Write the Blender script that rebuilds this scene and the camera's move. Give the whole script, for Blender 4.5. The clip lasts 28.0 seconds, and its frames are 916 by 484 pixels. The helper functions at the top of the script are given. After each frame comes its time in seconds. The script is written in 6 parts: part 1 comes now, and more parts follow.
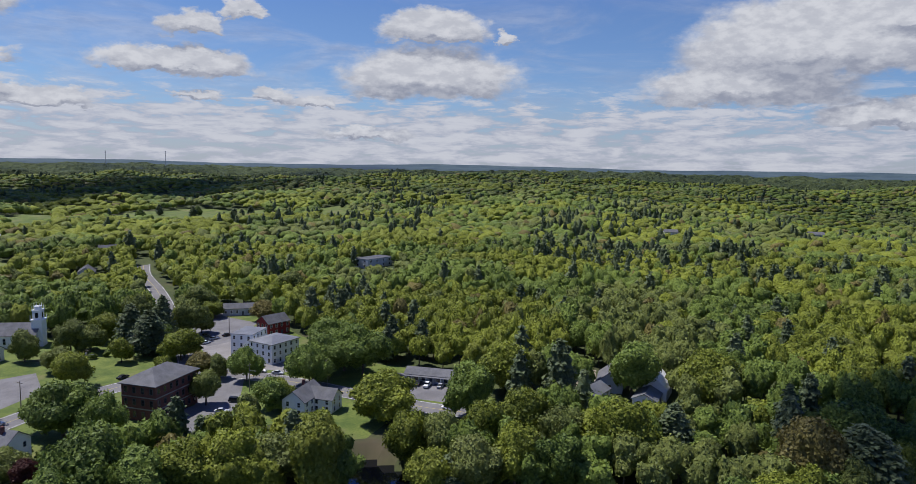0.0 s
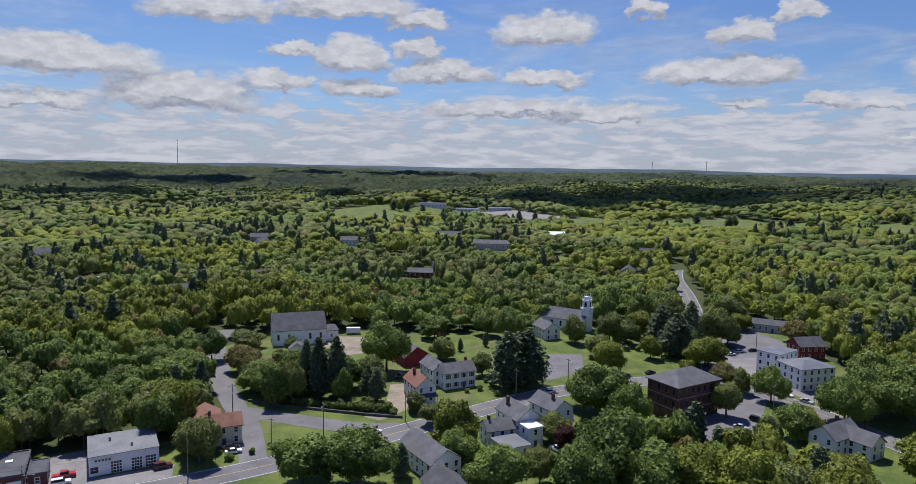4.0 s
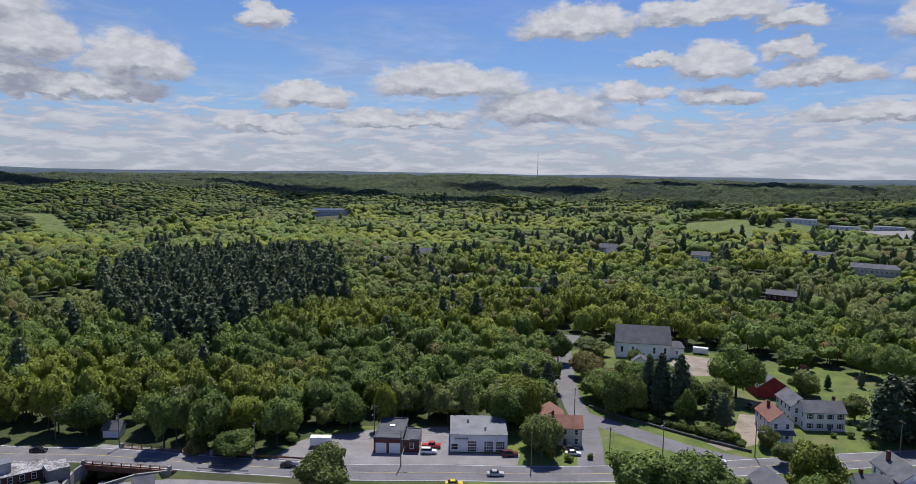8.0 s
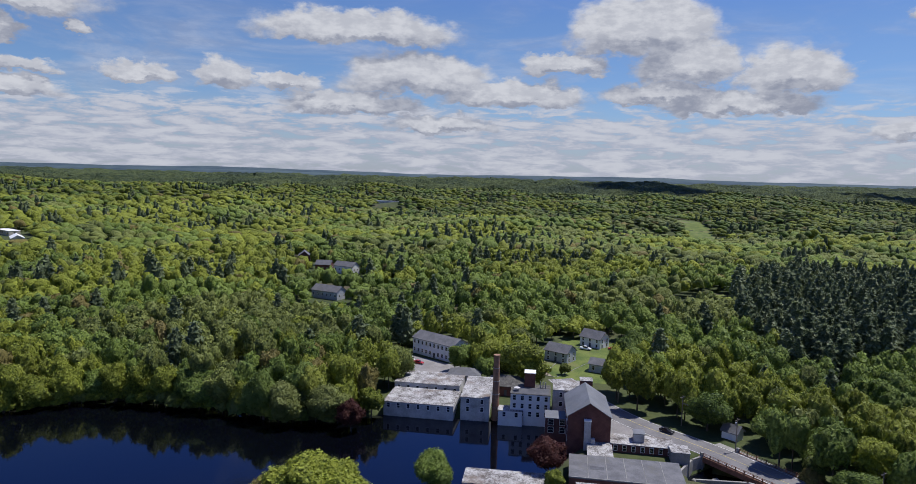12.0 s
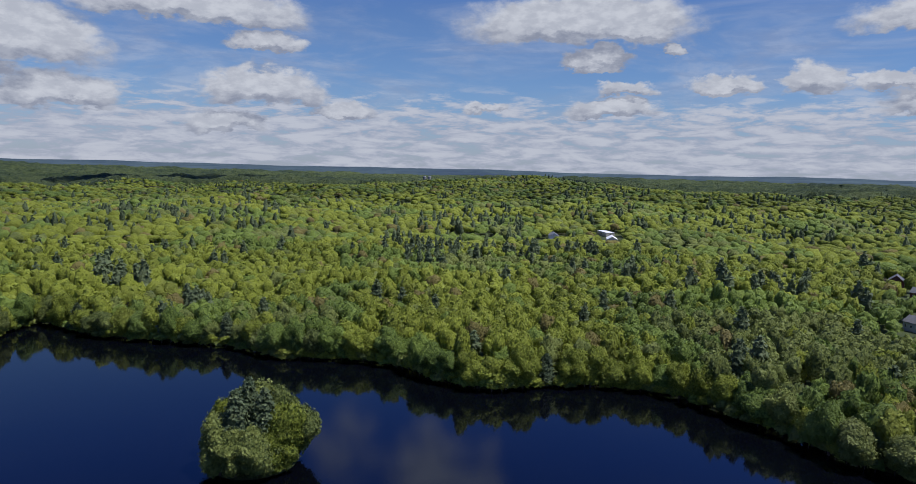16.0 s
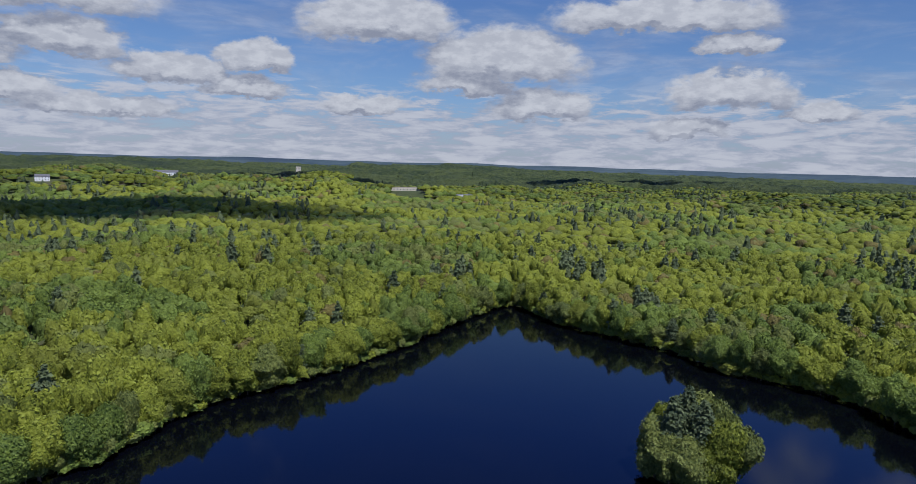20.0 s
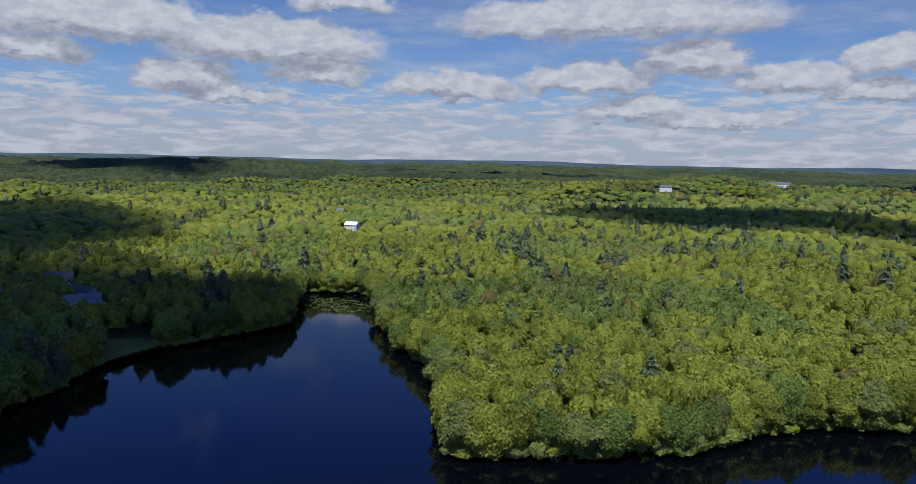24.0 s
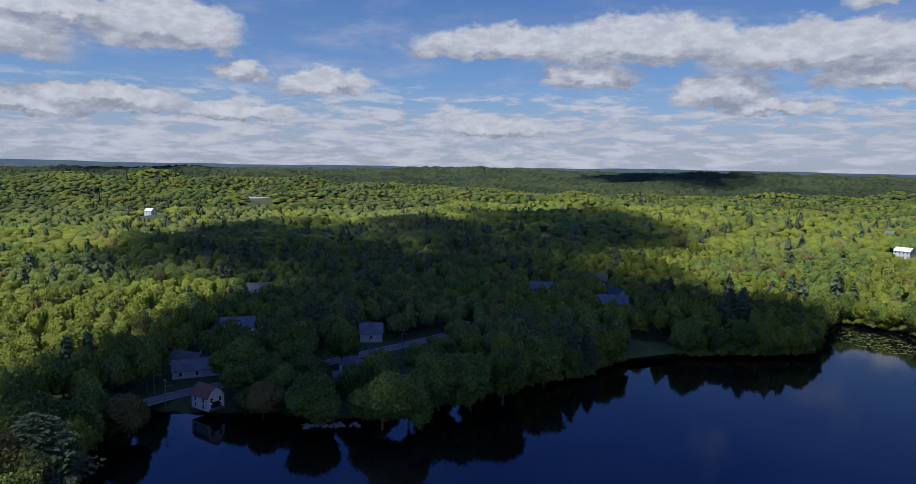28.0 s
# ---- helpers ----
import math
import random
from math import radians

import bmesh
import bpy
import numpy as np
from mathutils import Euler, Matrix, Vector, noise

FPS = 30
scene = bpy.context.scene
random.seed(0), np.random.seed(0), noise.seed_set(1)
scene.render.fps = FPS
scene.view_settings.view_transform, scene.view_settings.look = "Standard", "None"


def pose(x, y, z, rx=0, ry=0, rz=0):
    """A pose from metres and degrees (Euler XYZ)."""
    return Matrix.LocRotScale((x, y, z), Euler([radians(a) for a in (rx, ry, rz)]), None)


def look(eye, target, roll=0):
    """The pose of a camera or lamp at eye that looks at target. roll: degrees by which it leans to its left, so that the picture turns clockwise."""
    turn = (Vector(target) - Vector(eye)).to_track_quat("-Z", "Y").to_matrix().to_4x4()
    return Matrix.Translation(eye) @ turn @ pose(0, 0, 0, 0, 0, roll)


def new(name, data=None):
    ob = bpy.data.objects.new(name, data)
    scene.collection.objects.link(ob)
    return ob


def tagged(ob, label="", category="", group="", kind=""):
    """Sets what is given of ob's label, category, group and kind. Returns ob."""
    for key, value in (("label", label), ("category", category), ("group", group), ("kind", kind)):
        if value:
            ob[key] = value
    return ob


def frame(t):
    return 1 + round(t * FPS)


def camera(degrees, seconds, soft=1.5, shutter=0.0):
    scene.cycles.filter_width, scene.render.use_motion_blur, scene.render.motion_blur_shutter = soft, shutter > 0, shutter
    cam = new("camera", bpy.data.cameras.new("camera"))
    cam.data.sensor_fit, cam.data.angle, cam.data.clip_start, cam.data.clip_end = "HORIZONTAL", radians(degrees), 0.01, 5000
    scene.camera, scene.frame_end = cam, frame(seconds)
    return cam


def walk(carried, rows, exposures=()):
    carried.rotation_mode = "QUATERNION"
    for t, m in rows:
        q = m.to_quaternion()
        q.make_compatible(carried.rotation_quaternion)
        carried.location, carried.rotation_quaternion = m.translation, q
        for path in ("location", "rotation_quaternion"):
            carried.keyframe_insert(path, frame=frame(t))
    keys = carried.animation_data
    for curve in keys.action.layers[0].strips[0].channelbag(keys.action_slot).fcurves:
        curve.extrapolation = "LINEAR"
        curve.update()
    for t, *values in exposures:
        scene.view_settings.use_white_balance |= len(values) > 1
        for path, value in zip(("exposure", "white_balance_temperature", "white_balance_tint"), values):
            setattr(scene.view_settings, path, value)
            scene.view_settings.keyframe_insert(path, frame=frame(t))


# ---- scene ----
# camera: a drone that hovers over the mill pond and turns to its left
cam = camera(67.77, 28.0, soft=0.6)
EYE = Vector((0.0, 0.0, 80.0))
# seconds, bearing (counter-clockwise from +y), tilt, lean
TURN = (
    (0.0, -33.93, -6.39, 1.06),
    (0.5, -29.28, -6.47, 1.14),
    (1.0, -23.62, -6.54, 1.09),
    (1.5, -17.21, -6.56, 1.06),
    (2.0, -10.66, -6.55, 1.03),
    (2.5, -5.15, -6.50, 1.14),
    (3.0, -0.00, -6.41, 1.00),
    (3.5, 4.46, -6.35, 0.92),
    (4.0, 9.06, -6.33, 0.89),
    (4.5, 12.46, -6.19, 0.90),
    (6.5, 26.25, -6.01, 0.56),
    (7.0, 29.86, -5.90, 0.60),
    (7.5, 33.59, -5.84, 0.67),
    (8.0, 37.91, -5.77, 0.78),
    (8.5, 42.89, -5.68, 0.93),
    (9.0, 48.37, -5.67, 1.07),
    (9.5, 52.80, -5.67, 1.08),
    (10.0, 59.73, -5.66, 1.19),
    (10.5, 68.35, -5.66, 1.39),
    (11.0, 75.04, -5.65, 1.39),
    (11.5, 81.65, -5.71, 1.40),
    (12.0, 88.22, -5.76, 1.53),
    (12.5, 94.43, -5.78, 1.58),
    (14.5, 116.91, -6.03, 1.34),
    (15.0, 123.42, -5.95, 1.38),
    (15.5, 129.13, -5.98, 1.34),
    (16.0, 134.02, -6.08, 1.41),
    (16.5, 137.66, -6.18, 1.38),
    (17.0, 141.50, -6.24, 1.40),
    (17.5, 146.39, -6.28, 1.56),
    (18.0, 151.38, -6.34, 1.58),
    (18.5, 156.43, -6.38, 1.70),
    (19.0, 161.59, -6.47, 1.73),
    (19.5, 166.06, -6.52, 1.76),
    (20.0, 170.92, -6.56, 1.74),
    (20.5, 176.37, -6.60, 1.80),
    (21.0, 180.64, -6.71, 1.75),
    (21.5, 186.98, -6.81, 1.69),
    (22.0, 193.89, -6.82, 1.61),
    (22.5, 201.33, -6.83, 1.44),
    (24.5, 224.68, -6.74, 0.98),
    (25.0, 230.20, -6.65, 0.84),
    (25.5, 234.49, -6.62, 0.74),
    (26.0, 239.20, -6.54, 0.86),
    (26.5, 244.02, -6.48, 0.81),
    (27.0, 249.53, -6.45, 0.83),
    (27.5, 255.76, -6.43, 0.89),
    (28.0, 261.43, -6.33, 0.89),
)


def aim(yaw, tilt, lean):
    a, e = radians(yaw), radians(tilt)
    way = Vector((-math.sin(a) * math.cos(e), math.cos(a) * math.cos(e), math.sin(e)))
    return look(EYE, EYE + 100 * way, lean)


walk(cam, [(t, aim(a, e, l)) for t, a, e, l in TURN],
     [(0, 0.0, 6450, 10), (8, 0.0, 6450, 10), (12, -0.02, 6420, 10), (16, -0.14, 6200, 10), (22, -0.17, 6150, 10), (28, -0.10, 6150, 10)])

# ---- light ----
SUN_AZ, SUN_EL = radians(30.0), radians(63.0)
sun_way = Vector((-math.sin(SUN_AZ) * math.cos(SUN_EL), math.cos(SUN_AZ) * math.cos(SUN_EL), math.sin(SUN_EL)))
sun = new("sun", bpy.data.lights.new("sun", "SUN"))
sun.data.energy, sun.data.angle, sun.data.color = 5.0, radians(0.53), (1.0, 0.965, 0.92)
sun.matrix_world = look(sun_way * 900, (0, 0, 0))


class Nodes:
    """A short way to write node trees."""

    def __init__(self, tree):
        self.tree = tree

    def add(self, kind, **props):
        n = self.tree.nodes.new(kind)
        for k, v in props.items():
            setattr(n, k, v)
        return n

    def link(self, a, b):
        self.tree.links.new(a, b)

    def put(self, socket, value):
        if isinstance(value, bpy.types.NodeSocket):
            self.tree.links.new(value, socket)
        else:
            socket.default_value = value

    def math(self, op, a, b=None, c=None, clamp=False):
        n = self.add("ShaderNodeMath", operation=op, use_clamp=clamp)
        for i, v in enumerate((a, b, c)):
            if v is not None:
                self.put(n.inputs[i], v)
        return n.outputs[0]

    def vmath(self, op, a, b=None):
        n = self.add("ShaderNodeVectorMath", operation=op)
        self.put(n.inputs[0], a)
        if b is not None:
            self.put(n.inputs[1], b)
        return n.outputs["Value"] if op in ("LENGTH", "DOT_PRODUCT") else n.outputs[0]

    def noise(self, vec, scale, detail=4.0, rough=0.55, distort=0.0):
        n = self.add("ShaderNodeTexNoise")
        self.put(n.inputs["Vector"], vec)
        n.inputs["Scale"].default_value = scale
        n.inputs["Detail"].default_value = detail
        n.inputs["Roughness"].default_value = rough
        n.inputs["Distortion"].default_value = distort
        return n.outputs[0]

    def span(self, v, a, b, lo=0.0, hi=1.0, smooth=True):
        n = self.add("ShaderNodeMapRange", interpolation_type="SMOOTHSTEP" if smooth else "LINEAR")
        for i, x in enumerate((v, a, b, lo, hi)):
            self.put(n.inputs[i], x)
        return n.outputs[0]

    def mix(self, f, a, b):
        n = self.add("ShaderNodeMix", data_type="RGBA")
        self.put(n.inputs[0], f)
        for i, v in ((6, a), (7, b)):
            self.put(n.inputs[i], v if isinstance(v, bpy.types.NodeSocket) else (*v, 1.0))
        return n.outputs[2]


world = bpy.data.worlds.new("sky")
scene.world = world
world.use_nodes = True
wt = Nodes(world.node_tree)
world.node_tree.nodes.clear()
sky = wt.add("ShaderNodeTexSky", sky_type="NISHITA", sun_disc=False, sun_elevation=SUN_EL, sun_rotation=-SUN_AZ)
sky.air_density, sky.dust_density, sky.ozone_density, sky.altitude = 1.0, 0.2, 2.5, 150.0
# cumulus round the horizon: bearing from az 113, height, half width, half height, in degrees
CLOUDS_A = ((-177.9, 4.2, 3.7, 0.9), (-173.8, 9.8, 8.6, 3.0), (-169.3, 6.7, 7.0, 1.8), (-150.7, 10.2, 0.9, 0.5), (-144.8, 11.1, 4.0, 1.3), (-144.3, 7.5, 6.5, 2.1), (-138.9, 2.5, 3.5, 0.5), (-135.1, 4.9, 1.8, 0.5), (-131.7, 5.3, 1.8, 0.6), (-129.6, 11.6, 1.4, 0.8), (-126.0, 5.2, 1.5, 0.4), (-125.9, 10.4, 2.3, 1.0), (-124.6, 7.6, 5.4, 1.0), (-118.6, 12.5, 1.2, 0.8), (-115.7, 4.4, 3.5, 0.7), (-110.9, 7.3, 3.0, 0.7), (-110.8, 11.0, 3.7, 1.2), (-108.8, 4.8, 7.0, 0.7), (-102.8, 7.7, 4.0, 1.0), (-100.8, 9.5, 1.9, 0.8))
CLOUDS_B = ((-100.3, 11.7, 2.6, 0.7), (-95.6, 6.2, 2.8, 0.7), (-95.2, 8.7, 2.9, 1.3), (-94.8, 12.6, 5.6, 0.9), (-90.8, 9.1, 2.0, 0.5), (-89.1, 6.6, 3.0, 0.7), (-84.6, 12.0, 4.7, 1.3), (-82.0, 5.6, 4.2, 0.9), (-81.9, 5.5, 5.1, 1.4), (-74.2, 7.5, 5.8, 1.3), (-70.4, 4.3, 5.6, 0.7), (-62.4, 6.1, 3.4, 0.9), (-59.5, 12.0, 1.9, 1.0), (-58.7, 3.8, 3.3, 0.7), (-50.2, 8.3, 3.5, 1.8), (-46.5, 6.0, 5.6, 1.0), (-42.7, 9.2, 3.7, 1.9), (-41.3, 6.7, 4.7, 0.9), (-39.2, 11.9, 5.4, 2.4), (-33.1, 9.0, 3.3, 0.9))
CLOUDS_C = ((-28.8, 6.6, 5.6, 1.1), (-23.3, 4.0, 4.2, 0.7), (-21.1, 8.0, 5.6, 1.7), (-16.0, 11.4, 7.5, 1.3), (-15.5, 5.6, 5.1, 1.0), (-10.8, 6.9, 2.6, 0.7), (-10.8, 7.0, 2.0, 0.7), (-5.9, 7.3, 2.1, 1.2), (-5.9, 7.4, 2.0, 0.9), (0.3, 7.0, 2.3, 0.7), (1.0, 6.7, 1.9, 0.6), (4.2, 9.6, 0.9, 0.6), (7.2, 11.2, 3.5, 0.8), (7.6, 6.8, 2.1, 0.6), (8.8, 5.3, 3.3, 0.7), (9.3, 5.0, 2.8, 0.7), (10.1, 9.3, 2.2, 0.7), (10.5, 8.9, 2.3, 0.7), (11.6, 12.1, 8.4, 1.9), (18.8, 5.3, 1.9, 0.5))
CLOUDS_D = ((30.7, 4.6, 2.2, 0.7), (36.9, 6.2, 4.4, 1.5), (36.9, 9.7, 2.8, 0.9), (39.9, 3.3, 2.8, 0.8), (42.2, 12.0, 7.9, 1.3), (51.3, 5.0, 4.2, 1.2), (54.8, 8.8, 6.1, 2.1), (57.5, 6.5, 3.7, 0.9), (64.8, 11.4, 5.8, 1.9), (66.1, 4.6, 3.3, 0.8), (74.4, 7.9, 2.8, 1.2), (75.3, 5.6, 2.8, 0.9), (80.4, 6.6, 4.0, 1.2), (85.6, 3.5, 5.1, 0.8), (87.9, 8.1, 4.2, 1.4), (89.4, 8.3, 2.8, 1.0), (92.2, 4.4, 3.7, 1.0), (94.3, 11.4, 11.7, 1.6), (96.0, 6.8, 5.1, 1.2), (107.1, 6.1, 5.1, 1.1))
CLOUDS_E = ((115.8, 12.4, 3.7, 0.8), (117.6, 6.8, 3.7, 1.0), (121.4, 9.1, 7.9, 1.8), (124.3, 4.8, 3.7, 0.6), (127.6, 6.1, 3.5, 1.3), (133.9, 10.0, 7.5, 1.8), (137.8, 7.4, 3.7, 1.0), (145.2, 9.9, 7.0, 1.3), (145.5, 3.3, 4.2, 0.9), (159.3, 6.6, 3.5, 1.1), (166.0, 7.3, 2.0, 0.8), (166.5, 4.0, 4.2, 0.7), (171.4, 10.4, 5.1, 2.1), (175.5, 4.8, 5.6, 1.0), (178.6, 10.7, 5.1, 1.0), (180.0, 3.9, 3.7, 0.8))

d = wt.add("ShaderNodeTexCoord").outputs["Generated"]
xyz = wt.add("ShaderNodeSeparateXYZ")
wt.link(d, xyz.inputs[0])
dx, dy, dz = xyz.outputs
ca, sa = math.cos(radians(113)), math.sin(radians(113))
bear = wt.math("ARCTAN2", wt.math("SUBTRACT", wt.math("MULTIPLY", dx, -ca), wt.math("MULTIPLY", dy, sa)),
               wt.math("SUBTRACT", wt.math("MULTIPLY", dy, ca), wt.math("MULTIPLY", dx, sa)))
bear = wt.math("MULTIPLY", bear, 57.2958)
high = wt.math("MULTIPLY", wt.math("ARCSINE", dz), 57.2958)
spot = wt.add("ShaderNodeCombineXYZ")
wt.link(bear, spot.inputs[0]), wt.link(high, spot.inputs[1])
spot = spot.outputs[0]
# ragged edges: the place is shaken by a coarse and a fine noise
shake = wt.add("ShaderNodeTexNoise")
wt.link(wt.vmath("MULTIPLY", d, (30.0, 30.0, 58.0)), shake.inputs["Vector"])
shake.inputs["Scale"].default_value, shake.inputs["Detail"].default_value, shake.inputs["Roughness"].default_value = 0.85, 7.0, 0.6
shift = wt.vmath("MULTIPLY", wt.vmath("SUBTRACT", shake.outputs["Color"], (0.5, 0.5, 0.5)), (5.0, 2.6, 0.0))
place = wt.vmath("ADD", spot, shift)
near, low = None, None
clouds = CLOUDS_A + CLOUDS_B + CLOUDS_C + CLOUDS_D + CLOUDS_E
clouds += tuple((a - math.copysign(360, a), e, w, h) for a, e, w, h in clouds if abs(a) > 168)
for a, e, w, h in clouds:
    n = wt.add("ShaderNodeVectorMath", operation="MULTIPLY_ADD")
    wt.link(place, n.inputs[0])
    n.inputs[1].default_value, n.inputs[2].default_value = (0.9 / w, 0.75 / h, 0), (-0.9 * a / w, 0.2 - 0.75 * e / h, 0)
    # a heap cloud: round above, nearly flat below
    one = wt.math("MAXIMUM", wt.vmath("LENGTH", n.outputs[0]), wt.vmath("DOT_PRODUCT", n.outputs[0], (0, -1.9, 0)))
    two = wt.vmath("LENGTH", wt.vmath("ADD", n.outputs[0], (0, 0.55, 0)))
    near = wt.math("MINIMUM", near, one) if near else one
    low = wt.math("MINIMUM", low, two) if low else two
puffs = wt.span(near, 1.15, 0.80)
# thin sheets of cloud low over the hills, and scattered cloud overhead
lay = wt.noise(wt.vmath("MULTIPLY", d, (17.0, 17.0, 88.0)), 1.0, 6.0, 0.62, 0.3)
rows = wt.math("MULTIPLY", wt.span(lay, wt.span(high, 7.0, 2.5, 0.48, 0.28), wt.span(high, 7.0, 2.5, 0.68, 0.50)), wt.span(high, 7.5, 4.6, 0.0, 0.95))
haze = wt.span(high, 6.0, 0.0, 0.0, 0.6)
over = wt.math("MULTIPLY", wt.span(wt.noise(d, 3.2, 5.0, 0.55), 0.54, 0.68), wt.span(high, 14.0, 18.0, 0.0, 0.8))
wisp = wt.math("MULTIPLY", wt.span(wt.noise(wt.vmath("MULTIPLY", d, (5.0, 5.0, 20.0)), 1.0, 6.0, 0.62, 0.6), 0.40, 0.72), wt.span(high, 9.0, 16.0, 0.42, 0.04))
thin = wt.math("MAXIMUM", rows, wt.math("MAXIMUM", wt.math("MAXIMUM", haze, wisp), over))
light = wt.span(wt.math("SUBTRACT", low, near), -0.25, 0.35)
curl = wt.noise(wt.vmath("MULTIPLY", d, (42.0, 42.0, 90.0)), 1.0, 5.0, 0.6)
light = wt.math("ADD", wt.math("MULTIPLY", light, 0.62), wt.math("MULTIPLY", wt.span(curl, 0.36, 0.66), 0.38), clamp=True)
cloud = wt.mix(light, (4.0, 4.35, 5.5), (8.7, 8.9, 9.6))
# a deeper blue higher up
blue = wt.vmath("MULTIPLY", sky.outputs[0], wt.mix(wt.span(high, 11.0, 24.0), (0.80, 0.97, 1.32), (0.42, 0.78, 1.85)))
sheets = wt.mix(wt.span(lay, 0.36, 0.64), (4.9, 5.3, 6.8), (7.9, 8.1, 9.0))
both = wt.mix(puffs, wt.mix(thin, blue, sheets), cloud)
bg = wt.add("ShaderNodeBackground")
wt.link(both, bg.inputs[0])
bg.inputs[1].default_value = 0.072
wt.link(bg.outputs[0], wt.add("ShaderNodeOutputWorld").inputs[0])

# ---- materials ----
def material(name, colors, scale=1.0, rough=0.8, fine=None, bump=0.0, spec=0.3, metal=0.0, leaf=False, object_random=0.0, island=0.0, grain=0.4, relief=1.7):
    """Two colours mixed by a coarse and a fine noise in metres; bump gives fine relief."""
    m = bpy.data.materials.new(name)
    m.use_nodes = True
    m.node_tree.nodes.clear()
    k = Nodes(m.node_tree)
    geo = k.add("ShaderNodeNewGeometry")
    pos = geo.outputs["Position"]
    a = k.noise(pos, scale, 5.0, 0.6)
    b = k.noise(pos, fine or scale * 7.0, 4.0, 0.6)
    f = k.math("ADD", k.math("MULTIPLY", a, 1 - grain), k.math("MULTIPLY", b, grain))
    f = k.span(f, 0.36, 0.64)
    if leaf:
        # every tree has its own tone
        own = k.add("ShaderNodeAttribute", attribute_name="tone").outputs["Fac"]
        one = k.math("MULTIPLY", k.math("SUBTRACT", k.add("ShaderNodeObjectInfo").outputs["Random"], 0.5), 0.45)
        f = k.math("ADD", k.math("MULTIPLY_ADD", f, 0.80, 0.10), k.math("ADD", own, one), clamp=True)
    if object_random:
        f = k.math("ADD", f, k.math("MULTIPLY", k.math("SUBTRACT", k.add("ShaderNodeObjectInfo").outputs["Random"], 0.5), object_random), clamp=True)
    if island:
        f = k.math("ADD", f, k.math("MULTIPLY", k.math("SUBTRACT", geo.outputs["Random Per Island"], 0.5), island), clamp=True)
    col = k.mix(f, *colors[:2])
    if len(colors) > 2:
        col = k.mix(k.span(k.noise(pos, scale * 0.37, 4.0, 0.6), 0.52, 0.7), col, colors[2])
    out = k.add("ShaderNodeOutputMaterial")
    p = k.add("ShaderNodeBsdfPrincipled")
    k.link(col, p.inputs["Base Color"])
    p.inputs["Roughness"].default_value = rough
    p.inputs["Metallic"].default_value = metal
    p.inputs["Specular IOR Level"].default_value = spec
    if leaf and relief:
        bn = k.add("ShaderNodeBump")
        bn.inputs["Strength"].default_value = 1.0
        bn.inputs["Distance"].default_value = relief
        k.link(k.noise(pos, 0.55, 5.0, 0.78), bn.inputs["Height"])
        k.link(bn.outputs[0], p.inputs["Normal"])
    elif bump:
        bn = k.add("ShaderNodeBump")
        bn.inputs["Strength"].default_value = 0.6
        bn.inputs["Distance"].default_value = bump
        k.link(b, bn.inputs["Height"])
        k.link(bn.outputs[0], p.inputs["Normal"])
    if leaf:
        t = k.add("ShaderNodeBsdfTranslucent")
        k.link(col, t.inputs[0])
        mix = k.add("ShaderNodeMixShader")
        mix.inputs[0].default_value = 0.22
        k.link(p.outputs[0], mix.inputs[1]), k.link(t.outputs[0], mix.inputs[2])
        k.link(mix.outputs[0], out.inputs[0])
    else:
        k.link(p.outputs[0], out.inputs[0])
    return m


FOLIAGE = (
    ("oak", (0.072, 0.096, 0.012), (0.300, 0.338, 0.046), (0.206, 0.230, 0.040)),
    ("maple", (0.046, 0.080, 0.016), (0.225, 0.298, 0.058), (0.148, 0.200, 0.046)),
    ("ash", (0.064, 0.088, 0.024), (0.240, 0.274, 0.070), (0.172, 0.196, 0.058)),
    ("pine", (0.046, 0.070, 0.036), (0.170, 0.210, 0.098), (0.118, 0.150, 0.076)),
    ("copper", (0.045, 0.014, 0.013), (0.095, 0.032, 0.024), (0.06, 0.02, 0.015)),
    ("budding", (0.100, 0.092, 0.028), (0.25, 0.212, 0.064), (0.19, 0.158, 0.056)),
)
# crowns, and the loose clumps of leaves at their outside
LEAF = [material("leaf_" + n, c, 0.06, 0.6, 1.1, leaf=True, grain=0.66, spec=0.15) for n, *c in FOLIAGE]
SPRAY = [material("spray_" + n, c, 0.06, 0.6, 1.1, leaf=True, island=0.45, grain=0.6, spec=0.2, relief=0.0) for n, *c in FOLIAGE]
OAK, MAPLE, ASH, PINE, COPPER, BUD = range(6)
FAR_WOODS = material("far_canopy", ((0.030, 0.054, 0.024), (0.120, 0.150, 0.050), (0.034, 0.056, 0.036)), 0.004, 0.9, 0.05, leaf=True, grain=0.5, relief=6.0)
# far hills: air haze is painted in as a bluish base colour
HAZE_HILLS = material("hills_haze_in_colour", ((0.034, 0.058, 0.074), (0.062, 0.092, 0.100), (0.030, 0.050, 0.072)), 0.0022, 0.95, 0.012, grain=0.5)
BARK = material("bark", ((0.07, 0.055, 0.042), (0.14, 0.115, 0.09)), 1.5, 0.9, bump=0.03)
SOIL = material("woodland_floor", ((0.035, 0.05, 0.016), (0.07, 0.085, 0.028), (0.08, 0.065, 0.04)), 0.05, 0.95, 0.6)
GRASS = material("mown_grass", ((0.060, 0.095, 0.018), (0.140, 0.172, 0.036), (0.150, 0.145, 0.058)), 0.12, 0.9, 1.3, bump=0.02)
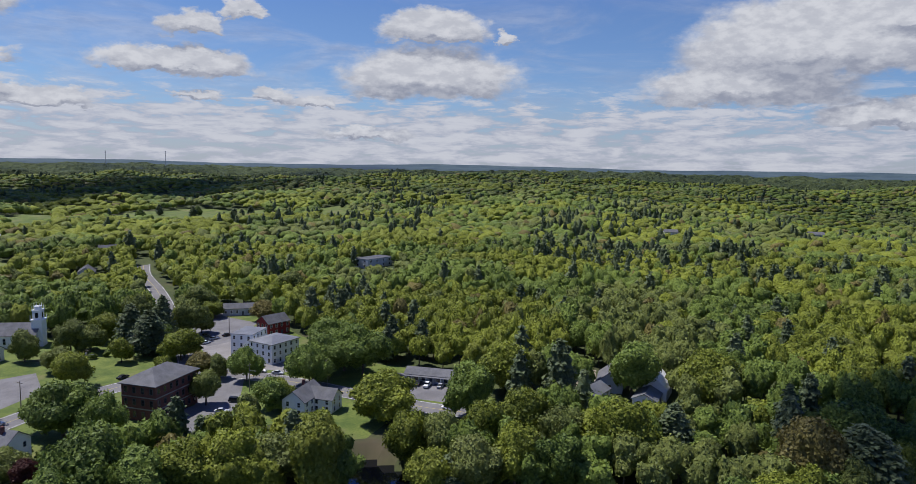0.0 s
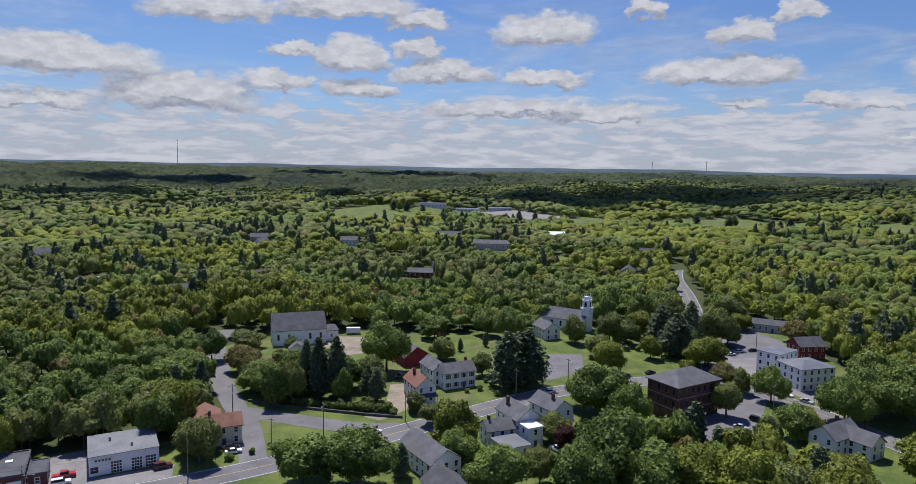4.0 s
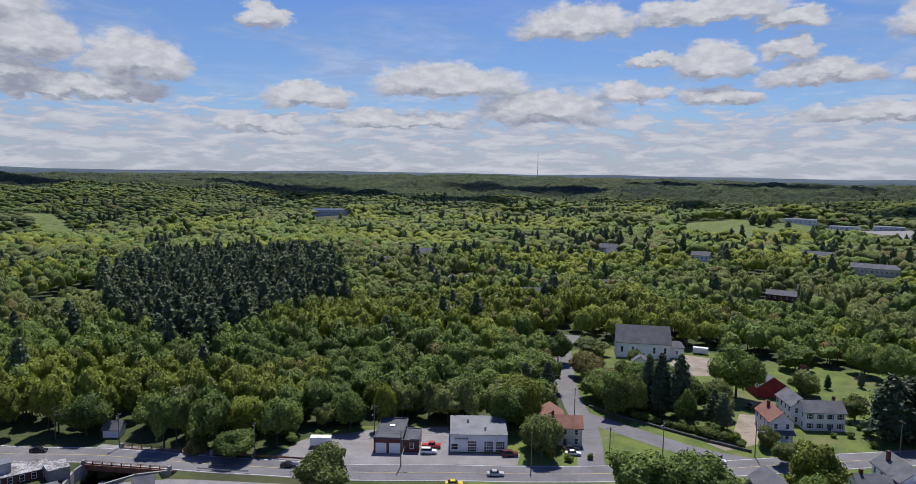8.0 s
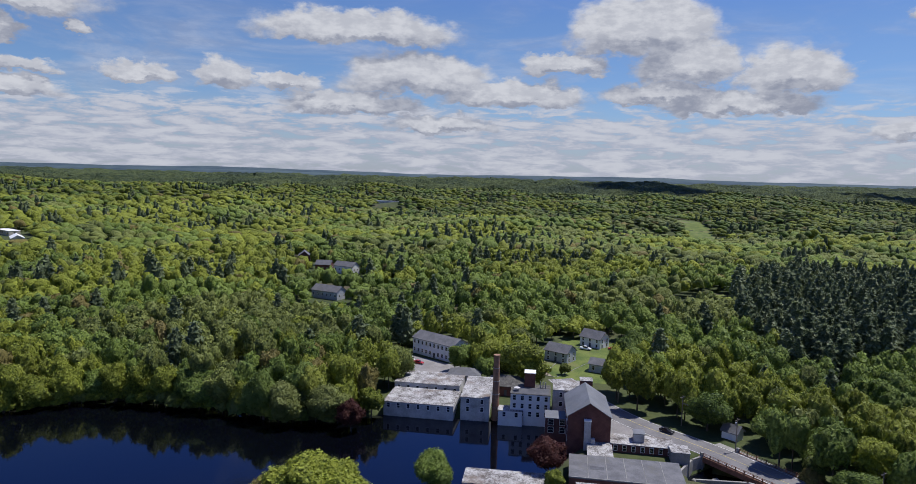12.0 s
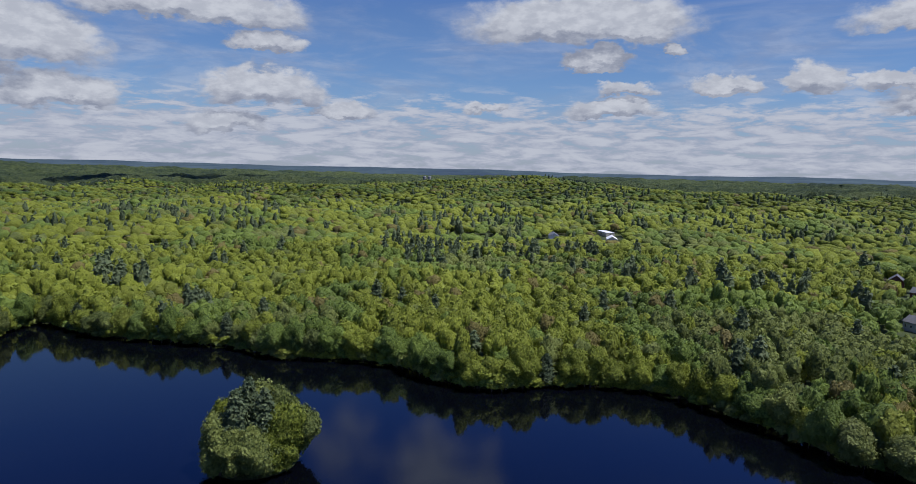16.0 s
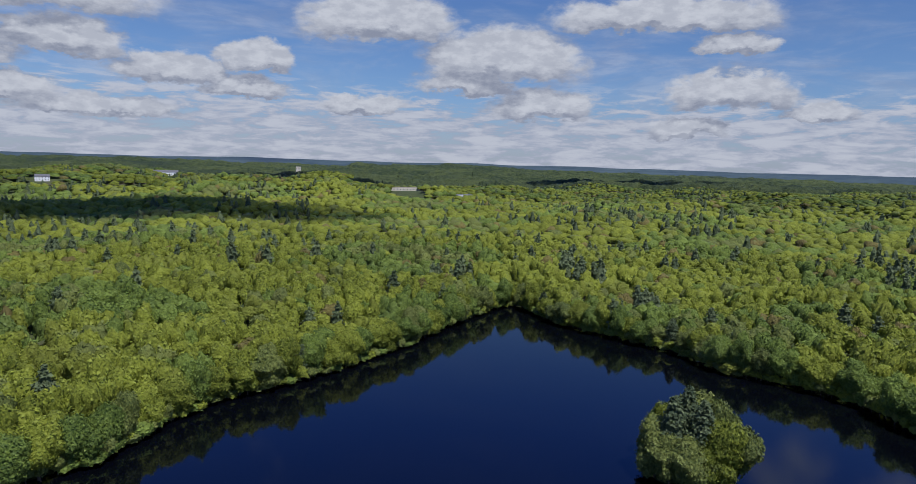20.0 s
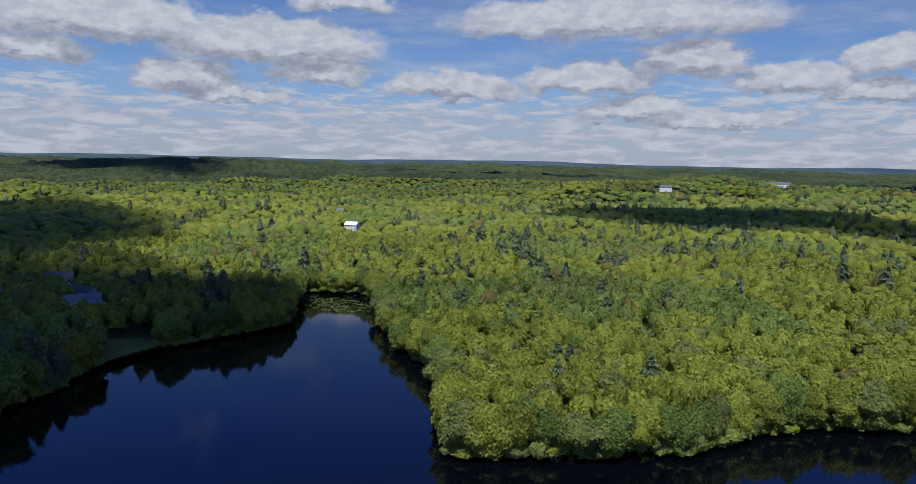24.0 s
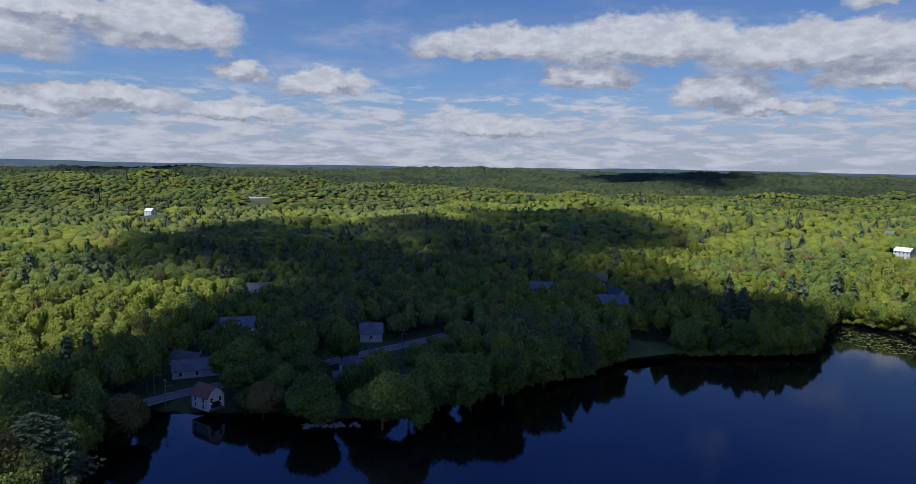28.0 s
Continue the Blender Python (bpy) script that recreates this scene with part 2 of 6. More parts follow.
ASPHALT = material("worn_asphalt", ((0.125, 0.12, 0.124), (0.19, 0.184, 0.188), (0.155, 0.148, 0.148)), 0.12, 0.9, 2.0)
GRAVEL = material("sandy_gravel", ((0.235, 0.195, 0.15), (0.33, 0.28, 0.22), (0.17, 0.15, 0.10)), 0.15, 0.95, 1.8)
CONCRETE = material("weathered_concrete", ((0.20, 0.195, 0.185), (0.31, 0.30, 0.285), (0.15, 0.145, 0.135)), 0.4, 0.9, 4.0)
PAVED = material("pale_paving", ((0.175, 0.165, 0.162), (0.265, 0.25, 0.245), (0.21, 0.195, 0.185)), 0.15, 0.9, 1.8)
DARKSTONE = material("dark_fieldstone", ((0.05, 0.048, 0.045), (0.12, 0.115, 0.105), (0.08, 0.078, 0.07)), 0.8, 0.9, 3.0)
WHITE = material("white_clapboard", ((0.70, 0.71, 0.72), (0.80, 0.80, 0.80), (0.66, 0.66, 0.65)), 0.4, 0.6, 5.0)
CREAM = material("cream_siding", ((0.55, 0.50, 0.40), (0.66, 0.61, 0.50)), 0.4, 0.7, 5.0)
GREYW = material("grey_siding", ((0.36, 0.39, 0.43), (0.48, 0.50, 0.54)), 0.4, 0.7, 5.0)
STUCCO = material("peeling_white_paint", ((0.36, 0.355, 0.36), (0.55, 0.545, 0.545), (0.26, 0.25, 0.245)), 0.35, 0.85, 3.0)
BRICK = material("red_brick", ((0.10, 0.043, 0.037), (0.165, 0.074, 0.06), (0.125, 0.058, 0.05)), 0.5, 0.9, 6.0)
REDWOOD = material("red_barn_boards", ((0.20, 0.022, 0.025), (0.28, 0.04, 0.04)), 0.4, 0.8, 5.0)
SHINGLE = material("grey_shingle", ((0.095, 0.096, 0.105), (0.155, 0.155, 0.165), (0.12, 0.118, 0.115)), 0.35, 0.9, 4.0, bump=0.01)
SHINGLE_D = material("charcoal_shingle", ((0.065, 0.068, 0.078), (0.11, 0.112, 0.122), (0.09, 0.085, 0.085)), 0.35, 0.9, 4.0, bump=0.01)
SHINGLE_R = material("rust_shingle", ((0.19, 0.09, 0.062), (0.27, 0.14, 0.098), (0.22, 0.115, 0.085)), 0.35, 0.9, 4.0, bump=0.01)
TAR = material("flaking_tar_roof", ((0.070, 0.058, 0.052), (0.47, 0.465, 0.46), (0.17, 0.135, 0.112)), 0.30, 0.85, 2.2, grain=0.5)
METAL_R = material("dull_metal_roof", ((0.135, 0.14, 0.152), (0.205, 0.21, 0.222), (0.17, 0.17, 0.17)), 0.2, 0.5, 3.0, metal=0.2)
TRIM = material("white_trim", ((0.76, 0.76, 0.75), (0.82, 0.82, 0.81)), 1.0, 0.5)
GLASS = material("dark_window_glass", ((0.012, 0.014, 0.018), (0.03, 0.034, 0.04)), 0.7, 0.08, spec=0.6)
POLE = material("weathered_pole", ((0.16, 0.13, 0.10), (0.26, 0.22, 0.18)), 1.0, 0.9)
PAINT_LINE = material("road_paint", ((0.55, 0.55, 0.53), (0.72, 0.72, 0.70)), 0.8, 0.8)
STEEL = material("grey_steel", ((0.25, 0.26, 0.27), (0.38, 0.39, 0.40)), 2.0, 0.5, metal=0.6)


def water_material():
    m = bpy.data.materials.new("pond_water")
    m.use_nodes = True
    m.node_tree.nodes.clear()
    k = Nodes(m.node_tree)
    pos = k.add("ShaderNodeNewGeometry").outputs["Position"]
    p = k.add("ShaderNodeBsdfPrincipled")
    p.inputs["Base Color"].default_value = (0.0014, 0.0018, 0.0036, 1)
    p.inputs["IOR"].default_value = 1.45
    p.inputs["Specular Tint"].default_value = (0.35, 0.58, 1.0, 1)
    p.inputs["Roughness"].default_value = 0.05
    bn = k.add("ShaderNodeBump")
    bn.inputs["Strength"].default_value = 0.10
    bn.inputs["Distance"].default_value = 0.08
    k.link(k.noise(pos, 0.9, 3.0, 0.5), bn.inputs["Height"])
    k.link(bn.outputs[0], p.inputs["Normal"])
    k.link(p.outputs[0], k.add("ShaderNodeOutputMaterial").inputs[0])
    return m


WATER = water_material()

# ---- plan helpers ----
def smooth(a, b, x):
    t = np.clip((x - a) / (b - a), 0, 1)
    return t * t * (3 - 2 * t)


def inside(poly, x, y):
    """Which of the points lie in the polygon."""
    hit = np.zeros(np.shape(x), bool)
    q = poly[-1]
    for p in poly:
        cross = (p[1] > y) != (q[1] > y)
        hit ^= cross & (x < (q[0] - p[0]) * (y - p[1]) / (q[1] - p[1] + 1e-12) + p[0])
        q = p
    return hit


def edge_distance(line, x, y, closed=True):
    best = np.full(np.shape(x), 1e9)
    pts = list(line) + ([line[0]] if closed else [])
    for (ax, ay), (bx, by) in zip(pts, pts[1:]):
        dx, dy = bx - ax, by - ay
        t = np.clip(((x - ax) * dx + (y - ay) * dy) / (dx * dx + dy * dy + 1e-9), 0, 1)
        best = np.minimum(best, np.hypot(x - ax - t * dx, y - ay - t * dy))
    return best


POND_Z = -2.5
# the pond's outline: east arm, south arm, mill side, and the near shore under the drone
POND = [(215, -10), (215, 10), (224, 30), (226, 53), (230, 68), (216, 78), (199, 78), (170, 73), (120, 85), (50, 118), (-40, 118),
        (-110, 80), (-150, 32), (-163, 14), (-182, 14), (-183, 30), (-198, 40), (-214, 40), (-218, 30), (-221, 12), (-224, -14), (-217, -31), (-217, -51),
        (-227, -75), (-234, -114), (-225, -137), (-205, -155), (-187, -162), (-181, -185), (-182, -211), (-172, -233), (-153, -251), (-147, -281),
        (-131, -305), (-109, -338), (-98, -388)]
POND += [(-86, -380), (-62, -353), (-27, -302), (-9, -281), (9, -260), (26, -246), (42, -234), (56, -213), (66, -188), (84, -168), (104, -150),
         (117, -142), (130, -155), (145, -174), (172, -197), (206, -214), (238, -234), (266, -263), (302, -284), (334, -262), (332, -254), (272, -200),
         (277, -147), (271, -112), (250, -84), (236, -46), (220, -25)]


# the mill's raceway under the bridge, and the brook below the old dam
RACE = [(-187, 75), (-190, 81), (-183, 88), (-184, 97), (-172, 104), (-166, 97), (-167, 90), (-172, 84), (-173, 72), (-178, 68)]
BROOK = [(73, 170), (80, 172), (86, 166), (92, 150), (96, 134), (80, 126), (70, 148)]
DITCH_Z = -4.0


def hill(x, y):
    """Far hills: they rise to the drone's height at the horizon."""
    r, a = np.hypot(x, y), np.arctan2(-x, y)
    rise = 40 * smooth(700, 5400, r)
    wave = (np.sin(2.3 * a + r / 620) + 0.7 * np.sin(5.1 * a - r / 410 + 1.3) + 0.5 * np.sin(x / 330 + 0.5) * np.sin(y / 290) + 0.4 * np.sin(11 * a + r / 260))
    roll = np.sin(x / 88 + 1.7 * np.sin(y / 190)) * np.sin(y / 104 + 1.3 * np.sin(x / 230)) + 0.6 * np.sin((x + y) / 61 + 0.8) * np.sin((x - y) / 77)
    wave = wave + roll * (0.75 - 0.3 * smooth(1800, 3500, r))
    crest = 13 * np.exp(-((a - radians(170.6)) / 0.05) ** 2) 
    fold = np.sin(x / 43 + 1.6 * np.sin(y / 117)) * np.sin(y / 49 + 1.4 * np.sin(x / 131))
    wave = wave + 0.42 * fold
    mound = 24 * np.exp(-((x - 2300) ** 2 + (y + 1530) ** 2) / 420 ** 2) + 30 * np.exp(-((x - 1500) ** 2 + (y - 2050) ** 2) / 600 ** 2)
    return rise + mound + wave * 14.0 * smooth(430, 1500, r) * (1 - 0.75 * smooth(3600, 4700, r)) + crest * smooth(2600, 4300, r)


def ground_z(x, y):
    x, y = np.asarray(x, float), np.asarray(y, float)
    z = hill(x, y)
    near = (np.hypot(x, y) < 480)
    dist = edge_distance(POND, x, y)
    wet = inside(POND, x, y)
    basin = np.where(wet, -3.2 - 3.0 * smooth(0, 18, dist), -3.2 * (1 - smooth(1.5, 7, dist)))
    for low in (RACE, BROOK):
        basin = np.where(inside(low, x, y), -5.0, basin)
    return np.where(near, z + basin, z)


def link_mesh(name, verts, faces, mats, index=None, parent=None, smooth_shade=False, tone=None):
    """A mesh object from arrays; faces all have the same number of corners."""
    verts, faces = np.asarray(verts, np.float32), np.asarray(faces, np.int32)
    me = bpy.data.meshes.new(name)
    n, k = faces.shape
    me.vertices.add(len(verts)), me.loops.add(n * k), me.polygons.add(n)
    me.vertices.foreach_set("co", verts.ravel())
    me.loops.foreach_set("vertex_index", faces.ravel())
    me.polygons.foreach_set("loop_start", np.arange(0, n * k, k, dtype=np.int32))
    for m in mats:
        me.materials.append(m)
    if index is not None:
        me.polygons.foreach_set("material_index", np.asarray(index, np.int32))
    me.polygons.foreach_set("use_smooth", np.full(n, smooth_shade))
    me.update(calc_edges=True)
    if tone is not None:
        me.attributes.new("tone", "FLOAT", "FACE").data.foreach_set("value", np.asarray(tone, np.float32))
    ob = new(name, me)
    ob.parent = parent
    return ob


# ---- ground ----
radii = np.concatenate([np.arange(0.5, 150, 25), np.arange(150, 430, 4.0), 430 * (4940 / 430) ** np.linspace(0, 1, 90)])
N_AZ = 480
aa = np.linspace(0, 2 * np.pi, N_AZ, endpoint=False)
rr, ga = np.meshgrid(radii, aa, indexing="ij")
gx, gy = -np.sin(ga) * rr, np.cos(ga) * rr
gz = ground_z(gx, gy)
i, j = np.meshgrid(np.arange(len(radii) - 1), np.arange(N_AZ), indexing="ij")
q = np.stack([i * N_AZ + j, (i + 1) * N_AZ + j, (i + 1) * N_AZ + (j + 1) % N_AZ, i * N_AZ + (j + 1) % N_AZ], -1).reshape(-1, 4)[:, ::-1]
ground = link_mesh("ground", np.stack([gx, gy, gz], -1).reshape(-1, 3), q, [SOIL], smooth_shade=True)
tagged(ground, "dark green-brown woodland floor rolling to far hills", "ground", kind="structure")


# beyond the single trees the woods' roof is one rough sheet
wr = 2250 * (4300 / 2250) ** np.linspace(0, 1, 96)
WA = 1300
wa = np.linspace(0, 2 * np.pi, WA, endpoint=False)
wrr, waa = np.meshgrid(wr, wa, indexing="ij")
waa = waa + np.random.uniform(-0.002, 0.002, waa.shape)
wx, wy = -np.sin(waa) * wrr, np.cos(waa) * wrr
wz = hill(wx, wy) + 12 + np.random.uniform(-6.5, 6.5, wx.shape)
wz[0] -= 14
# stands of taller and lower wood
wz += 5 * np.sin(wx / 97 + 2 * np.sin(wy / 160)) * np.sin(wy / 88 + 2 * np.sin(wx / 140))
i, j = np.meshgrid(np.arange(len(wr) - 1), np.arange(WA), indexing="ij")
q = np.stack([i * WA + j, (i + 1) * WA + j, (i + 1) * WA + (j + 1) % WA, i * WA + (j + 1) % WA], -1).reshape(-1, 4)[:, ::-1]
tagged(link_mesh("far_woods", np.stack([wx, wy, wz], -1).reshape(-1, 3), q, [FAR_WOODS]), "unbroken green woods on distant hills", "trees", kind="stuff")


# ridges that close the view; their blue is distance haze put into the colour
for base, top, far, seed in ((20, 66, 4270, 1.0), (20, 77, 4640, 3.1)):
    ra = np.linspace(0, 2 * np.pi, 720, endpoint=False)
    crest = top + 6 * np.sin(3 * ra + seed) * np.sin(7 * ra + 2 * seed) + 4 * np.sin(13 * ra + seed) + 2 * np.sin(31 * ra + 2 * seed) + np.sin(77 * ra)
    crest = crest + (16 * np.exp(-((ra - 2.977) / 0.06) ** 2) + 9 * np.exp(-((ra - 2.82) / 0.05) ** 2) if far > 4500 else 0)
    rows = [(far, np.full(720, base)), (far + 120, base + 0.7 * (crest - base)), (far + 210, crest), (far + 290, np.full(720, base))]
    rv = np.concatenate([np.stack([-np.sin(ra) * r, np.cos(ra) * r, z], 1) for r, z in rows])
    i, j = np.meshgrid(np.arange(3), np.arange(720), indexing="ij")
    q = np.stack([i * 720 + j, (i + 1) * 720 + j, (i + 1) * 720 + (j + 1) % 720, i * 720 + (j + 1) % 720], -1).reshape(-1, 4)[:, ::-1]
    tagged(link_mesh("backdrop", rv, q, [HAZE_HILLS], smooth_shade=True), "wooded ridges on the horizon with blue haze painted in", "hills", kind="structure")


def sheet(name, outline, z, mat, label, category, thick=0.0):
    """A flat area with the given outline."""
    bm = bmesh.new()
    f = bm.faces.new([bm.verts.new((x, y, z)) for x, y in outline])
    f.normal_update()
    if f.normal.z < 0:
        f.normal_flip()
    if thick:
        low = bmesh.ops.extrude_face_region(bm, geom=[f])
        bmesh.ops.translate(bm, vec=(0, 0, -thick), verts=[v for v in low["geom"] if isinstance(v, bmesh.types.BMVert)])
        bmesh.ops.recalc_face_normals(bm, faces=bm.faces)
    bmesh.ops.triangulate(bm, faces=[f for f in bm.faces if len(f.verts) > 4])
    me = bpy.data.meshes.new(name)
    bm.to_mesh(me), bm.free()
    me.materials.append(mat)
    return tagged(new(name, me), label, category, kind="structure")


def swell(poly, by):
    """The outline moved outwards by so many metres."""
    area = sum(p[0] * q[1] - q[0] * p[1] for p, q in zip(poly, poly[1:] + poly[:1]))
    s = 1 if area > 0 else -1
    out = []
    for a, b, c in zip(poly[-1:] + poly[:-1], poly, poly[1:] + poly[:1]):
        n = Vector((c[1] - a[1], a[0] - c[0])).normalized() * by * s
        out.append((b[0] + n.x, b[1] + n.y))
    return out


sheet("water", swell(POND, 5.0), POND_Z, WATER, "still dark blue mill pond with tree reflections", "water")


sheet("water", swell(RACE, 1.5), DITCH_Z, WATER, "dark rippling water of the mill raceway", "water")
sheet("water", swell(BROOK, 1.5), DITCH_Z + 0.5, WATER, "dark brook below the stone dam", "water")


def ribbon(line, width, step=4.0):
    """Smooth middle line and its two edges."""
    pts = [Vector(p) for p in line]
    mid = []
    for i in range(len(pts) - 1):
        p0, p1, p2, p3 = pts[max(i - 1, 0)], pts[i], pts[i + 1], pts[min(i + 2, len(pts) - 1)]
        n = max(2, int((p2 - p1).length / step))
        for k in range(n):
            t = k / n
            mid.append(0.5 * (2 * p1 + (p2 - p0) * t + (2 * p0 - 5 * p1 + 4 * p2 - p3) * t * t + (3 * p1 - p0 - 3 * p2 + p3) * t ** 3))
    mid.append(pts[-1])
    left, right = [], []
    for i, p in enumerate(mid):
        d = (mid[min(i + 1, len(mid) - 1)] - mid[max(i - 1, 0)]).normalized()
        n = Vector((-d.y, d.x)) * width / 2
        left.append(p + n), right.append(p - n)
    return mid, left, right


def strip_mesh(name, left, right, z, mat, label="", category="", parent=None):
    bm = bmesh.new()
    lv = [bm.verts.new((p.x, p.y, z)) for p in left]
    rv = [bm.verts.new((p.x, p.y, z)) for p in right]
    for i in range(len(lv) - 1):
        bm.faces.new((rv[i], rv[i + 1], lv[i + 1], lv[i]))
    me = bpy.data.meshes.new(name)
    bm.to_mesh(me), bm.free()
    me.materials.append(mat)
    ob = new(name, me)
    ob.parent = parent
    return tagged(ob, label, category, kind="structure") if not parent else ob


ROADS = {
    "main_street": ([(-262, 50), (-236, 57), (-214, 67), (-192, 83.5), (-164, 99.5), (-149, 109), (-130, 121), (-109, 138), (-97, 147), (-80, 161), (-62, 178), (-47, 194), (-34, 208), (-18, 225), (0, 242), (20, 255), (42, 264), (60, 270)], 10.5, 0.05),
    "side_road": ([(-80, 163), (-94, 188), (-108, 206), (-122, 225), (-136, 248), (-152, 276), (-160, 300)], 7.5, 0.055),
    "cross_street": ([(-104, 200), (-85, 197), (-62, 194), (-44, 197)], 8.5, 0.06),
    "north_street": ([(58, 268), (63, 300), (66, 340), (73, 395), (78, 450), (82, 520), (96, 600)], 9.5, 0.065),
    "east_street": ([(54, 272), (72, 254), (86, 235), (98, 214), (112, 190), (126, 173), (150, 150), (180, 128)], 10.0, 0.07),
    "lake_road": ([(205, 100), (222, 80), (238, 64), (250, 48), (268, 20), (285, -2), (303, -27), (330, -60)], 7.5, 0.05),
}
road_lines = {}
for name, (line, width, z) in ROADS.items():
    mid, left, right = ribbon(line, width)
    road_lines[name] = (mid, left, right, width)
    strip_mesh("road", left, right, z, ASPHALT, "pale worn asphalt village road", "road")

AREAS = [
    ("apartment_yard", [(76.0, 354.2), (98.8, 372.7), (82.9, 297.5), (85.2, 275.9), (93.1, 261.2), (92.4, 242.4), (80.0, 257.8), (66.5, 279.7)], PAVED, "worn paved yard round the white apartment house"),
    ("yard", [(-312, 65.1), (-312.5, 92.6), (-289, 81), (-284, 65), (-264, 49), (-267, 44)], GRAVEL, "sandy yard and lane between grey houses"),
    ("forecourt", [(-157, 127), (-153, 112), (-130, 126), (-97, 152), (-101, 160), (-116, 149), (-130, 163), (-145, 150)], PAVED, "pale gravel and asphalt forecourt of the garages"),
    ("green", [(-80.5, 172.5), (-92, 192), (-85, 192.5), (-68, 187)], GRASS, "small triangular village green with pale kerb"),
    ("lawn", [(-72, 262), (-76, 310), (-40, 318), (-24, 310), (-16, 262), (-24, 246), (-33, 246), (-44, 254)], GRASS, "mown green lawn behind the white houses"),
    ("car_park", [(34, 219), (39, 198), (46, 202), (62, 220), (73, 250), (64, 259), (54, 240), (50, 228)], ASPHALT, "asphalt car park beside the brick block"),
    ("car_park", [(-6, 290), (8, 293), (9, 268), (-6, 252)], ASPHALT, "cracked asphalt car park below the church"),
    ("car_park", [(72, 300), (68, 322), (88, 366), (98, 346), (104, 333), (86, 304)], ASPHALT, "wide pale car park before the low store"),
    ("car_park", [(121, 230), (114, 198), (130, 178), (134, 180), (142, 203)], ASPHALT, "car park before the row of shops"),
    ("clearing", [(186, 203), (194, 188), (179, 174), (164, 180)], GRAVEL, "bare sandy clearing in the woods"),
    ("yard", [(-104, 300), (-84, 302), (-78, 280), (-92, 268), (-104, 282)], GRAVEL, "sandy yard behind the white hall"),
    ("drive", [(-62, 236), (-54, 240), (-50, 212), (-56, 201), (-62, 203), (-58, 215)], GRAVEL, "pale gravel drive beside the white houses"),
    ("field", [(-405, 120), (-402, 150), (-430, 190), (-470, 205), (-462, 190), (-425, 150)], GRASS, "narrow meadow among the woods"),
    ("shore_lawn", [(268, -112), (276, -146), (292, -140), (300, -128)], GRASS, "mown lawn at the pond's edge"),
    ("lawn", [(72, 178), (72, 194), (84, 203), (95, 196), (97, 182), (86, 174)], GRASS, "bright mown lawn above the old stone dam"),
    ("mill_yard", [(-226, 58), (-206, 66), (-192, 76), (-189, 72), (-194, 56), (-214, 54)], PAVED, "dusty yard behind the mill"),
    ("mill_yard", [(-171, 66), (-170, 80), (-163, 88), (-158, 92), (-140, 104), (-120, 118), (-130, 80), (-150, 66)], PAVED, "pale paved yard beside the raceway"),
    ("car_park", [(-303, -22), (-276, -14), (-262, 4), (-274, 14), (-284, 2)], PAVED, "pale car park before the row house"),
    ("lawn", [(-328, 66), (-300, 42), (-262, 48), (-254, 74), (-288, 96), (-318, 92)], GRASS, "grass round the grey houses"),
    ("churchyard", [(-18, 300), (-20, 340), (60, 345), (58, 290), (10, 294), (8, 300)], GRASS, "grass round the white church"),
]
VILLAGE = [(-157, 108), (-97, 138), (-60, 142), (-20, 138), (8, 176), (34, 192), (60, 200), (92, 194), (112, 176), (136, 172), (146, 205), (122, 242), (113, 300), (113, 366), (88, 372),
           (60, 352), (-20, 346), (-45, 319), (-78, 312), (-106, 312), (-138, 302), (-146, 272), (-128, 226), (-110, 208), (-104, 190), (-128, 166), (-157, 142)]
sheet("village_grass", VILLAGE, 0.01, GRASS, "rough grass between the village houses", "lawn")
for n, (name, outline, mat, label) in enumerate(AREAS):
    sheet(name, outline, 0.02 + 0.0005 * n, mat, label, "ground" if mat != GRASS else "lawn")

# ---- building kit ----
def part(name, bm, mat, parent, label=""):
    me = bpy.data.meshes.new(name)
    bm.to_mesh(me), bm.free()
    me.materials.append(mat)
    ob = new(name, me)
    ob.parent = parent
    return tagged(ob, label)


def box(bm, x0, x1, y0, y1, z0, z1):
    v = [bm.verts.new(p) for p in ((x0, y0, z0), (x1, y0, z0), (x1, y1, z0), (x0, y1, z0), (x0, y0, z1), (x1, y0, z1), (x1, y1, z1), (x0, y1, z1))]
    for f in ((3, 2, 1, 0), (4, 5, 6, 7), (0, 1, 5, 4), (1, 2, 6, 5), (2, 3, 7, 6), (3, 0, 4, 7)):
        bm.faces.new([v[i] for i in f])
    return bm


def solid(bm, lower, upper):
    """A closed body between two outlines with the same number of corners."""
    a, b = [bm.verts.new(p) for p in lower], [bm.verts.new(p) for p in upper]
    n = len(a)
    bm.faces.new(a[::-1]), bm.faces.new(b)
    for i in range(n):
        bm.faces.new((a[i], a[(i + 1) % n], b[(i + 1) % n], b[i]))
    return bm


shared = {}


def mesh_of(key, build, mat):
    """One mesh for all alike pieces."""
    if key not in shared:
        bm = bmesh.new()
        build(bm)
        me = bpy.data.meshes.new(key[0])
        bm.to_mesh(me), bm.free()
        me.materials.append(mat)
        shared[key] = me
    return shared[key]


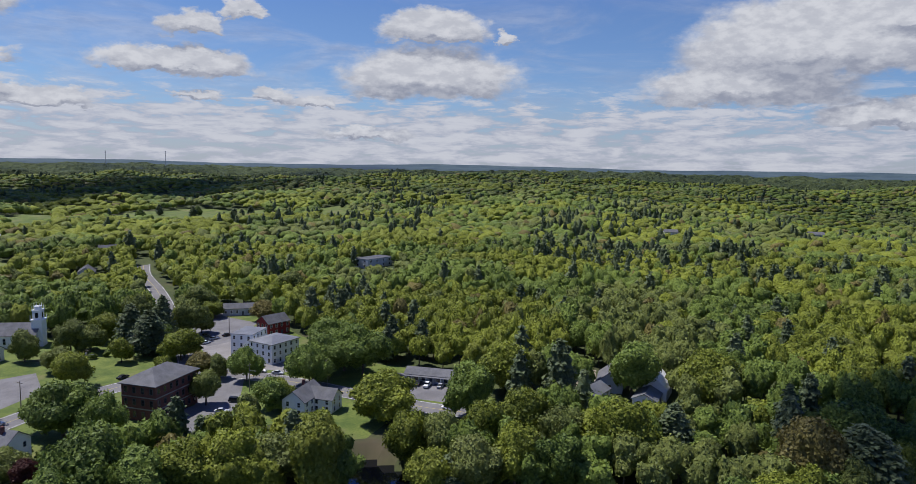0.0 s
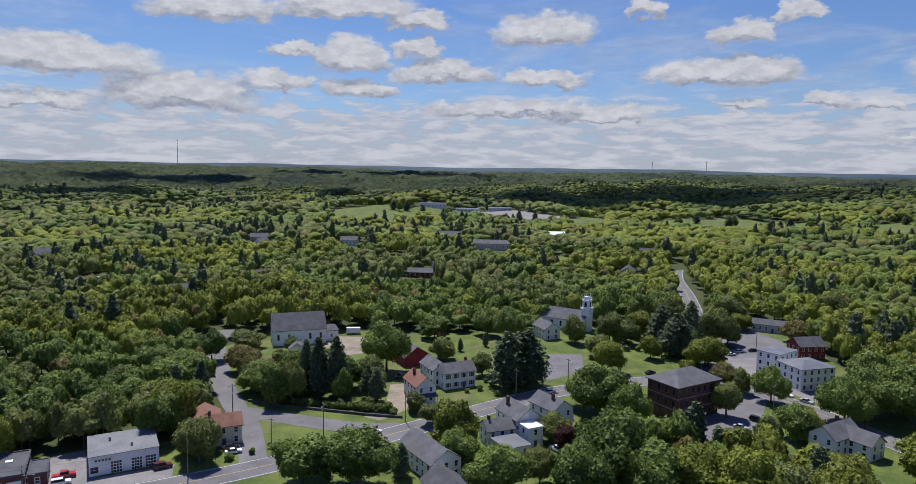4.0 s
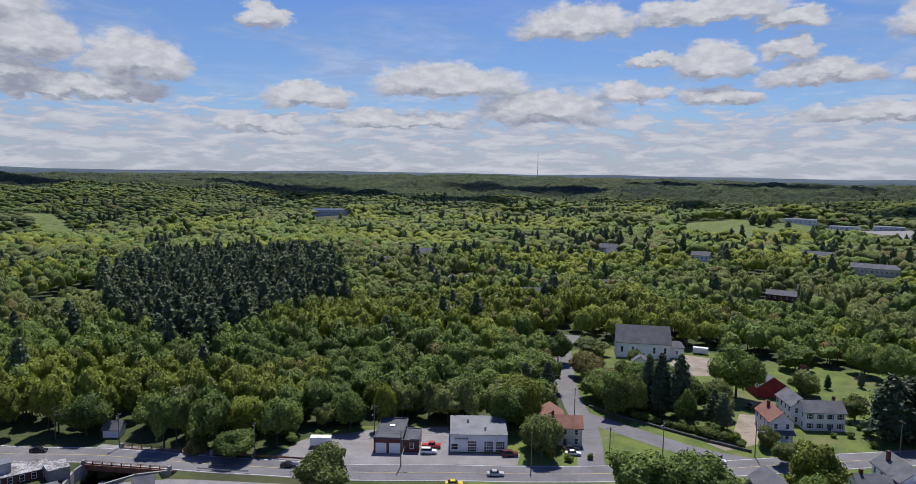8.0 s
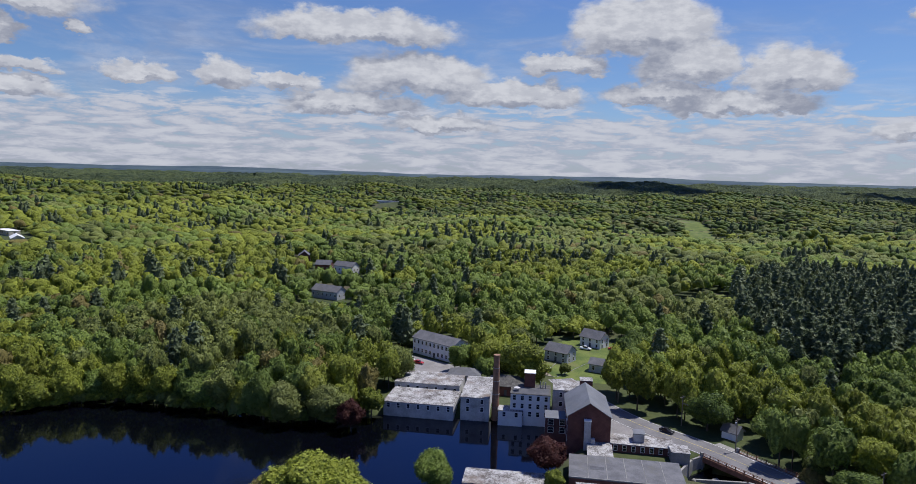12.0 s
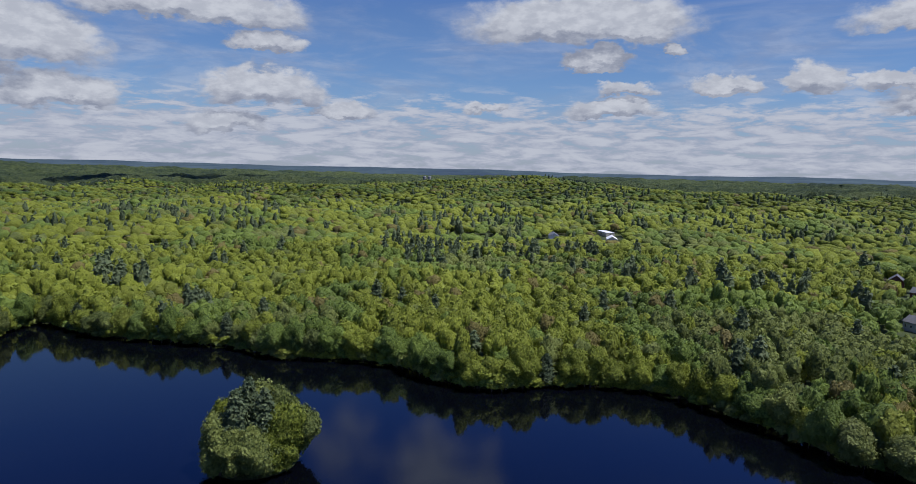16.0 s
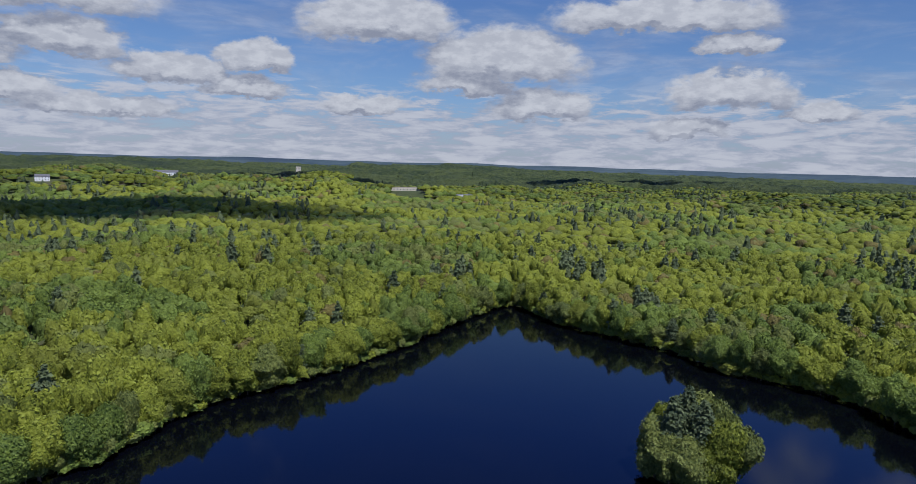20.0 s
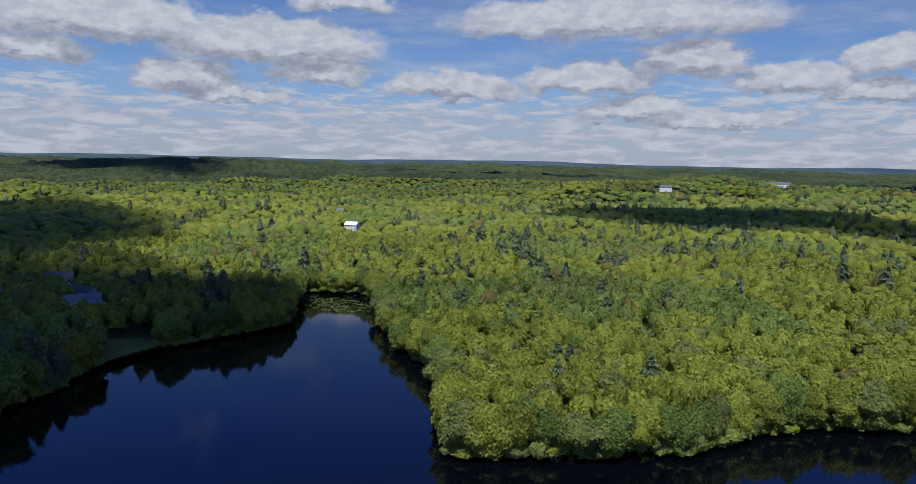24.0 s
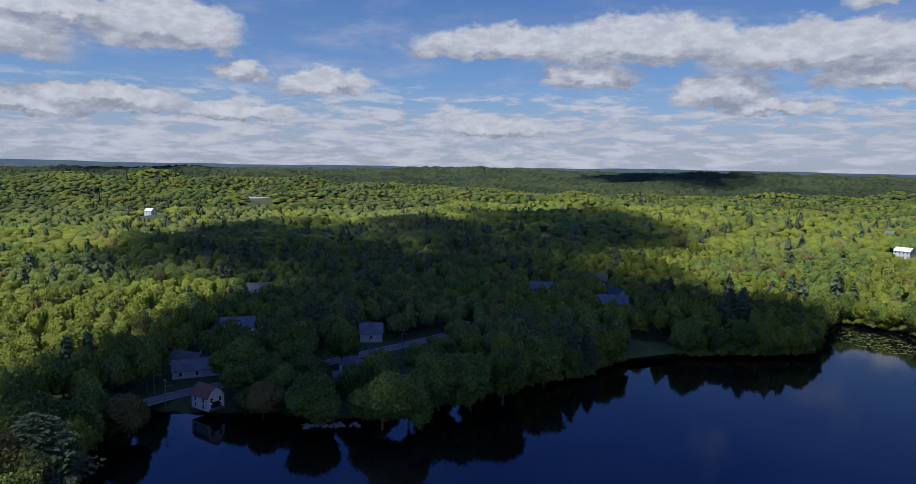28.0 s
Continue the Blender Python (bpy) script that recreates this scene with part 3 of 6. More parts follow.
def window_frame(bm, w, h):
    t = 0.12
    box(bm, -w / 2 - t, w / 2 + t, -0.06, 0.02, -h / 2 - t, -h / 2)
    box(bm, -w / 2 - t, w / 2 + t, -0.06, 0.02, h / 2, h / 2 + t)
    box(bm, -w / 2 - t, -w / 2, -0.06, 0.02, -h / 2, h / 2)
    box(bm, w / 2, w / 2 + t, -0.06, 0.02, -h / 2, h / 2)
    box(bm, -w / 2, w / 2, -0.045, 0.02, -0.03, 0.03)


def window(parent, w, h, m, frame_mat=None):
    """A sash window: frame and dark panes, set on a wall that faces local -y."""
    frame_mat = frame_mat or TRIM
    ob = new("window", mesh_of(("window", w, h, frame_mat.name), lambda bm: window_frame(bm, w, h), frame_mat))
    ob.parent, ob.matrix_local = parent, m
    pane = new("pane", mesh_of(("pane", w, h), lambda bm: box(bm, -w / 2, w / 2, -0.025, 0.015, -h / 2, h / 2), GLASS))
    pane.parent = ob


def wall_pose(L, W, side, along, z):
    """A place on one of the four walls: 0 front (-y), 1 right (+x), 2 back (+y), 3 left (-x)."""
    if side == 0:
        return pose(along, -W / 2, z)
    if side == 1:
        return pose(L / 2, along, z, 0, 0, 90)
    if side == 2:
        return pose(-along, W / 2, z, 0, 0, 180)
    return pose(-L / 2, -along, z, 0, 0, 270)


def building(name, label, cx, cy, turn, L, W, eave, ridge=None, roof="gable", wall=WHITE, top=SHINGLE, base=-0.3, storeys=2, gap=2.6, win=(0.95, 1.5), sides=(0, 1, 2, 3),
             chimney=None, over=0.45, category="house", ridge_len=None, door=True, parapet=0.0, frame_mat=None, top_label="", clear=9.0, reach=14.0, z=0.0):
    """A house with its walls, roof, windows, door and chimney; local x runs along the ridge."""
    ob = new(name)
    ob.matrix_world = pose(cx, cy, z, 0, 0, turn)
    ob["clear"], ob["open"] = clear, reach
    ridge = ridge or eave
    x, y = L / 2, W / 2
    bm = bmesh.new()
    box(bm, -x, x, -y, y, base, eave)
    if roof == "gable":
        for s in (-1, 1):
            lo = [(s * x, -y, eave), (s * x, y, eave), (s * x, 0, ridge)]
            hi = [(s * (x - 0.3), p[1], p[2]) for p in lo]
            solid(bm, lo if s < 0 else lo[::-1], hi if s < 0 else hi[::-1])
        bmesh.ops.recalc_face_normals(bm, faces=bm.faces)
    part("wall", bm, wall, ob)
    bm = bmesh.new()
    t = 0.22
    if roof == "gable":
        k = (ridge - eave) / y
        for s in (-1, 1):
            edge = (s * (y + over), eave - over * k)
            a = [(-x - over, 0, ridge), (x + over, 0, ridge), (x + over, *edge), (-x - over, *edge)]
            if s > 0:
                a = a[::-1]
            solid(bm, [(p[0], p[1], p[2] + 0.02) for p in a][::1], [(p[0], p[1], p[2] + t) for p in a])
        bmesh.ops.recalc_face_normals(bm, faces=bm.faces)
    elif roof == "hip":
        r = (ridge_len if ridge_len is not None else max(L - W, 0.5)) / 2
        box(bm, -x - over, x + over, -y - over, y + over, eave + 0.01, eave + 0.25)
        a = [(-x - over, -y - over, eave + 0.25), (x + over, -y - over, eave + 0.25), (x + over, y + over, eave + 0.25), (-x - over, y + over, eave + 0.25)]
        solid(bm, a, [(-r, -0.05, ridge), (r, -0.05, ridge), (r, 0.05, ridge), (-r, 0.05, ridge)])
        bmesh.ops.recalc_face_normals(bm, faces=bm.faces)
    elif roof == "gambrel":
        k = y * 0.55
        for s in (-1, 1):
            for p, q in (((0, ridge), (k, eave + (ridge - eave) * 0.68)), ((k, eave + (ridge - eave) * 0.68), (y + 0.25, eave - 0.2))):
                a = [(-x - over, s * p[0], p[1]), (x + over, s * p[0], p[1]), (x + over, s * q[0], q[1]), (-x - over, s * q[0], q[1])]
                solid(bm, a, [(v[0], v[1] + s * 0.06, v[2] + t) for v in a])
        bmesh.ops.recalc_face_normals(bm, faces=bm.faces)
        b = bmesh.new()
        prof = [(-y, eave), (y, eave), (k, eave + (ridge - eave) * 0.68), (0, ridge), (-k, eave + (ridge - eave) * 0.68)]
        solid(b, [(-x, *p) for p in prof], [(x, *p) for p in prof])
        bmesh.ops.recalc_face_normals(b, faces=b.faces)
        part("gable", b, wall, ob)
    elif roof == "shed":
        a = [(-x - over, -y - over, eave + 0.02), (x + over, -y - over, eave + 0.02), (x + over, y + over, ridge + 0.02), (-x - over, y + over, ridge + 0.02)]
        solid(bm, a, [(p[0], p[1], p[2] + t) for p in a])
    else:
        box(bm, -x - over * 0.3, x + over * 0.3, -y - over * 0.3, y + over * 0.3, eave + 0.01, eave + 0.18)
        if parapet:
            for b in ((-x, x, -y, -y + 0.3), (-x, x, y - 0.3, y), (-x, -x + 0.3, -y + 0.3, y - 0.3), (x - 0.3, x, -y + 0.3, y - 0.3)):
                box(bm, *b, eave + 0.18, eave + 0.18 + parapet)
    part("roof", bm, top, ob, top_label)
    rise = eave / max(storeys, 1)
    for side in sides:
        run = L if side in (0, 2) else W
        n = max(1, int((run - 1.2) / gap))
        for s in range(storeys):
            for c in range(n):
                along = (c + 0.5 - n / 2) * run / n
                if s == 0 and door and side == 0 and c == n // 2:
                    dr = part("door", box(bmesh.new(), -0.5, 0.5, -0.08, 0.02, 0, 2.1), SHINGLE_D, ob)
                    dr.matrix_local = wall_pose(L, W, side, along, 0.15)
                    continue
                window(ob, *win, wall_pose(L, W, side, along, rise * s + rise * 0.55), frame_mat)
    if chimney:
        part("chimney", box(bmesh.new(), chimney[0] - 0.4, chimney[0] + 0.4, chimney[1] - 0.4, chimney[1] + 0.4, eave, ridge + 1.3), BRICK, ob)
    return tagged(ob, label, category)


# ---- the village ----
building("village_hall", "large white clapboard hall with steep dark shingle roof", -119.5, 289.5, 28, 23, 17, 6.8, 12.8, top=SHINGLE_D, storeys=1, gap=4.2, win=(1.0, 2.6), category="hall")
building("house", "small white gabled cottage with grey roof", -111.5, 268, 118, 9, 6, 3.4, 5.6, storeys=1)
building("house", "white two-storey house with rust shingle gable roof and porch", -48.5, 224.5, 124, 12, 7, 6.0, 8.8, top=SHINGLE_R, chimney=(2, 1.2))
building("house", "white colonial house with dark shutters and grey roof", -38.5, 240.6, 35, 12.5, 7.5, 6.0, 8.6, chimney=(4.5, 1))
building("house", "white rear wing with grey gable roof", -46.8, 244, 125, 12, 7, 6.0, 8.6)
building("barn", "red wooden barn with grey shingle roof", -61, 266, 128, 11, 11, 4.0, 7.6, wall=REDWOOD, storeys=1, gap=5, category="barn", sides=(0, 1))
building("hall_apse", "low white rounded end of the hall", -106.8, 296.6, 28, 6, 11, 4.6, 6.6, roof="hip", top=SHINGLE_D, storeys=1, gap=3.5, win=(0.9, 1.4), category="hall", door=False, ridge_len=1)
building("house", "white gabled house with grey roof beside the street", -12.5, 199.5, 126, 12, 8.5, 6.6, 9.6, chimney=(3, 2))
building("house", "low white wing with grey gable roof and chimney", -18, 192.5, 30, 9, 6.5, 4.6, 6.8, chimney=(-3, 0))
building("house", "white flat-roofed single-storey annex", -13.6, 185, 36, 8, 8.8, 3.2, roof="flat", top=METAL_R, storeys=1, door=False)
building("house", "white two-storey flat-roofed annex", -8.3, 191.5, 36, 5, 5, 6.0, roof="flat", top=TRIM, storeys=2)
building("house", "long white house with worn grey gable roof", -34.1, 171, 132, 17, 9, 5.0, 8.0)
building("house", "white house with dark grey gable roof", -24.5, 151.5, 126, 16, 9, 4.2, 7.2, top=SHINGLE_D)
building("house", "white two-storey house with grey gable roof", -3, 209.7, 132, 11.5, 8, 6.3, 9.0, chimney=(-2, 1))
building("parish_house", "white parish house with grey roof beside the church", -8, 321, 120, 12, 8, 5.0, 7.8)
building("apartment_block", "dark red brick block with grey hip roof", 39.9, 228.6, 40, 19.6, 12.6, 11.4, 15.2, roof="hip", wall=BRICK, storeys=3, over=0.8, ridge_len=7, category="building", win=(1.0, 1.7), frame_mat=SHINGLE_D)
building("apartment_house", "white three-storey flat-roofed apartment house", 84.8, 283, 46, 13.5, 9.6, 9.0, roof="flat", top=METAL_R, storeys=3, category="building")
building("apartment_house", "white apartment house with low grey hip roof", 90.5, 268, 25, 15, 13, 8.0, 9.6, roof="hip", top=METAL_R, storeys=3, category="building")
building("house", "dark red wooden house with grey roof", 104, 309, 18, 12, 9, 6.0, 9.0, wall=REDWOOD, top=SHINGLE_D)
building("store", "low brown store with dark flat roof", 103, 358, -20, 17, 10, 3.8, 5.6, wall=GREYW, top=SHINGLE_D, storeys=1, category="shop")
building("house", "white gabled house with pale grey roof", 79, 206, 40, 13, 8, 5.0, 8.0, chimney=(2, 1))
building("house", "white cross wing with pale grey roof", 84.5, 204, 130, 11, 7, 4.6, 7.2)
building("shop_row", "low row of shops with grey roof and porch posts", 131.5, 210, -47.5, 20, 8, 3.0, 4.6, wall=GREYW, top=SHINGLE, storeys=1, gap=2.5, win=(1.6, 1.5), category="shop")
building("house", "low house with pale grey roof among trees", 167, 164, 20, 14, 8, 3.2, 5.2, storeys=1, top=METAL_R)
building("house", "low white house with pale grey roof among trees", 181, 151, 30, 12, 8, 3.2, 5.2, storeys=1, top=METAL_R)
building("garage", "brick garage with dark flat roof and two white doors", -135.4, 143, 36, 8.2, 16, 4.2, roof="flat", top=SHINGLE_D, wall=BRICK, storeys=1, sides=(1,), door=False, category="garage", parapet=0.3)
building("garage_office", "low brick office with dark roof", -128.6, 145, 36, 4.2, 9, 3.5, roof="flat", top=SHINGLE_D, wall=BRICK, storeys=1, sides=(0, 1), door=False, category="garage", parapet=0.2)
building("repair_garage", "white repair garage with pale flat roof and four doors", -116, 160, 38, 16.5, 15.5, 5.0, roof="flat", top=METAL_R, wall=WHITE, storeys=1, sides=(), door=False, category="garage")
building("house", "pale house with rust-brown gable roof and brick chimney", -96.5, 177.3, 33, 10, 8, 5.5, 7.9, wall=CREAM, top=SHINGLE_R, chimney=(-3.5, 0))
building("house", "pale rear wing with rust-brown roof", -104.5, 182.5, 123, 9, 8, 4.8, 7.2, wall=CREAM, top=SHINGLE_R)
# church
building("church", "white wooden church with grey roof and pinnacled tower", 1.0, 342.5, 155, 24, 11.5, 5.6, 9.8, storeys=1, gap=4, win=(1.1, 2.6), category="church")
# mill
mill = dict(category="mill", wall=STUCCO, top=TAR, base=-4.5, roof="flat", door=False, gap=3.2)
building("mill_building", "long white mill shed with flaking white roof", -231, -3.5, 79, 24, 16, 2.4, storeys=1, sides=(0,), **mill)
building("mill_building", "rear mill shed with flaking white roof", -248, -1, 79, 24, 15, 3.8, storeys=1, sides=(0,), **mill)
building("mill_building", "white painted mill block with flat white roof", -233.2, 15.8, 81, 9.6, 24, 5.4, storeys=2, sides=(0,), **mill)
building("mill_building", "white mill block with small dark windows", -223, 32.8, 81, 13, 11, 8.0, storeys=3, sides=(0,), **{**mill, "wall": WHITE, "gap": 2.2, "top": DARKSTONE})
building("mill_building", "low white mill lean-to above the water", -219.6, 25.8, 81, 8, 5, 2.5, storeys=1, sides=(0,), **{**mill, "wall": WHITE})
building("mill_building", "white mill block with flaking roof", -223.4, 45.5, 81, 10, 11.5, 9.5, storeys=3, sides=(0,), **mill)
building("mill_building", "brick mill house with grey gable roof", -203.5, 47.6, 172, 20, 12.5, 9.6, 13.6, wall=BRICK, top=METAL_R, base=-4.5, storeys=3, gap=4.5, sides=(1, 0, 2), category="mill")
building("mill_building", "small brick mill annex with pale flat roof", -207.5, 39, 81, 7, 7, 5.0, wall=BRICK, top=METAL_R, base=-4.5, roof="flat", storeys=2, sides=(0, 3), category="mill", win=(1.6, 1.7), gap=2.2, door=False)
building("mill_building", "low mill shed with flaking white roof", -189.5, 48.5, 79, 7, 14, 2.0, storeys=1, sides=(), **mill)
building("mill_building", "low brick mill range with white roof", -193.5, 62, 78, 18, 8, 2.4, wall=BRICK, top=TAR, base=-4.5, roof="flat", storeys=1, gap=2.2, category="mill", door=False)
building("mill_building", "pale concrete box beside the raceway", -186, 70.6, 79, 5, 6, 3.2, wall=CONCRETE, top=TAR, base=-4.5, roof="flat", storeys=1, sides=(), category="mill", door=False)
building("mill_building", "wide brick shed with grey tarred roof", -170.7, 50.8, 79, 29, 15, 3.5, wall=BRICK, top=SHINGLE, base=-3, roof="flat", storeys=1, sides=(1,), category="mill", door=False)
building("mill_building", "front mill shed with flaking white roof", -155, 46, 79, 22, 14, 3.2, storeys=1, sides=(1,), **mill)
building("mill_building", "low mill shed at the water with white roof", -170.5, 19.5, 81, 22, 9, 1.0, storeys=1, sides=(), **mill)
building("mill_building", "small mill house with grey hip roof", -256, 12, 81, 12, 9, 3.6, 5.8, roof="hip", wall=STUCCO, top=SHINGLE, storeys=1, sides=(0,), category="mill", ridge_len=3, base=-1)
building("mill_building", "brick engine house with dark brown hip roof", -246, 27, 81, 12, 12, 3.4, 6.2, roof="hip", wall=BRICK, top=DARKSTONE, storeys=1, sides=(0, 1), category="mill", ridge_len=2, base=-4.5, gap=3)
building("tower", "dark red brick stair tower with white cap", -227, 33, 81, 3.6, 4, 13, wall=BRICK, top=TRIM, roof="flat", storeys=1, sides=(), door=False, category="tower")
building("tower", "dark brick lift tower with pale cap", -221, 51, 81, 4, 4, 12.5, wall=BRICK, top=TAR, roof="flat", storeys=1, sides=(), door=False, category="tower")
building("shed", "small white gabled shed in the mill yard", -160.5, 80.5, 60, 4.5, 4, 2.6, 4.2, storeys=1, sides=(), top=SHINGLE, category="shed")
building("shed", "white gabled shed at the edge of the woods", -203, 93.5, 40, 5, 4, 2.6, 4.4, storeys=1, sides=(), category="shed")
# houses beyond the mill
building("row_house", "long white two-storey row house with pale roof", -293.5, 2.5, 46, 24, 10, 7.0, 9.4, gap=2.2, category="house", clear=15, reach=62)
building("house", "grey-white house with grey gable roof", -316, 76, 45, 11, 8, 4.5, 7.5, clear=14, reach=62)
building("house", "grey house with grey gable roof", -290, 55, 50, 11, 8, 4.5, 7.2, wall=GREYW, clear=14, reach=58)
building("house", "small pale house with grey roof", -274, 69, 60, 8, 7, 3.4, 5.2, storeys=1, wall=GREYW)
# east shore
building("lake_house", "pale shingled lake house with rust gambrel roof", 227.9, 48.4, 46, 8.6, 6.4, 4.0, 7.2, roof="gambrel", wall=CREAM, top=SHINGLE_R)
building("house", "low house with grey roof across the lake road", 278, 66, 60, 13, 8, 3.0, 5.0, storeys=1)
building("house", "white house with dark roof under trees", 321, 58, 60, 11, 8, 5.0, 8.0, top=SHINGLE_D)
building("house", "small pale cottage by the lake road", 322, -8, 60, 9, 7, 3.2, 5.6, storeys=1, wall=CREAM, top=SHINGLE_D)
building("house", "low white house near the shore", 262, 0, 55, 11, 7, 3.0, 4.8, storeys=1, top=METAL_R)
building("house", "grey house with dark roof among trees", 394, -157, 20, 15, 9, 4.0, 7.5, wall=GREYW, top=SHINGLE_D)

# ---- church tower, chimney, bridge, garage doors ----
def tapered(bm, r0, r1, z0, z1, n=12, x=0.0, y=0.0):
    a = [bm.verts.new((x + math.cos(k * 6.2832 / n) * r0, y + math.sin(k * 6.2832 / n) * r0, z0)) for k in range(n)]
    b = [bm.verts.new((x + math.cos(k * 6.2832 / n) * r1, y + math.sin(k * 6.2832 / n) * r1, z1)) for k in range(n)]
    for k in range(n):
        bm.faces.new((a[k], a[(k + 1) % n], b[(k + 1) % n], b[k]))
    bm.faces.new(b), bm.faces.new(a[::-1])
    return bm


tower = new("church_tower")
tower.matrix_world = pose(11.2, 337.0, 0, 0, 0, 155)
part("base_stage", box(bmesh.new(), -2.2, 2.2, -2.2, 2.2, 0, 11.2), WHITE, tower)
part("cornice", box(bmesh.new(), -2.5, 2.5, -2.5, 2.5, 11.2, 11.6), TRIM, tower)
part("belfry", box(bmesh.new(), -1.7, 1.7, -1.7, 1.7, 11.6, 15.4), WHITE, tower)
part("upper_cornice", box(bmesh.new(), -1.9, 1.9, -1.9, 1.9, 15.4, 15.7), TRIM, tower)
part("top_stage", box(bmesh.new(), -1.2, 1.2, -1.2, 1.2, 15.7, 17.2), WHITE, tower)
for r, z, h in ((2.25, 11.6, 2.2), (1.65, 15.7, 2.0), (1.05, 17.2, 1.5)):
    for sx in (-1, 1):
        for sy in (-1, 1):
            part("pinnacle", tapered(bmesh.new(), 0.2, 0.02, z, z + h, 5, sx * r, sy * r), TRIM, tower)
for turn in range(4):
    lv = part("louvre", box(bmesh.new(), -0.6, 0.6, -1.76, -1.68, 12.3, 14.6), GLASS, tower)
    lv.matrix_local = pose(0, 0, 0, 0, 0, 90 * turn)
tagged(tower, "white wooden church tower with pinnacles", "tower")

stack = new("factory_chimney")
stack.matrix_world = pose(-222.6, 21.0, 0)
CHIM = material("yellow_brick", ((0.24, 0.13, 0.08), (0.34, 0.20, 0.13), (0.20, 0.11, 0.08)), 0.5, 0.9, 5.0)
part("shaft", tapered(bmesh.new(), 1.35, 0.95, -4.0, 19.2, 20), CHIM, stack)
part("cap", tapered(bmesh.new(), 1.1, 1.15, 19.2, 20.0, 20), CHIM, stack, "corbelled dark cap")
for k in range(4):
    part("iron_band", tapered(bmesh.new(), 1.36 - 0.07 * k, 1.35 - 0.07 * k, 2 + 4.5 * k, 2.12 + 4.5 * k, 20), STEEL, stack)
tagged(stack, "tall round yellow-brick mill chimney beside the water", "chimney")

flue = new("white_flue")
flue.matrix_world = pose(-193.0, 45.6, 0, 0, 0, 81)
part("shaft", box(bmesh.new(), -0.95, 0.95, -0.9, 0.9, -2, 8.6), STUCCO, flue)
part("cap", box(bmesh.new(), -1.1, 1.1, -1.05, 1.05, 8.6, 8.9), TRIM, flue)
part("side_box", box(bmesh.new(), 1.0, 2.2, -1.4, -0.1, -1, 3.6), STUCCO, flue)
tagged(flue, "white rendered flue against the brick mill", "chimney")

bridge = new("road_bridge")
part("deck", solid(bmesh.new(), [(-194, 78, -0.7), (-162, 94.5, -0.7), (-168, 106, -0.7), (-199, 88, -0.7)], [(-194, 78, 0.03), (-162, 94.5, 0.03), (-168, 106, 0.03), (-199, 88, 0.03)]), CONCRETE, bridge)
RUST = material("rusty_brown_rail", ((0.13, 0.06, 0.04), (0.22, 0.11, 0.075)), 1.0, 0.8)
for (ax, ay), (bx, by) in (((-188.5, 78.3), (-167.2, 91.0)), ((-192, 90.5), (-168, 104))):
    n = 9
    for k in range(n + 1):
        px, py = ax + (bx - ax) * k / n, ay + (by - ay) * k / n
        part("post", box(bmesh.new(), px - 0.12, px + 0.12, py - 0.12, py + 0.12, 0.0, 1.3), RUST, bridge)
    turn = math.degrees(math.atan2(by - ay, bx - ax))
    ln = math.hypot(bx - ax, by - ay)
    for z in (0.45, 0.85, 1.2):
        rail = part("rail", box(bmesh.new(), 0, ln, -0.05, 0.05, z, z + 0.09), RUST, bridge)
        rail.matrix_local = pose(ax, ay, 0, 0, 0, turn)
    beam = part("girder", box(bmesh.new(), -1, ln + 1, -0.18, 0.18, -1.4, 0.12), RUST, bridge)
    beam.matrix_local = pose(ax, ay, 0, 0, 0, turn)
    for ex, ey in ((ax, ay), (bx, by)):
        pil = part("pillar", box(bmesh.new(), -0.4, 0.4, -0.4, 0.4, -4.0, 1.35), CONCRETE, bridge)
        pil.matrix_local = pose(ex, ey, 0, 0, 0, turn)
tagged(bridge, "road bridge with rusty rails over the raceway", "bridge")


def wall_run(name, label, pts, h0, h1, thick, mat):
    """A low wall along a line."""
    ob = new(name)
    for (ax, ay), (bx, by) in zip(pts, pts[1:]):
        seg = part("section", box(bmesh.new(), -thick / 2, math.hypot(bx - ax, by - ay) + thick / 2, -thick / 2, thick / 2, h0, h1), mat, ob)
        seg.matrix_local = pose(ax, ay, 0, 0, 0, math.degrees(math.atan2(by - ay, bx - ax)))
    return tagged(ob, label, "wall")


wall_run("retaining_wall", "grey concrete retaining wall of the raceway", [(-189, 79), (-186, 74.5), (-178, 68)], -5, 0.3, 0.6, CONCRETE)
wall_run("retaining_wall", "grey concrete wall along the mill yard", [(-167, 91), (-171.5, 84), (-173, 71)], -5, 0.35, 0.6, CONCRETE)
wall_run("stone_wall", "dark low stone wall beside the street", [(-104, 209), (-88, 206.5), (-62, 204.5), (-50, 204.5)], -0.1, 0.8, 0.6, DARKSTONE)
wall_run("stone_dam", "old stone dam above the brook", [(78, 172.5), (83, 175), (89, 180)], -5, -1.0, 3.0, CONCRETE)
wall_run("fence", "white board fence behind the houses", [(-6, 152), (4, 156), (14, 158)], 0, 1.7, 0.08, TRIM)
wall_run("guard_rail", "steel guard rail beside the road", [(-162, 96), (-154, 100.5), (-150, 103.5)], 0.45, 0.8, 0.08, STEEL)
wall_run("guard_rail", "rusty guard rail along the wood", [(-166, 105), (-150, 115), (-140, 121)], 0.4, 0.9, 0.08, RUST)


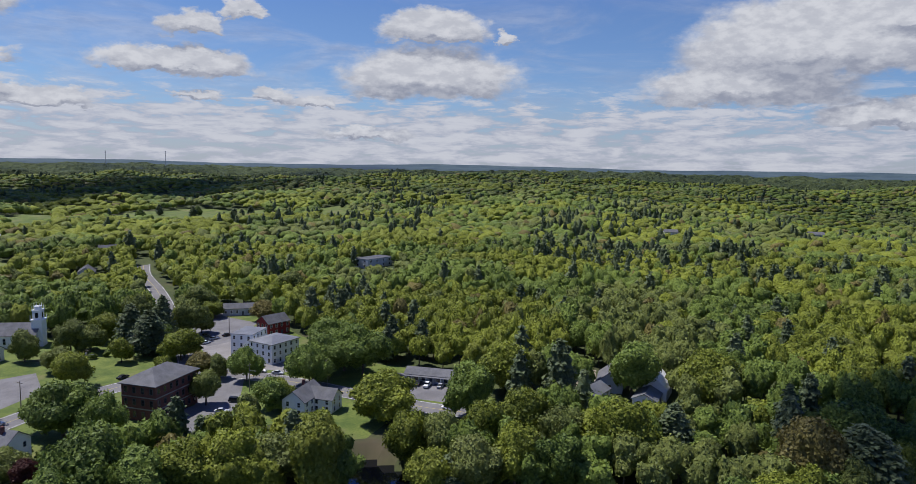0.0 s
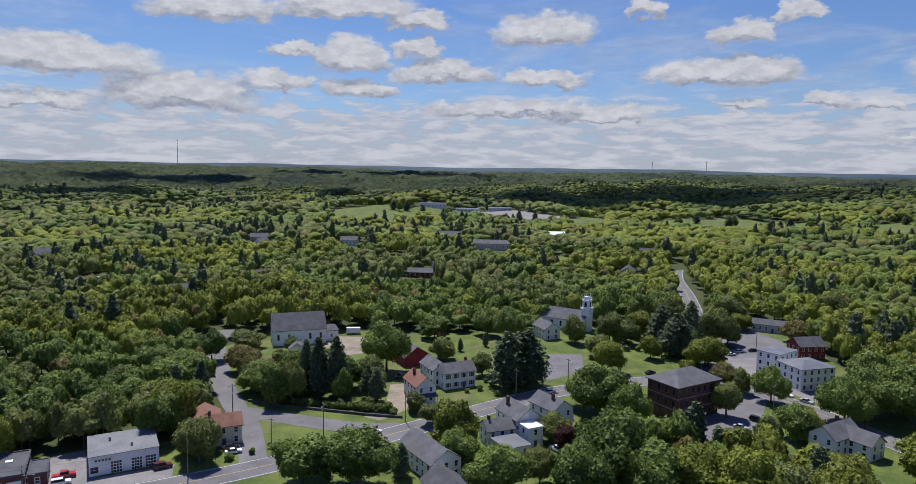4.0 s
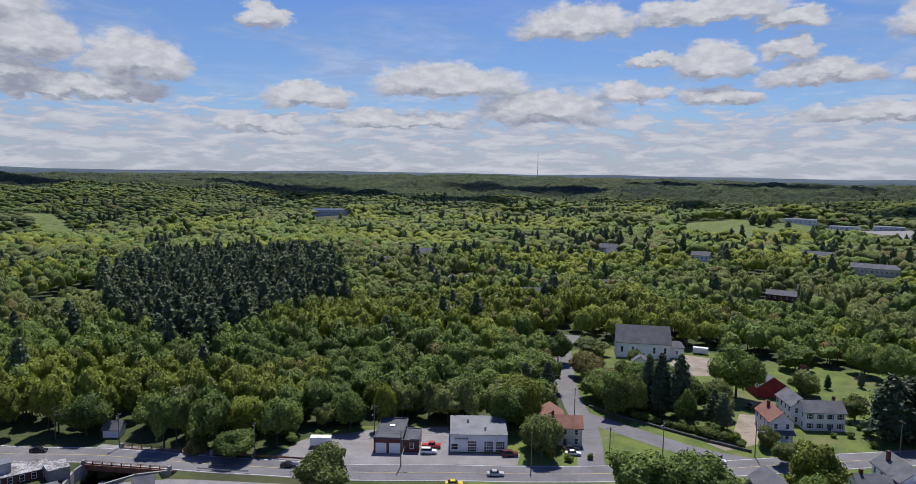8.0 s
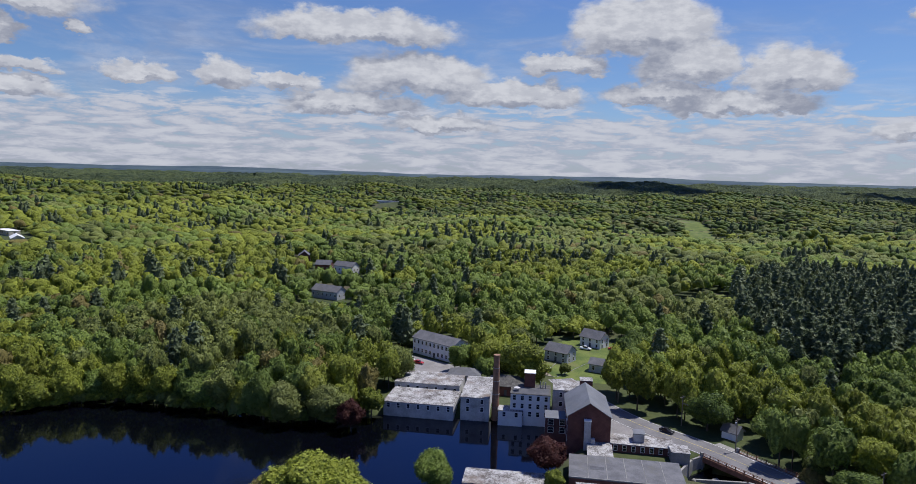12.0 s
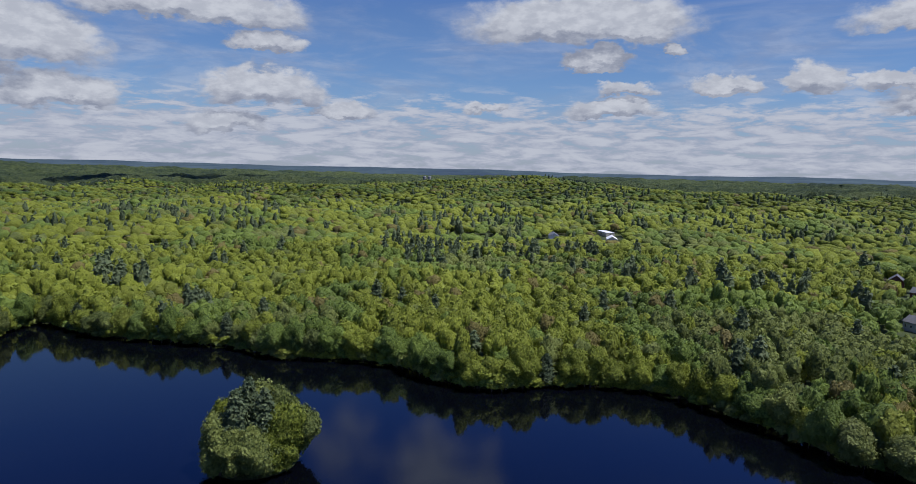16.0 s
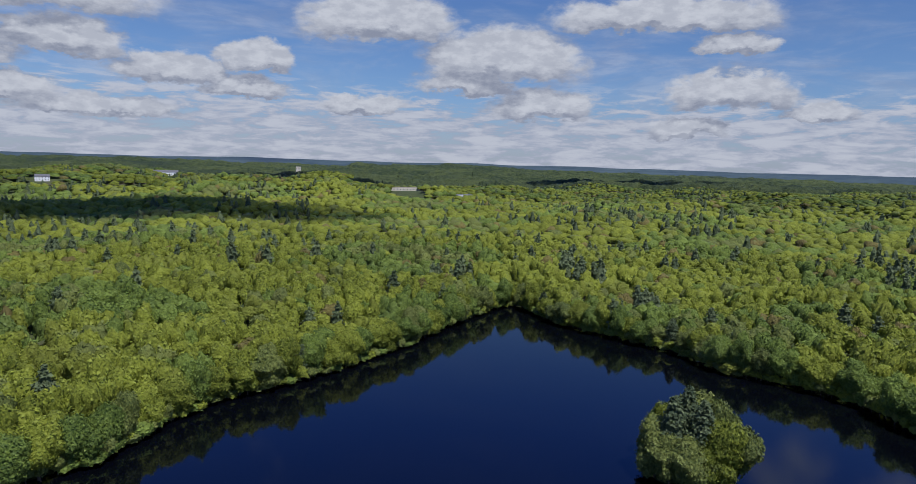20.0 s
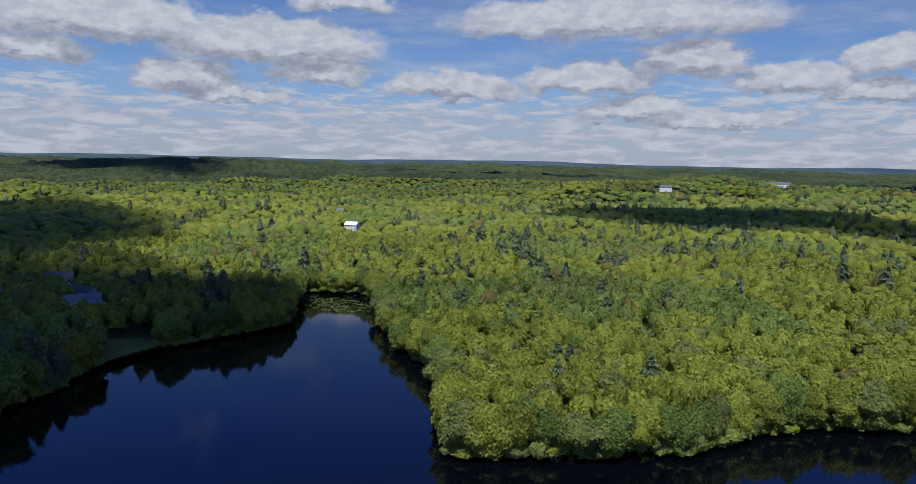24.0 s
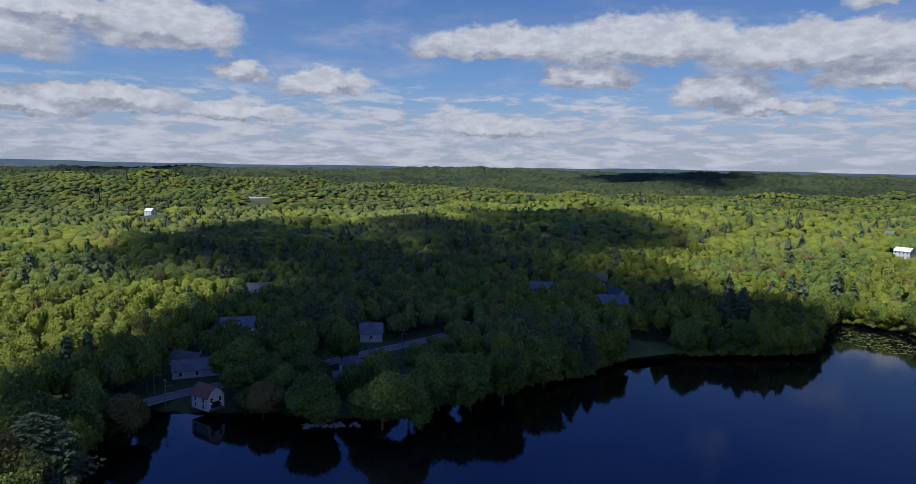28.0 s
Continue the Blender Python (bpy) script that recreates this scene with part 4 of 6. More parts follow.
def panel_door(owner, L, W, along, w, h, mat=None, lights=False):
    """A garage door of stacked panels on the front wall."""
    d = part("door", box(bmesh.new(), -w / 2, w / 2, -0.07, 0.02, 0, h), mat or TRIM, owner)
    d.matrix_local = wall_pose(L, W, 0, along, 0.05)
    for k in range(4):
        g = new("panel", mesh_of(("panel", w, h, lights), lambda bm: [box(bm, -w / 2 + 0.12 + c * (w - 0.24) / 4, -w / 2 + 0.02 + (c + 1) * (w - 0.24) / 4, -0.09, -0.06, 0.1, h / 4 - 0.08) for c in range(4)],
                GLASS if lights else WHITE))
        g.parent, g.matrix_local = d, pose(0, 0, k * h / 4)


by_label = {ob["label"]: ob for ob in scene.objects if "label" in ob}
g2 = by_label["brick garage with dark flat roof and two white doors"]
for a in (-2.0, 1.9):
    panel_door(g2, 8.2, 16, a, 3.1, 3.0)
g1 = by_label["white repair garage with pale flat roof and four doors"]
for a, lit in ((-1.9, True), (2.9, True), (6.2, True)):
    panel_door(g1, 16.5, 15.5, a, 2.8, 3.2, lights=lit)
panel_door(g1, 16.5, 15.5, -5.2, 1.0, 2.2)
window(g1, 1.8, 1.6, wall_pose(16.5, 15.5, 0, -7.0, 1.6))
for n, a in enumerate((-6.6, -5.8, -5.0, -4.2, -3.4)):
    part("sign_bar", box(bmesh.new(), a - 0.28, a + 0.28, -7.83, -7.76, 3.7 + 0.0 * n, 4.2), SHINGLE_D, g1)
for x0, z0 in ((-3, 2), (2, -4)):
    part("roof_vent", tapered(bmesh.new(), 0.3, 0.3, 5.15, 6.2, 8, x0, z0), STEEL, g1)
part("skylight", box(bmesh.new(), -0.8, 0.8, 1.2, 2.6, 4.38, 4.6), TRIM, g2)
porch = by_label["white two-storey house with rust shingle gable roof and porch"]
# porch on the gable that faces the street
part("porch_roof", solid(bmesh.new(), [(-8.2, -3.6, 2.6), (-6.02, -3.6, 3.2), (-6.02, 3.6, 3.2), (-8.2, 3.6, 2.6)][::-1], [(-8.2, -3.6, 2.8), (-6.02, -3.6, 3.4), (-6.02, 3.6, 3.4), (-8.2, 3.6, 2.8)][::-1]), SHINGLE_D, porch)
part("porch_floor", box(bmesh.new(), -8.0, -6.02, -3.4, 3.4, 0.0, 0.35), TRIM, porch)
for k in range(5):
    part("porch_post", box(bmesh.new(), -8.0, -7.85, -3.4 + 1.66 * k, -3.25 + 1.66 * k, 0.35, 2.62), TRIM, porch)
shop = by_label["low row of shops with grey roof and porch posts"]
part("canopy", box(bmesh.new(), -10, 10, -6.0, -4.02, 2.7, 2.85), SHINGLE, shop)
for k in range(8):
    part("canopy_post", box(bmesh.new(), -9.8 + 2.77 * k, -9.64 + 2.77 * k, -5.9, -5.74, 0, 2.7), TRIM, shop)
lake = by_label["pale shingled lake house with rust gambrel roof"]
part("balcony", box(bmesh.new(), -6.0, -4.32, -2.6, 2.6, 0.1, 0.3), BARK, lake)
part("glass_door", box(bmesh.new(), -4.38, -4.28, -1.4, 1.4, 0.4, 2.5), GLASS, lake)
blk = by_label["dark red brick block with grey hip roof"]
for z in (3.7, 7.4):
    part("stone_band", box(bmesh.new(), -9.88, 9.88, -6.38, 6.38, z, z + 0.35), CONCRETE, blk, "pale stone band")
# seams, patches and vents on the mill roofs
wide = by_label["wide brick shed with grey tarred roof"]
for k in range(1, 6):
    part("roof_seam", box(bmesh.new(), -14.5 + 4.83 * k - 0.06, -14.5 + 4.83 * k + 0.06, -7.5, 7.5, 3.69, 3.73), CONCRETE, wide, "pale roof seam")
part("roof_patch", box(bmesh.new(), -9, -5.5, -1.5, 0.5, 3.69, 3.715), SHINGLE_D, wide, "dark tar patch")
part("roof_edge", box(bmesh.new(), -14.6, 14.6, -7.62, -7.4, 3.69, 3.95), CONCRETE, wide)
for x0 in (6.5, 10.5):
    lv = part("loading_door", box(bmesh.new(), -1.5, 1.5, -0.06, 0.02, 0, 2.6), TRIM, wide)
    lv.matrix_local = wall_pose(29, 15, 1, -5.5 + (x0 - 6.5) * 1.4, 0.1)
front = by_label["front mill shed with flaking white roof"]
part("roof_hatch", solid(bmesh.new(), [(-3.2, -1.4, 3.38), (-0.6, -1.4, 3.38), (-0.6, 1.4, 3.38), (-3.2, 1.4, 3.38)], [(-3.0, -1.2, 5.4), (-0.8, -1.2, 5.4), (-0.8, 1.2, 6.4), (-3.0, 1.2, 6.4)]), SHINGLE, front, "grey monitor roof")
part("vent_pipe", tapered(bmesh.new(), 0.5, 0.5, 3.3, 4.4, 10, 4, 2), SHINGLE_D, front)
lowr = by_label["low brick mill range with white roof"]
part("roof_cabin", box(bmesh.new(), -2.4, 0.6, -1.6, 2.2, 2.58, 5.0), STUCCO, lowr, "small white roof cabin")
part("cabin_roof", box(bmesh.new(), -2.6, 0.8, -1.8, 2.4, 5.0, 5.2), METAL_R, lowr)
whiteb = by_label["white mill block with small dark windows"]
part("dark_deck", box(bmesh.new(), -5.8, 6.2, -5.2, 1.5, 8.19, 8.24), SHINGLE_D, whiteb, "dark tarred deck")
part("dish", tapered(bmesh.new(), 0.3, 1.1, 8.2, 9.3, 12, -4.5, -2.5), STUCCO, whiteb)
for k in range(3):
    part("duct", box(bmesh.new(), 3.0 + k * 0.9, 3.3 + k * 0.9, 1.6, 2.0, 8.2, 10.4), STEEL, whiteb)
# gutter boards and shutters of the white colonial house
col = by_label["white colonial house with dark shutters and grey roof"]
for z in (1.65, 4.65):
    for c in range(4):
        for s in (-0.78, 0.78):
            sh = part("shutter", box(bmesh.new(), -0.2, 0.2, -0.07, 0.0, -0.75, 0.75), SHINGLE_D, col)
            sh.matrix_local = wall_pose(12.5, 7.5, 0, (c + 0.5 - 2) * 12.5 / 4 + s, z)

# ---- street things ----
LINES = material("yellow_line", ((0.45, 0.36, 0.10), (0.55, 0.45, 0.14)), 1.0, 0.8)
for name, (mid, left, right, width) in road_lines.items():
    if name in ("main_street", "east_street", "north_street", "lake_road"):
        z = ROADS[name][2] + 0.012
        for off, mat in ((0.0, LINES), (width / 2 - 0.5, PAINT_LINE), (-width / 2 + 0.5, PAINT_LINE)):
            a, b = [], []
            for p, l in zip(mid, left):
                n = (l - p).normalized()
                a.append(p + n * (off + 0.09)), b.append(p + n * (off - 0.09))
            strip_mesh("road_marking", a, b, z, mat, "worn painted line along the road", "marking")
green = AREAS[1][1]
ring = [(x, y) for x, y in green]
wall_run("kerb", "pale granite kerb round the small green", ring + ring[:1], 0, 0.16, 0.22, CONCRETE)


def pole(x, y, turn, h=10.0, lamp=False, transformer=False):
    ob = new("utility_pole")
    ob.matrix_world = pose(x, y, 0, 0, 0, turn)
    part("shaft", tapered(bmesh.new(), 0.17, 0.11, -0.3, h, 8), POLE, ob)
    part("crossarm", box(bmesh.new(), -1.2, 1.2, -0.07, 0.07, h - 0.7, h - 0.55), POLE, ob)
    for k in (-1.1, -0.4, 0.4, 1.1):
        part("insulator", tapered(bmesh.new(), 0.05, 0.04, h - 0.55, h - 0.38, 6, k, 0), STEEL, ob)
    if transformer:
        part("transformer", tapered(bmesh.new(), 0.28, 0.28, h - 2.4, h - 1.4, 10, 0.0, 0.42), STEEL, ob)
    if lamp:
        part("lamp_arm", box(bmesh.new(), -0.04, 0.04, -2.0, 0, h - 2.6, h - 2.5), STEEL, ob)
        part("lamp_head", box(bmesh.new(), -0.15, 0.15, -2.5, -1.9, h - 2.7, h - 2.55), STEEL, ob)
    return tagged(ob, "weathered wooden utility pole beside the road", "pole", "utility poles")


POLES = [(-235, 66, 110), (-213, 81, 120), (-192.7, 90, 122), (-157, 110.5, 124), (-121.8, 132.3, 128), (-93.7, 154.2, 130), (-69.2, 186.2, 120), (-48, 201.5, 130), (-15.6, 231.8, 136), (2.4, 248.8, 128),
         (24, 280, 115), (41.8, 294.6, 10), (85.8, 317, 70), (69.4, 232, 45), (95, 224, 40), (124.6, 188, 40)]
for n, (x, y, a) in enumerate(POLES):
    pole(x, y, a, 10.2, n % 3 == 1, n % 4 == 2)
for x, y, a in ((-118.2, 208.8, 30), (-104.7, 199.2, 30), (-80.0, 174, 0), (241.5, 69, 40), (229, 62, 40), (279, -5.5, 40), (292, -20, 40), (-144.2, 144.6, 30)):
    pole(x, y, a, 9.2, True)


def wire(p, q, sag=0.7):
    """A hanging cable as a thin three-sided tube."""
    bm = bmesh.new()
    p, q = Vector(p), Vector(q)
    rings = []
    for k in range(9):
        t = k / 8
        c = p.lerp(q, t) - Vector((0, 0, sag * 4 * t * (1 - t)))
        rings.append([bm.verts.new(c + Vector((0.025 * math.cos(j * 2.094), 0.025 * math.sin(j * 2.094), 0.02 * math.cos(j * 4)))) for j in range(3)])
    for a, b in zip(rings, rings[1:]):
        for j in range(3):
            bm.faces.new((a[j], a[(j + 1) % 3], b[(j + 1) % 3], b[j]))
    return bm


cables = new("power_cables")
for (ax, ay, at), (bx, by, bt) in zip(POLES[:12], POLES[1:12]):
    for k, z in ((-1.1, 9.8), (0.4, 9.8), (1.1, 9.8), (0.0, 7.6)):
        part("cable", wire((ax + k * math.cos(radians(at)), ay + k * math.sin(radians(at)), z), (bx + k * math.cos(radians(bt)), by + k * math.sin(radians(bt)), z)), SHINGLE_D, cables)
tagged(cables, "black power cables slung between the poles", "cable")

PAINTS = {}


def car_paint(name, rgb):
    if name not in PAINTS:
        PAINTS[name] = material("car_paint_" + name, (rgb, tuple(min(1, c * 1.12 + 0.004) for c in rgb)), 1.0, 0.28, spec=0.6)
    return PAINTS[name]


TYRE = material("black_tyre", ((0.015, 0.015, 0.015), (0.03, 0.03, 0.03)), 4.0, 0.9)
LAMP_GLASS = material("lamp_glass", ((0.55, 0.55, 0.55), (0.7, 0.7, 0.7)), 4.0, 0.2)
LAMP_RED = material("lamp_red", ((0.3, 0.01, 0.01), (0.4, 0.02, 0.02)), 4.0, 0.2)


def profile_body(pts, y):
    """A body from its side outline, rounded in towards the top."""
    bm = bmesh.new()
    top = max(p[1] for p in pts)
    low = min(p[1] for p in pts)
    ys = [y * (1 - 0.16 * ((p[1] - low) / (top - low)) ** 2) for p in pts]
    solid(bm, [(p[0], -w, p[1]) for p, w in zip(pts, ys)], [(p[0], w, p[1]) for p, w in zip(pts, ys)])
    bmesh.ops.recalc_face_normals(bm, faces=bm.faces)
    bmesh.ops.bevel(bm, geom=list(bm.edges), offset=0.05, segments=1, affect="EDGES")
    return bm


CAR_SHAPES = {
    "sedan": (4.6, 0.88, [(-2.3, 0.28), (2.3, 0.28), (2.3, 0.62), (2.2, 0.78), (1.05, 0.92), (-1.5, 0.95), (-2.25, 0.92), (-2.3, 0.7)], [(1.0, 0.90), (0.3, 1.40), (-0.9, 1.42), (-1.6, 0.93)]),
    "suv": (4.7, 0.93, [(-2.3, 0.35), (2.3, 0.35), (2.3, 0.8), (2.15, 0.98), (1.05, 1.08), (-2.2, 1.1), (-2.3, 0.9)], [(1.0, 1.06), (0.45, 1.68), (-2.0, 1.72), (-2.2, 1.08)]),
    "pickup": (5.5, 0.95, [(-2.7, 0.45), (2.7, 0.45), (2.7, 0.9), (2.6, 1.08), (1.3, 1.14), (-2.7, 1.12)], [(1.2, 1.12), (0.75, 1.78), (-0.75, 1.8), (-0.95, 1.12)]),
}


def car(kind, x, y, turn, paint, rgb, note):
    L, w, body, cabin = CAR_SHAPES[kind]
    ob = new({"sedan": "car", "suv": "car", "pickup": "pickup_truck"}[kind])
    ob.matrix_world = pose(x, y, 0.06, 0, 0, turn)
    mat = car_paint(paint, rgb)
    key = (kind, paint)
    for nm, build, m in (("body", lambda: profile_body(body, w), mat), ("glasshouse", lambda: profile_body(cabin, w * 0.9), GLASS)):
        k = ("car", nm, *key)
        if k not in shared:
            b = build()
            shared[k] = bpy.data.meshes.new(nm)
            b.to_mesh(shared[k]), b.free()
            shared[k].materials.append(m)
        o = new(nm, shared[k])
        o.parent = ob
    zt = max(p[1] for p in cabin)
    xs = [p[0] for p in cabin if p[1] > zt - 0.08]
    part("roof_panel", box(bmesh.new(), min(xs) - 0.05, max(xs) + 0.05, -w * 0.72, w * 0.72, zt - 0.03, zt + 0.03), mat, ob)
    for sx in (0.31, -0.30):
        for sy in (-1, 1):
            wh = new("wheel", mesh_of(("wheel",), lambda bm: tapered(bm, 0.33, 0.33, -0.11, 0.11, 14), TYRE))
            wh.parent, wh.matrix_local = ob, pose(L * sx, sy * (w - 0.1), 0.33, 90)
            rim = new("rim", mesh_of(("rim",), lambda bm: tapered(bm, 0.2, 0.2, -0.115, 0.115, 10), STEEL))
            rim.parent = wh
    for sy in (-1, 1):
        part("headlight", box(bmesh.new(), L / 2 - 0.06, L / 2 + 0.01, sy * w * 0.75 - 0.16, sy * w * 0.75 + 0.16, 0.6, 0.75), LAMP_GLASS, ob)
        part("tail_light", box(bmesh.new(), -L / 2 - 0.01, -L / 2 + 0.06, sy * w * 0.78 - 0.12, sy * w * 0.78 + 0.12, 0.68, 0.88), LAMP_RED, ob)
    return tagged(ob, note, "car", "parked cars")


BLACK, SILVER, WHITEC, RED, DARKRED, BLUE = (0.012, 0.013, 0.018), (0.40, 0.41, 0.42), (0.72, 0.72, 0.72), (0.42, 0.025, 0.03), (0.10, 0.012, 0.02), (0.02, 0.03, 0.06)
for kind, x, y, a, paint, rgb, note in (
        ("suv", 41.1, 203.5, -40, "blue", BLUE, "dark blue off-road car parked beside the brick block"), ("sedan", 55.7, 216.5, -30, "silver", SILVER, "silver car parked beside the brick block"),
        ("suv", 62.3, 224, -38, "black", BLACK, "black car at the car park's edge"), ("sedan", 58.8, 246.5, 20, "silver", SILVER, "silver car under a small tree"),
        ("sedan", 75.0, 317, 20, "black", BLACK, "black car in the wide car park"), ("sedan", 77.0, 310.5, 20, "silver", SILVER, "silver car in the wide car park"),
        ("sedan", 83.9, 314, 20, "black", BLACK, "dark car in the wide car park"), ("sedan", 72.2, 305, 25, "white", WHITEC, "white car in the wide car park"),
        ("sedan", 79.8, 252.5, -45, "white", WHITEC, "white car before the apartment house"), ("sedan", 84.5, 246.5, -45, "silver", SILVER, "silver car before the apartment house"),
        ("sedan", 34.4, 270, 35, "black", BLACK, "black car on the village street"), ("sedan", 124.1, 208.5, 42, "black", BLACK, "black car before the shops"),
        ("pickup", 125.6, 205, 42, "white", WHITEC, "white pickup before the shops"), ("sedan", 129.4, 202, 42, "silver", SILVER, "silver car before the shops"),
        ("sedan", 119.5, 181.5, -55, "white", WHITEC, "white car on the east road"), ("sedan", -91.4, 172.2, 35, "black", BLACK, "dark car beside the brown-roofed house"),
        ("sedan", -89.1, 169.4, 35, "white", WHITEC, "white car beside the brown-roofed house"), ("sedan", -55.0, 190.6, 35, "white", WHITEC, "white car at the street corner"),
        ("sedan", -4.0, 238.6, 43, "white", WHITEC, "white car on the village street"), ("pickup", -0.4, 188, -50, "white", WHITEC, "white pickup behind the houses"),
        ("sedan", -12.0, 179.3, 20, "blue", BLUE, "dark blue car beside the white annex"), ("pickup", -60.6, 245, 80, "black", BLACK, "black pickup on the gravel drive"),
        ("suv", -121.6, 143.8, 38, "white", WHITEC, "white off-road car on the forecourt"), ("pickup", -123.6, 147.4, 38, "red", RED, "red pickup on the forecourt"),
        ("suv", -102.6, 157.2, 40, "dark_red", DARKRED, "dark red car on the forecourt"), ("sedan", -98.6, 144.2, 41, "silver", SILVER, "silver car driving along the street"),
        ("sedan", -144.9, 112.8, 35, "black", BLACK, "black car driving along the street"), ("sedan", -207.0, 74.2, 38, "black", BLACK, "dark car in tree shade on the road"),
        ("sedan", -285.5, -9.5, 20, "white", WHITEC, "white car before the row house"), ("sedan", -280.2, -6.5, 60, "red", RED, "red car before the row house"),
        ("pickup", -308, 70, 60, "white", WHITEC, "white pickup behind the grey house"), ("sedan", -308, 83, 60, "red", RED, "red car behind the grey house"),
        ("sedan", -305, 86, 60, "red", RED, "second red car behind the grey house"), ("sedan", 272.5, 13, -52, "silver", SILVER, "grey car on the lake road")):
    car(kind, x, y, a, paint, rgb, note)
taxi = car("sedan", -103.5, 132.6, 40, "yellow", (0.62, 0.45, 0.02), "yellow car on the street below the drone")


def trailer(x, y, turn, L, note):
    ob = new("box_trailer")
    ob.matrix_world = pose(x, y, 0, 0, 0, turn)
    part("body", box(bmesh.new(), -L / 2, L / 2, -1.2, 1.2, 0.75, 3.1), WHITE, ob)
    part("chassis", box(bmesh.new(), -L / 2 + 0.2, L / 2 - 0.2, -0.9, 0.9, 0.55, 0.75), STEEL, ob)
    for s in (-1, 1):
        for u in (-0.3, 0.6):
            wh = new("wheel", shared[("wheel",)])
            wh.parent, wh.matrix_local = ob, pose(u, s * 1.05, 0.33, 90)
    return tagged(ob, note, "trailer")


trailer(-149, 127.5, 38, 6, "white box trailer at the forecourt's edge")
trailer(-98.5, 306, 15, 6.5, "white trailer in the sandy yard")
trailer(-281, -78, 15, 13, "long white trailer among the trees")


def boulders(name, label, outline_centre, spread, n):
    """Piled stones, each its own part."""
    ob = new(name)
    v, f = None, None
    for k in range(n):
        key = ("stone", k % 5)
        if key not in shared:
            bm = bmesh.new()
            bmesh.ops.create_icosphere(bm, subdivisions=2, radius=1.0)
            for p in bm.verts:
                p.co *= 1 + 0.25 * noise.noise(p.co * 1.7 + Vector((k * 3.1, 0, 0)))
            shared[key] = bpy.data.meshes.new("stone")
            bm.to_mesh(shared[key]), bm.free()
            shared[key].materials.append(CONCRETE)
        s = new("stone", shared[key])
        s.parent = ob
        r = random.uniform(0.4, 1.1)
        s.matrix_local = pose(outline_centre[0] + random.uniform(-1, 1) * spread[0], outline_centre[1] + random.uniform(-1, 1) * spread[1], outline_centre[2], 0, 0, random.uniform(0, 360)) @ Matrix.Diagonal((r, r * 0.8, r * 0.6, 1))
    return tagged(ob, label, "stones")


boulders("stone_heap", "grey stones piled below the old dam", (84, 170.5, -3.2), (6, 2.2), 40)
boulders("stone_heap", "white foaming stones in the raceway", (-178, 77, -4.0), (4, 5), 30)
boulders("shore_stones", "pale stones along the lake house shore", (212, 8, -2.3), (1.5, 9), 30)


# ---- far buildings, seen over the trees ----
def far_block(label, x, y, turn, L, W, h, wall, top, name="building", roof="flat", ridge=None, clear=28, reach=120, category="building", storeys=1, gap=6, win=(2.0, 1.6)):
    return building(name, label, x, y, turn, L, W, h, ridge, roof=roof, wall=wall, top=top, storeys=storeys, gap=gap, win=win, category=category, clear=clear, reach=reach, z=float(ground_z(x, y)), base=-3, door=False)


NAVY = material("navy_metal_roof", ((0.02, 0.035, 0.07), (0.04, 0.06, 0.10)), 0.3, 0.4)
far_block("long white school with flat roof", -232, 1170, 10, 45, 20, 8, WHITE, METAL_R, category="school")
far_block("low white school wing", -170, 1165, 5, 40, 18, 6, WHITE, METAL_R, category="school")
far_block("low grey sports building", -115, 1180, 5, 40, 18, 6, GREYW, METAL_R, category="school")
far_block("dark hall with navy metal roof", -870, 770, 42, 60, 26, 9, GREYW, NAVY, roof="gable", ridge=11, category="hall")
far_block("dark grey flat-roofed office block among trees", 242, 478, 20, 28, 14, 7, GREYW, SHINGLE_D, storeys=2, clear=17, reach=70)
far_block("low white factory roof among woods", -20, -1290, 0, 50, 30, 7, WHITE, TRIM, category="factory")
far_block("long pale factory roof among woods", -110, -1330, 5, 90, 30, 7, CREAM, GRAVEL, category="factory")
far_block("long pale factory roof among woods", -215, -1350, 8, 60, 30, 7, WHITE, METAL_R, category="factory")
far_block("white terraced houses on a far hill", 480, -1900, 15, 60, 16, 12, WHITE, SHINGLE, roof="gable", ridge=17, category="houses", reach=200)
far_block("white terraced houses on a far hill", 560, -1900, 15, 40, 16, 12, WHITE, SHINGLE, roof="gable", ridge=17, category="houses", reach=200)
far_block("pale tall tower block on the horizon", 205, -2790, 0, 18, 18, 42, CREAM, METAL_R, category="tower", storeys=8, gap=5, reach=100)
far_block("white house above the woods", 545, -490, 20, 14, 9, 7, WHITE, TRIM, roof="gable", ridge=10, storeys=2, gap=3, win=(1, 1.5), category="house", clear=14, reach=60)
far_block("white steepled chapel among trees", 690, -600, 20, 10, 7, 6, WHITE, METAL_R, roof="gable", ridge=10, category="church", clear=14, reach=70)
far_block("white house on the far shore", 880, -1090, 20, 24, 10, 7, WHITE, TRIM, category="house", reach=130)
far_block("white farmhouse roof over the woods", 1130, 320, 60, 14, 9, 7, WHITE, TRIM, roof="gable", ridge=11, category="house", reach=130)
far_block("long white shed roof over the woods", 1620, 220, 80, 60, 14, 7, WHITE, TRIM, category="shed", reach=220)
far_block("grey flat roofs among far woods", -1690, -125, 85, 120, 30, 8, GREYW, METAL_R, category="building", reach=220)
far_block("grey-roofed house among woods", -660, -480, 40, 26, 11, 6, WHITE, METAL_R, roof="gable", ridge=9, category="house", clear=20, reach=90)
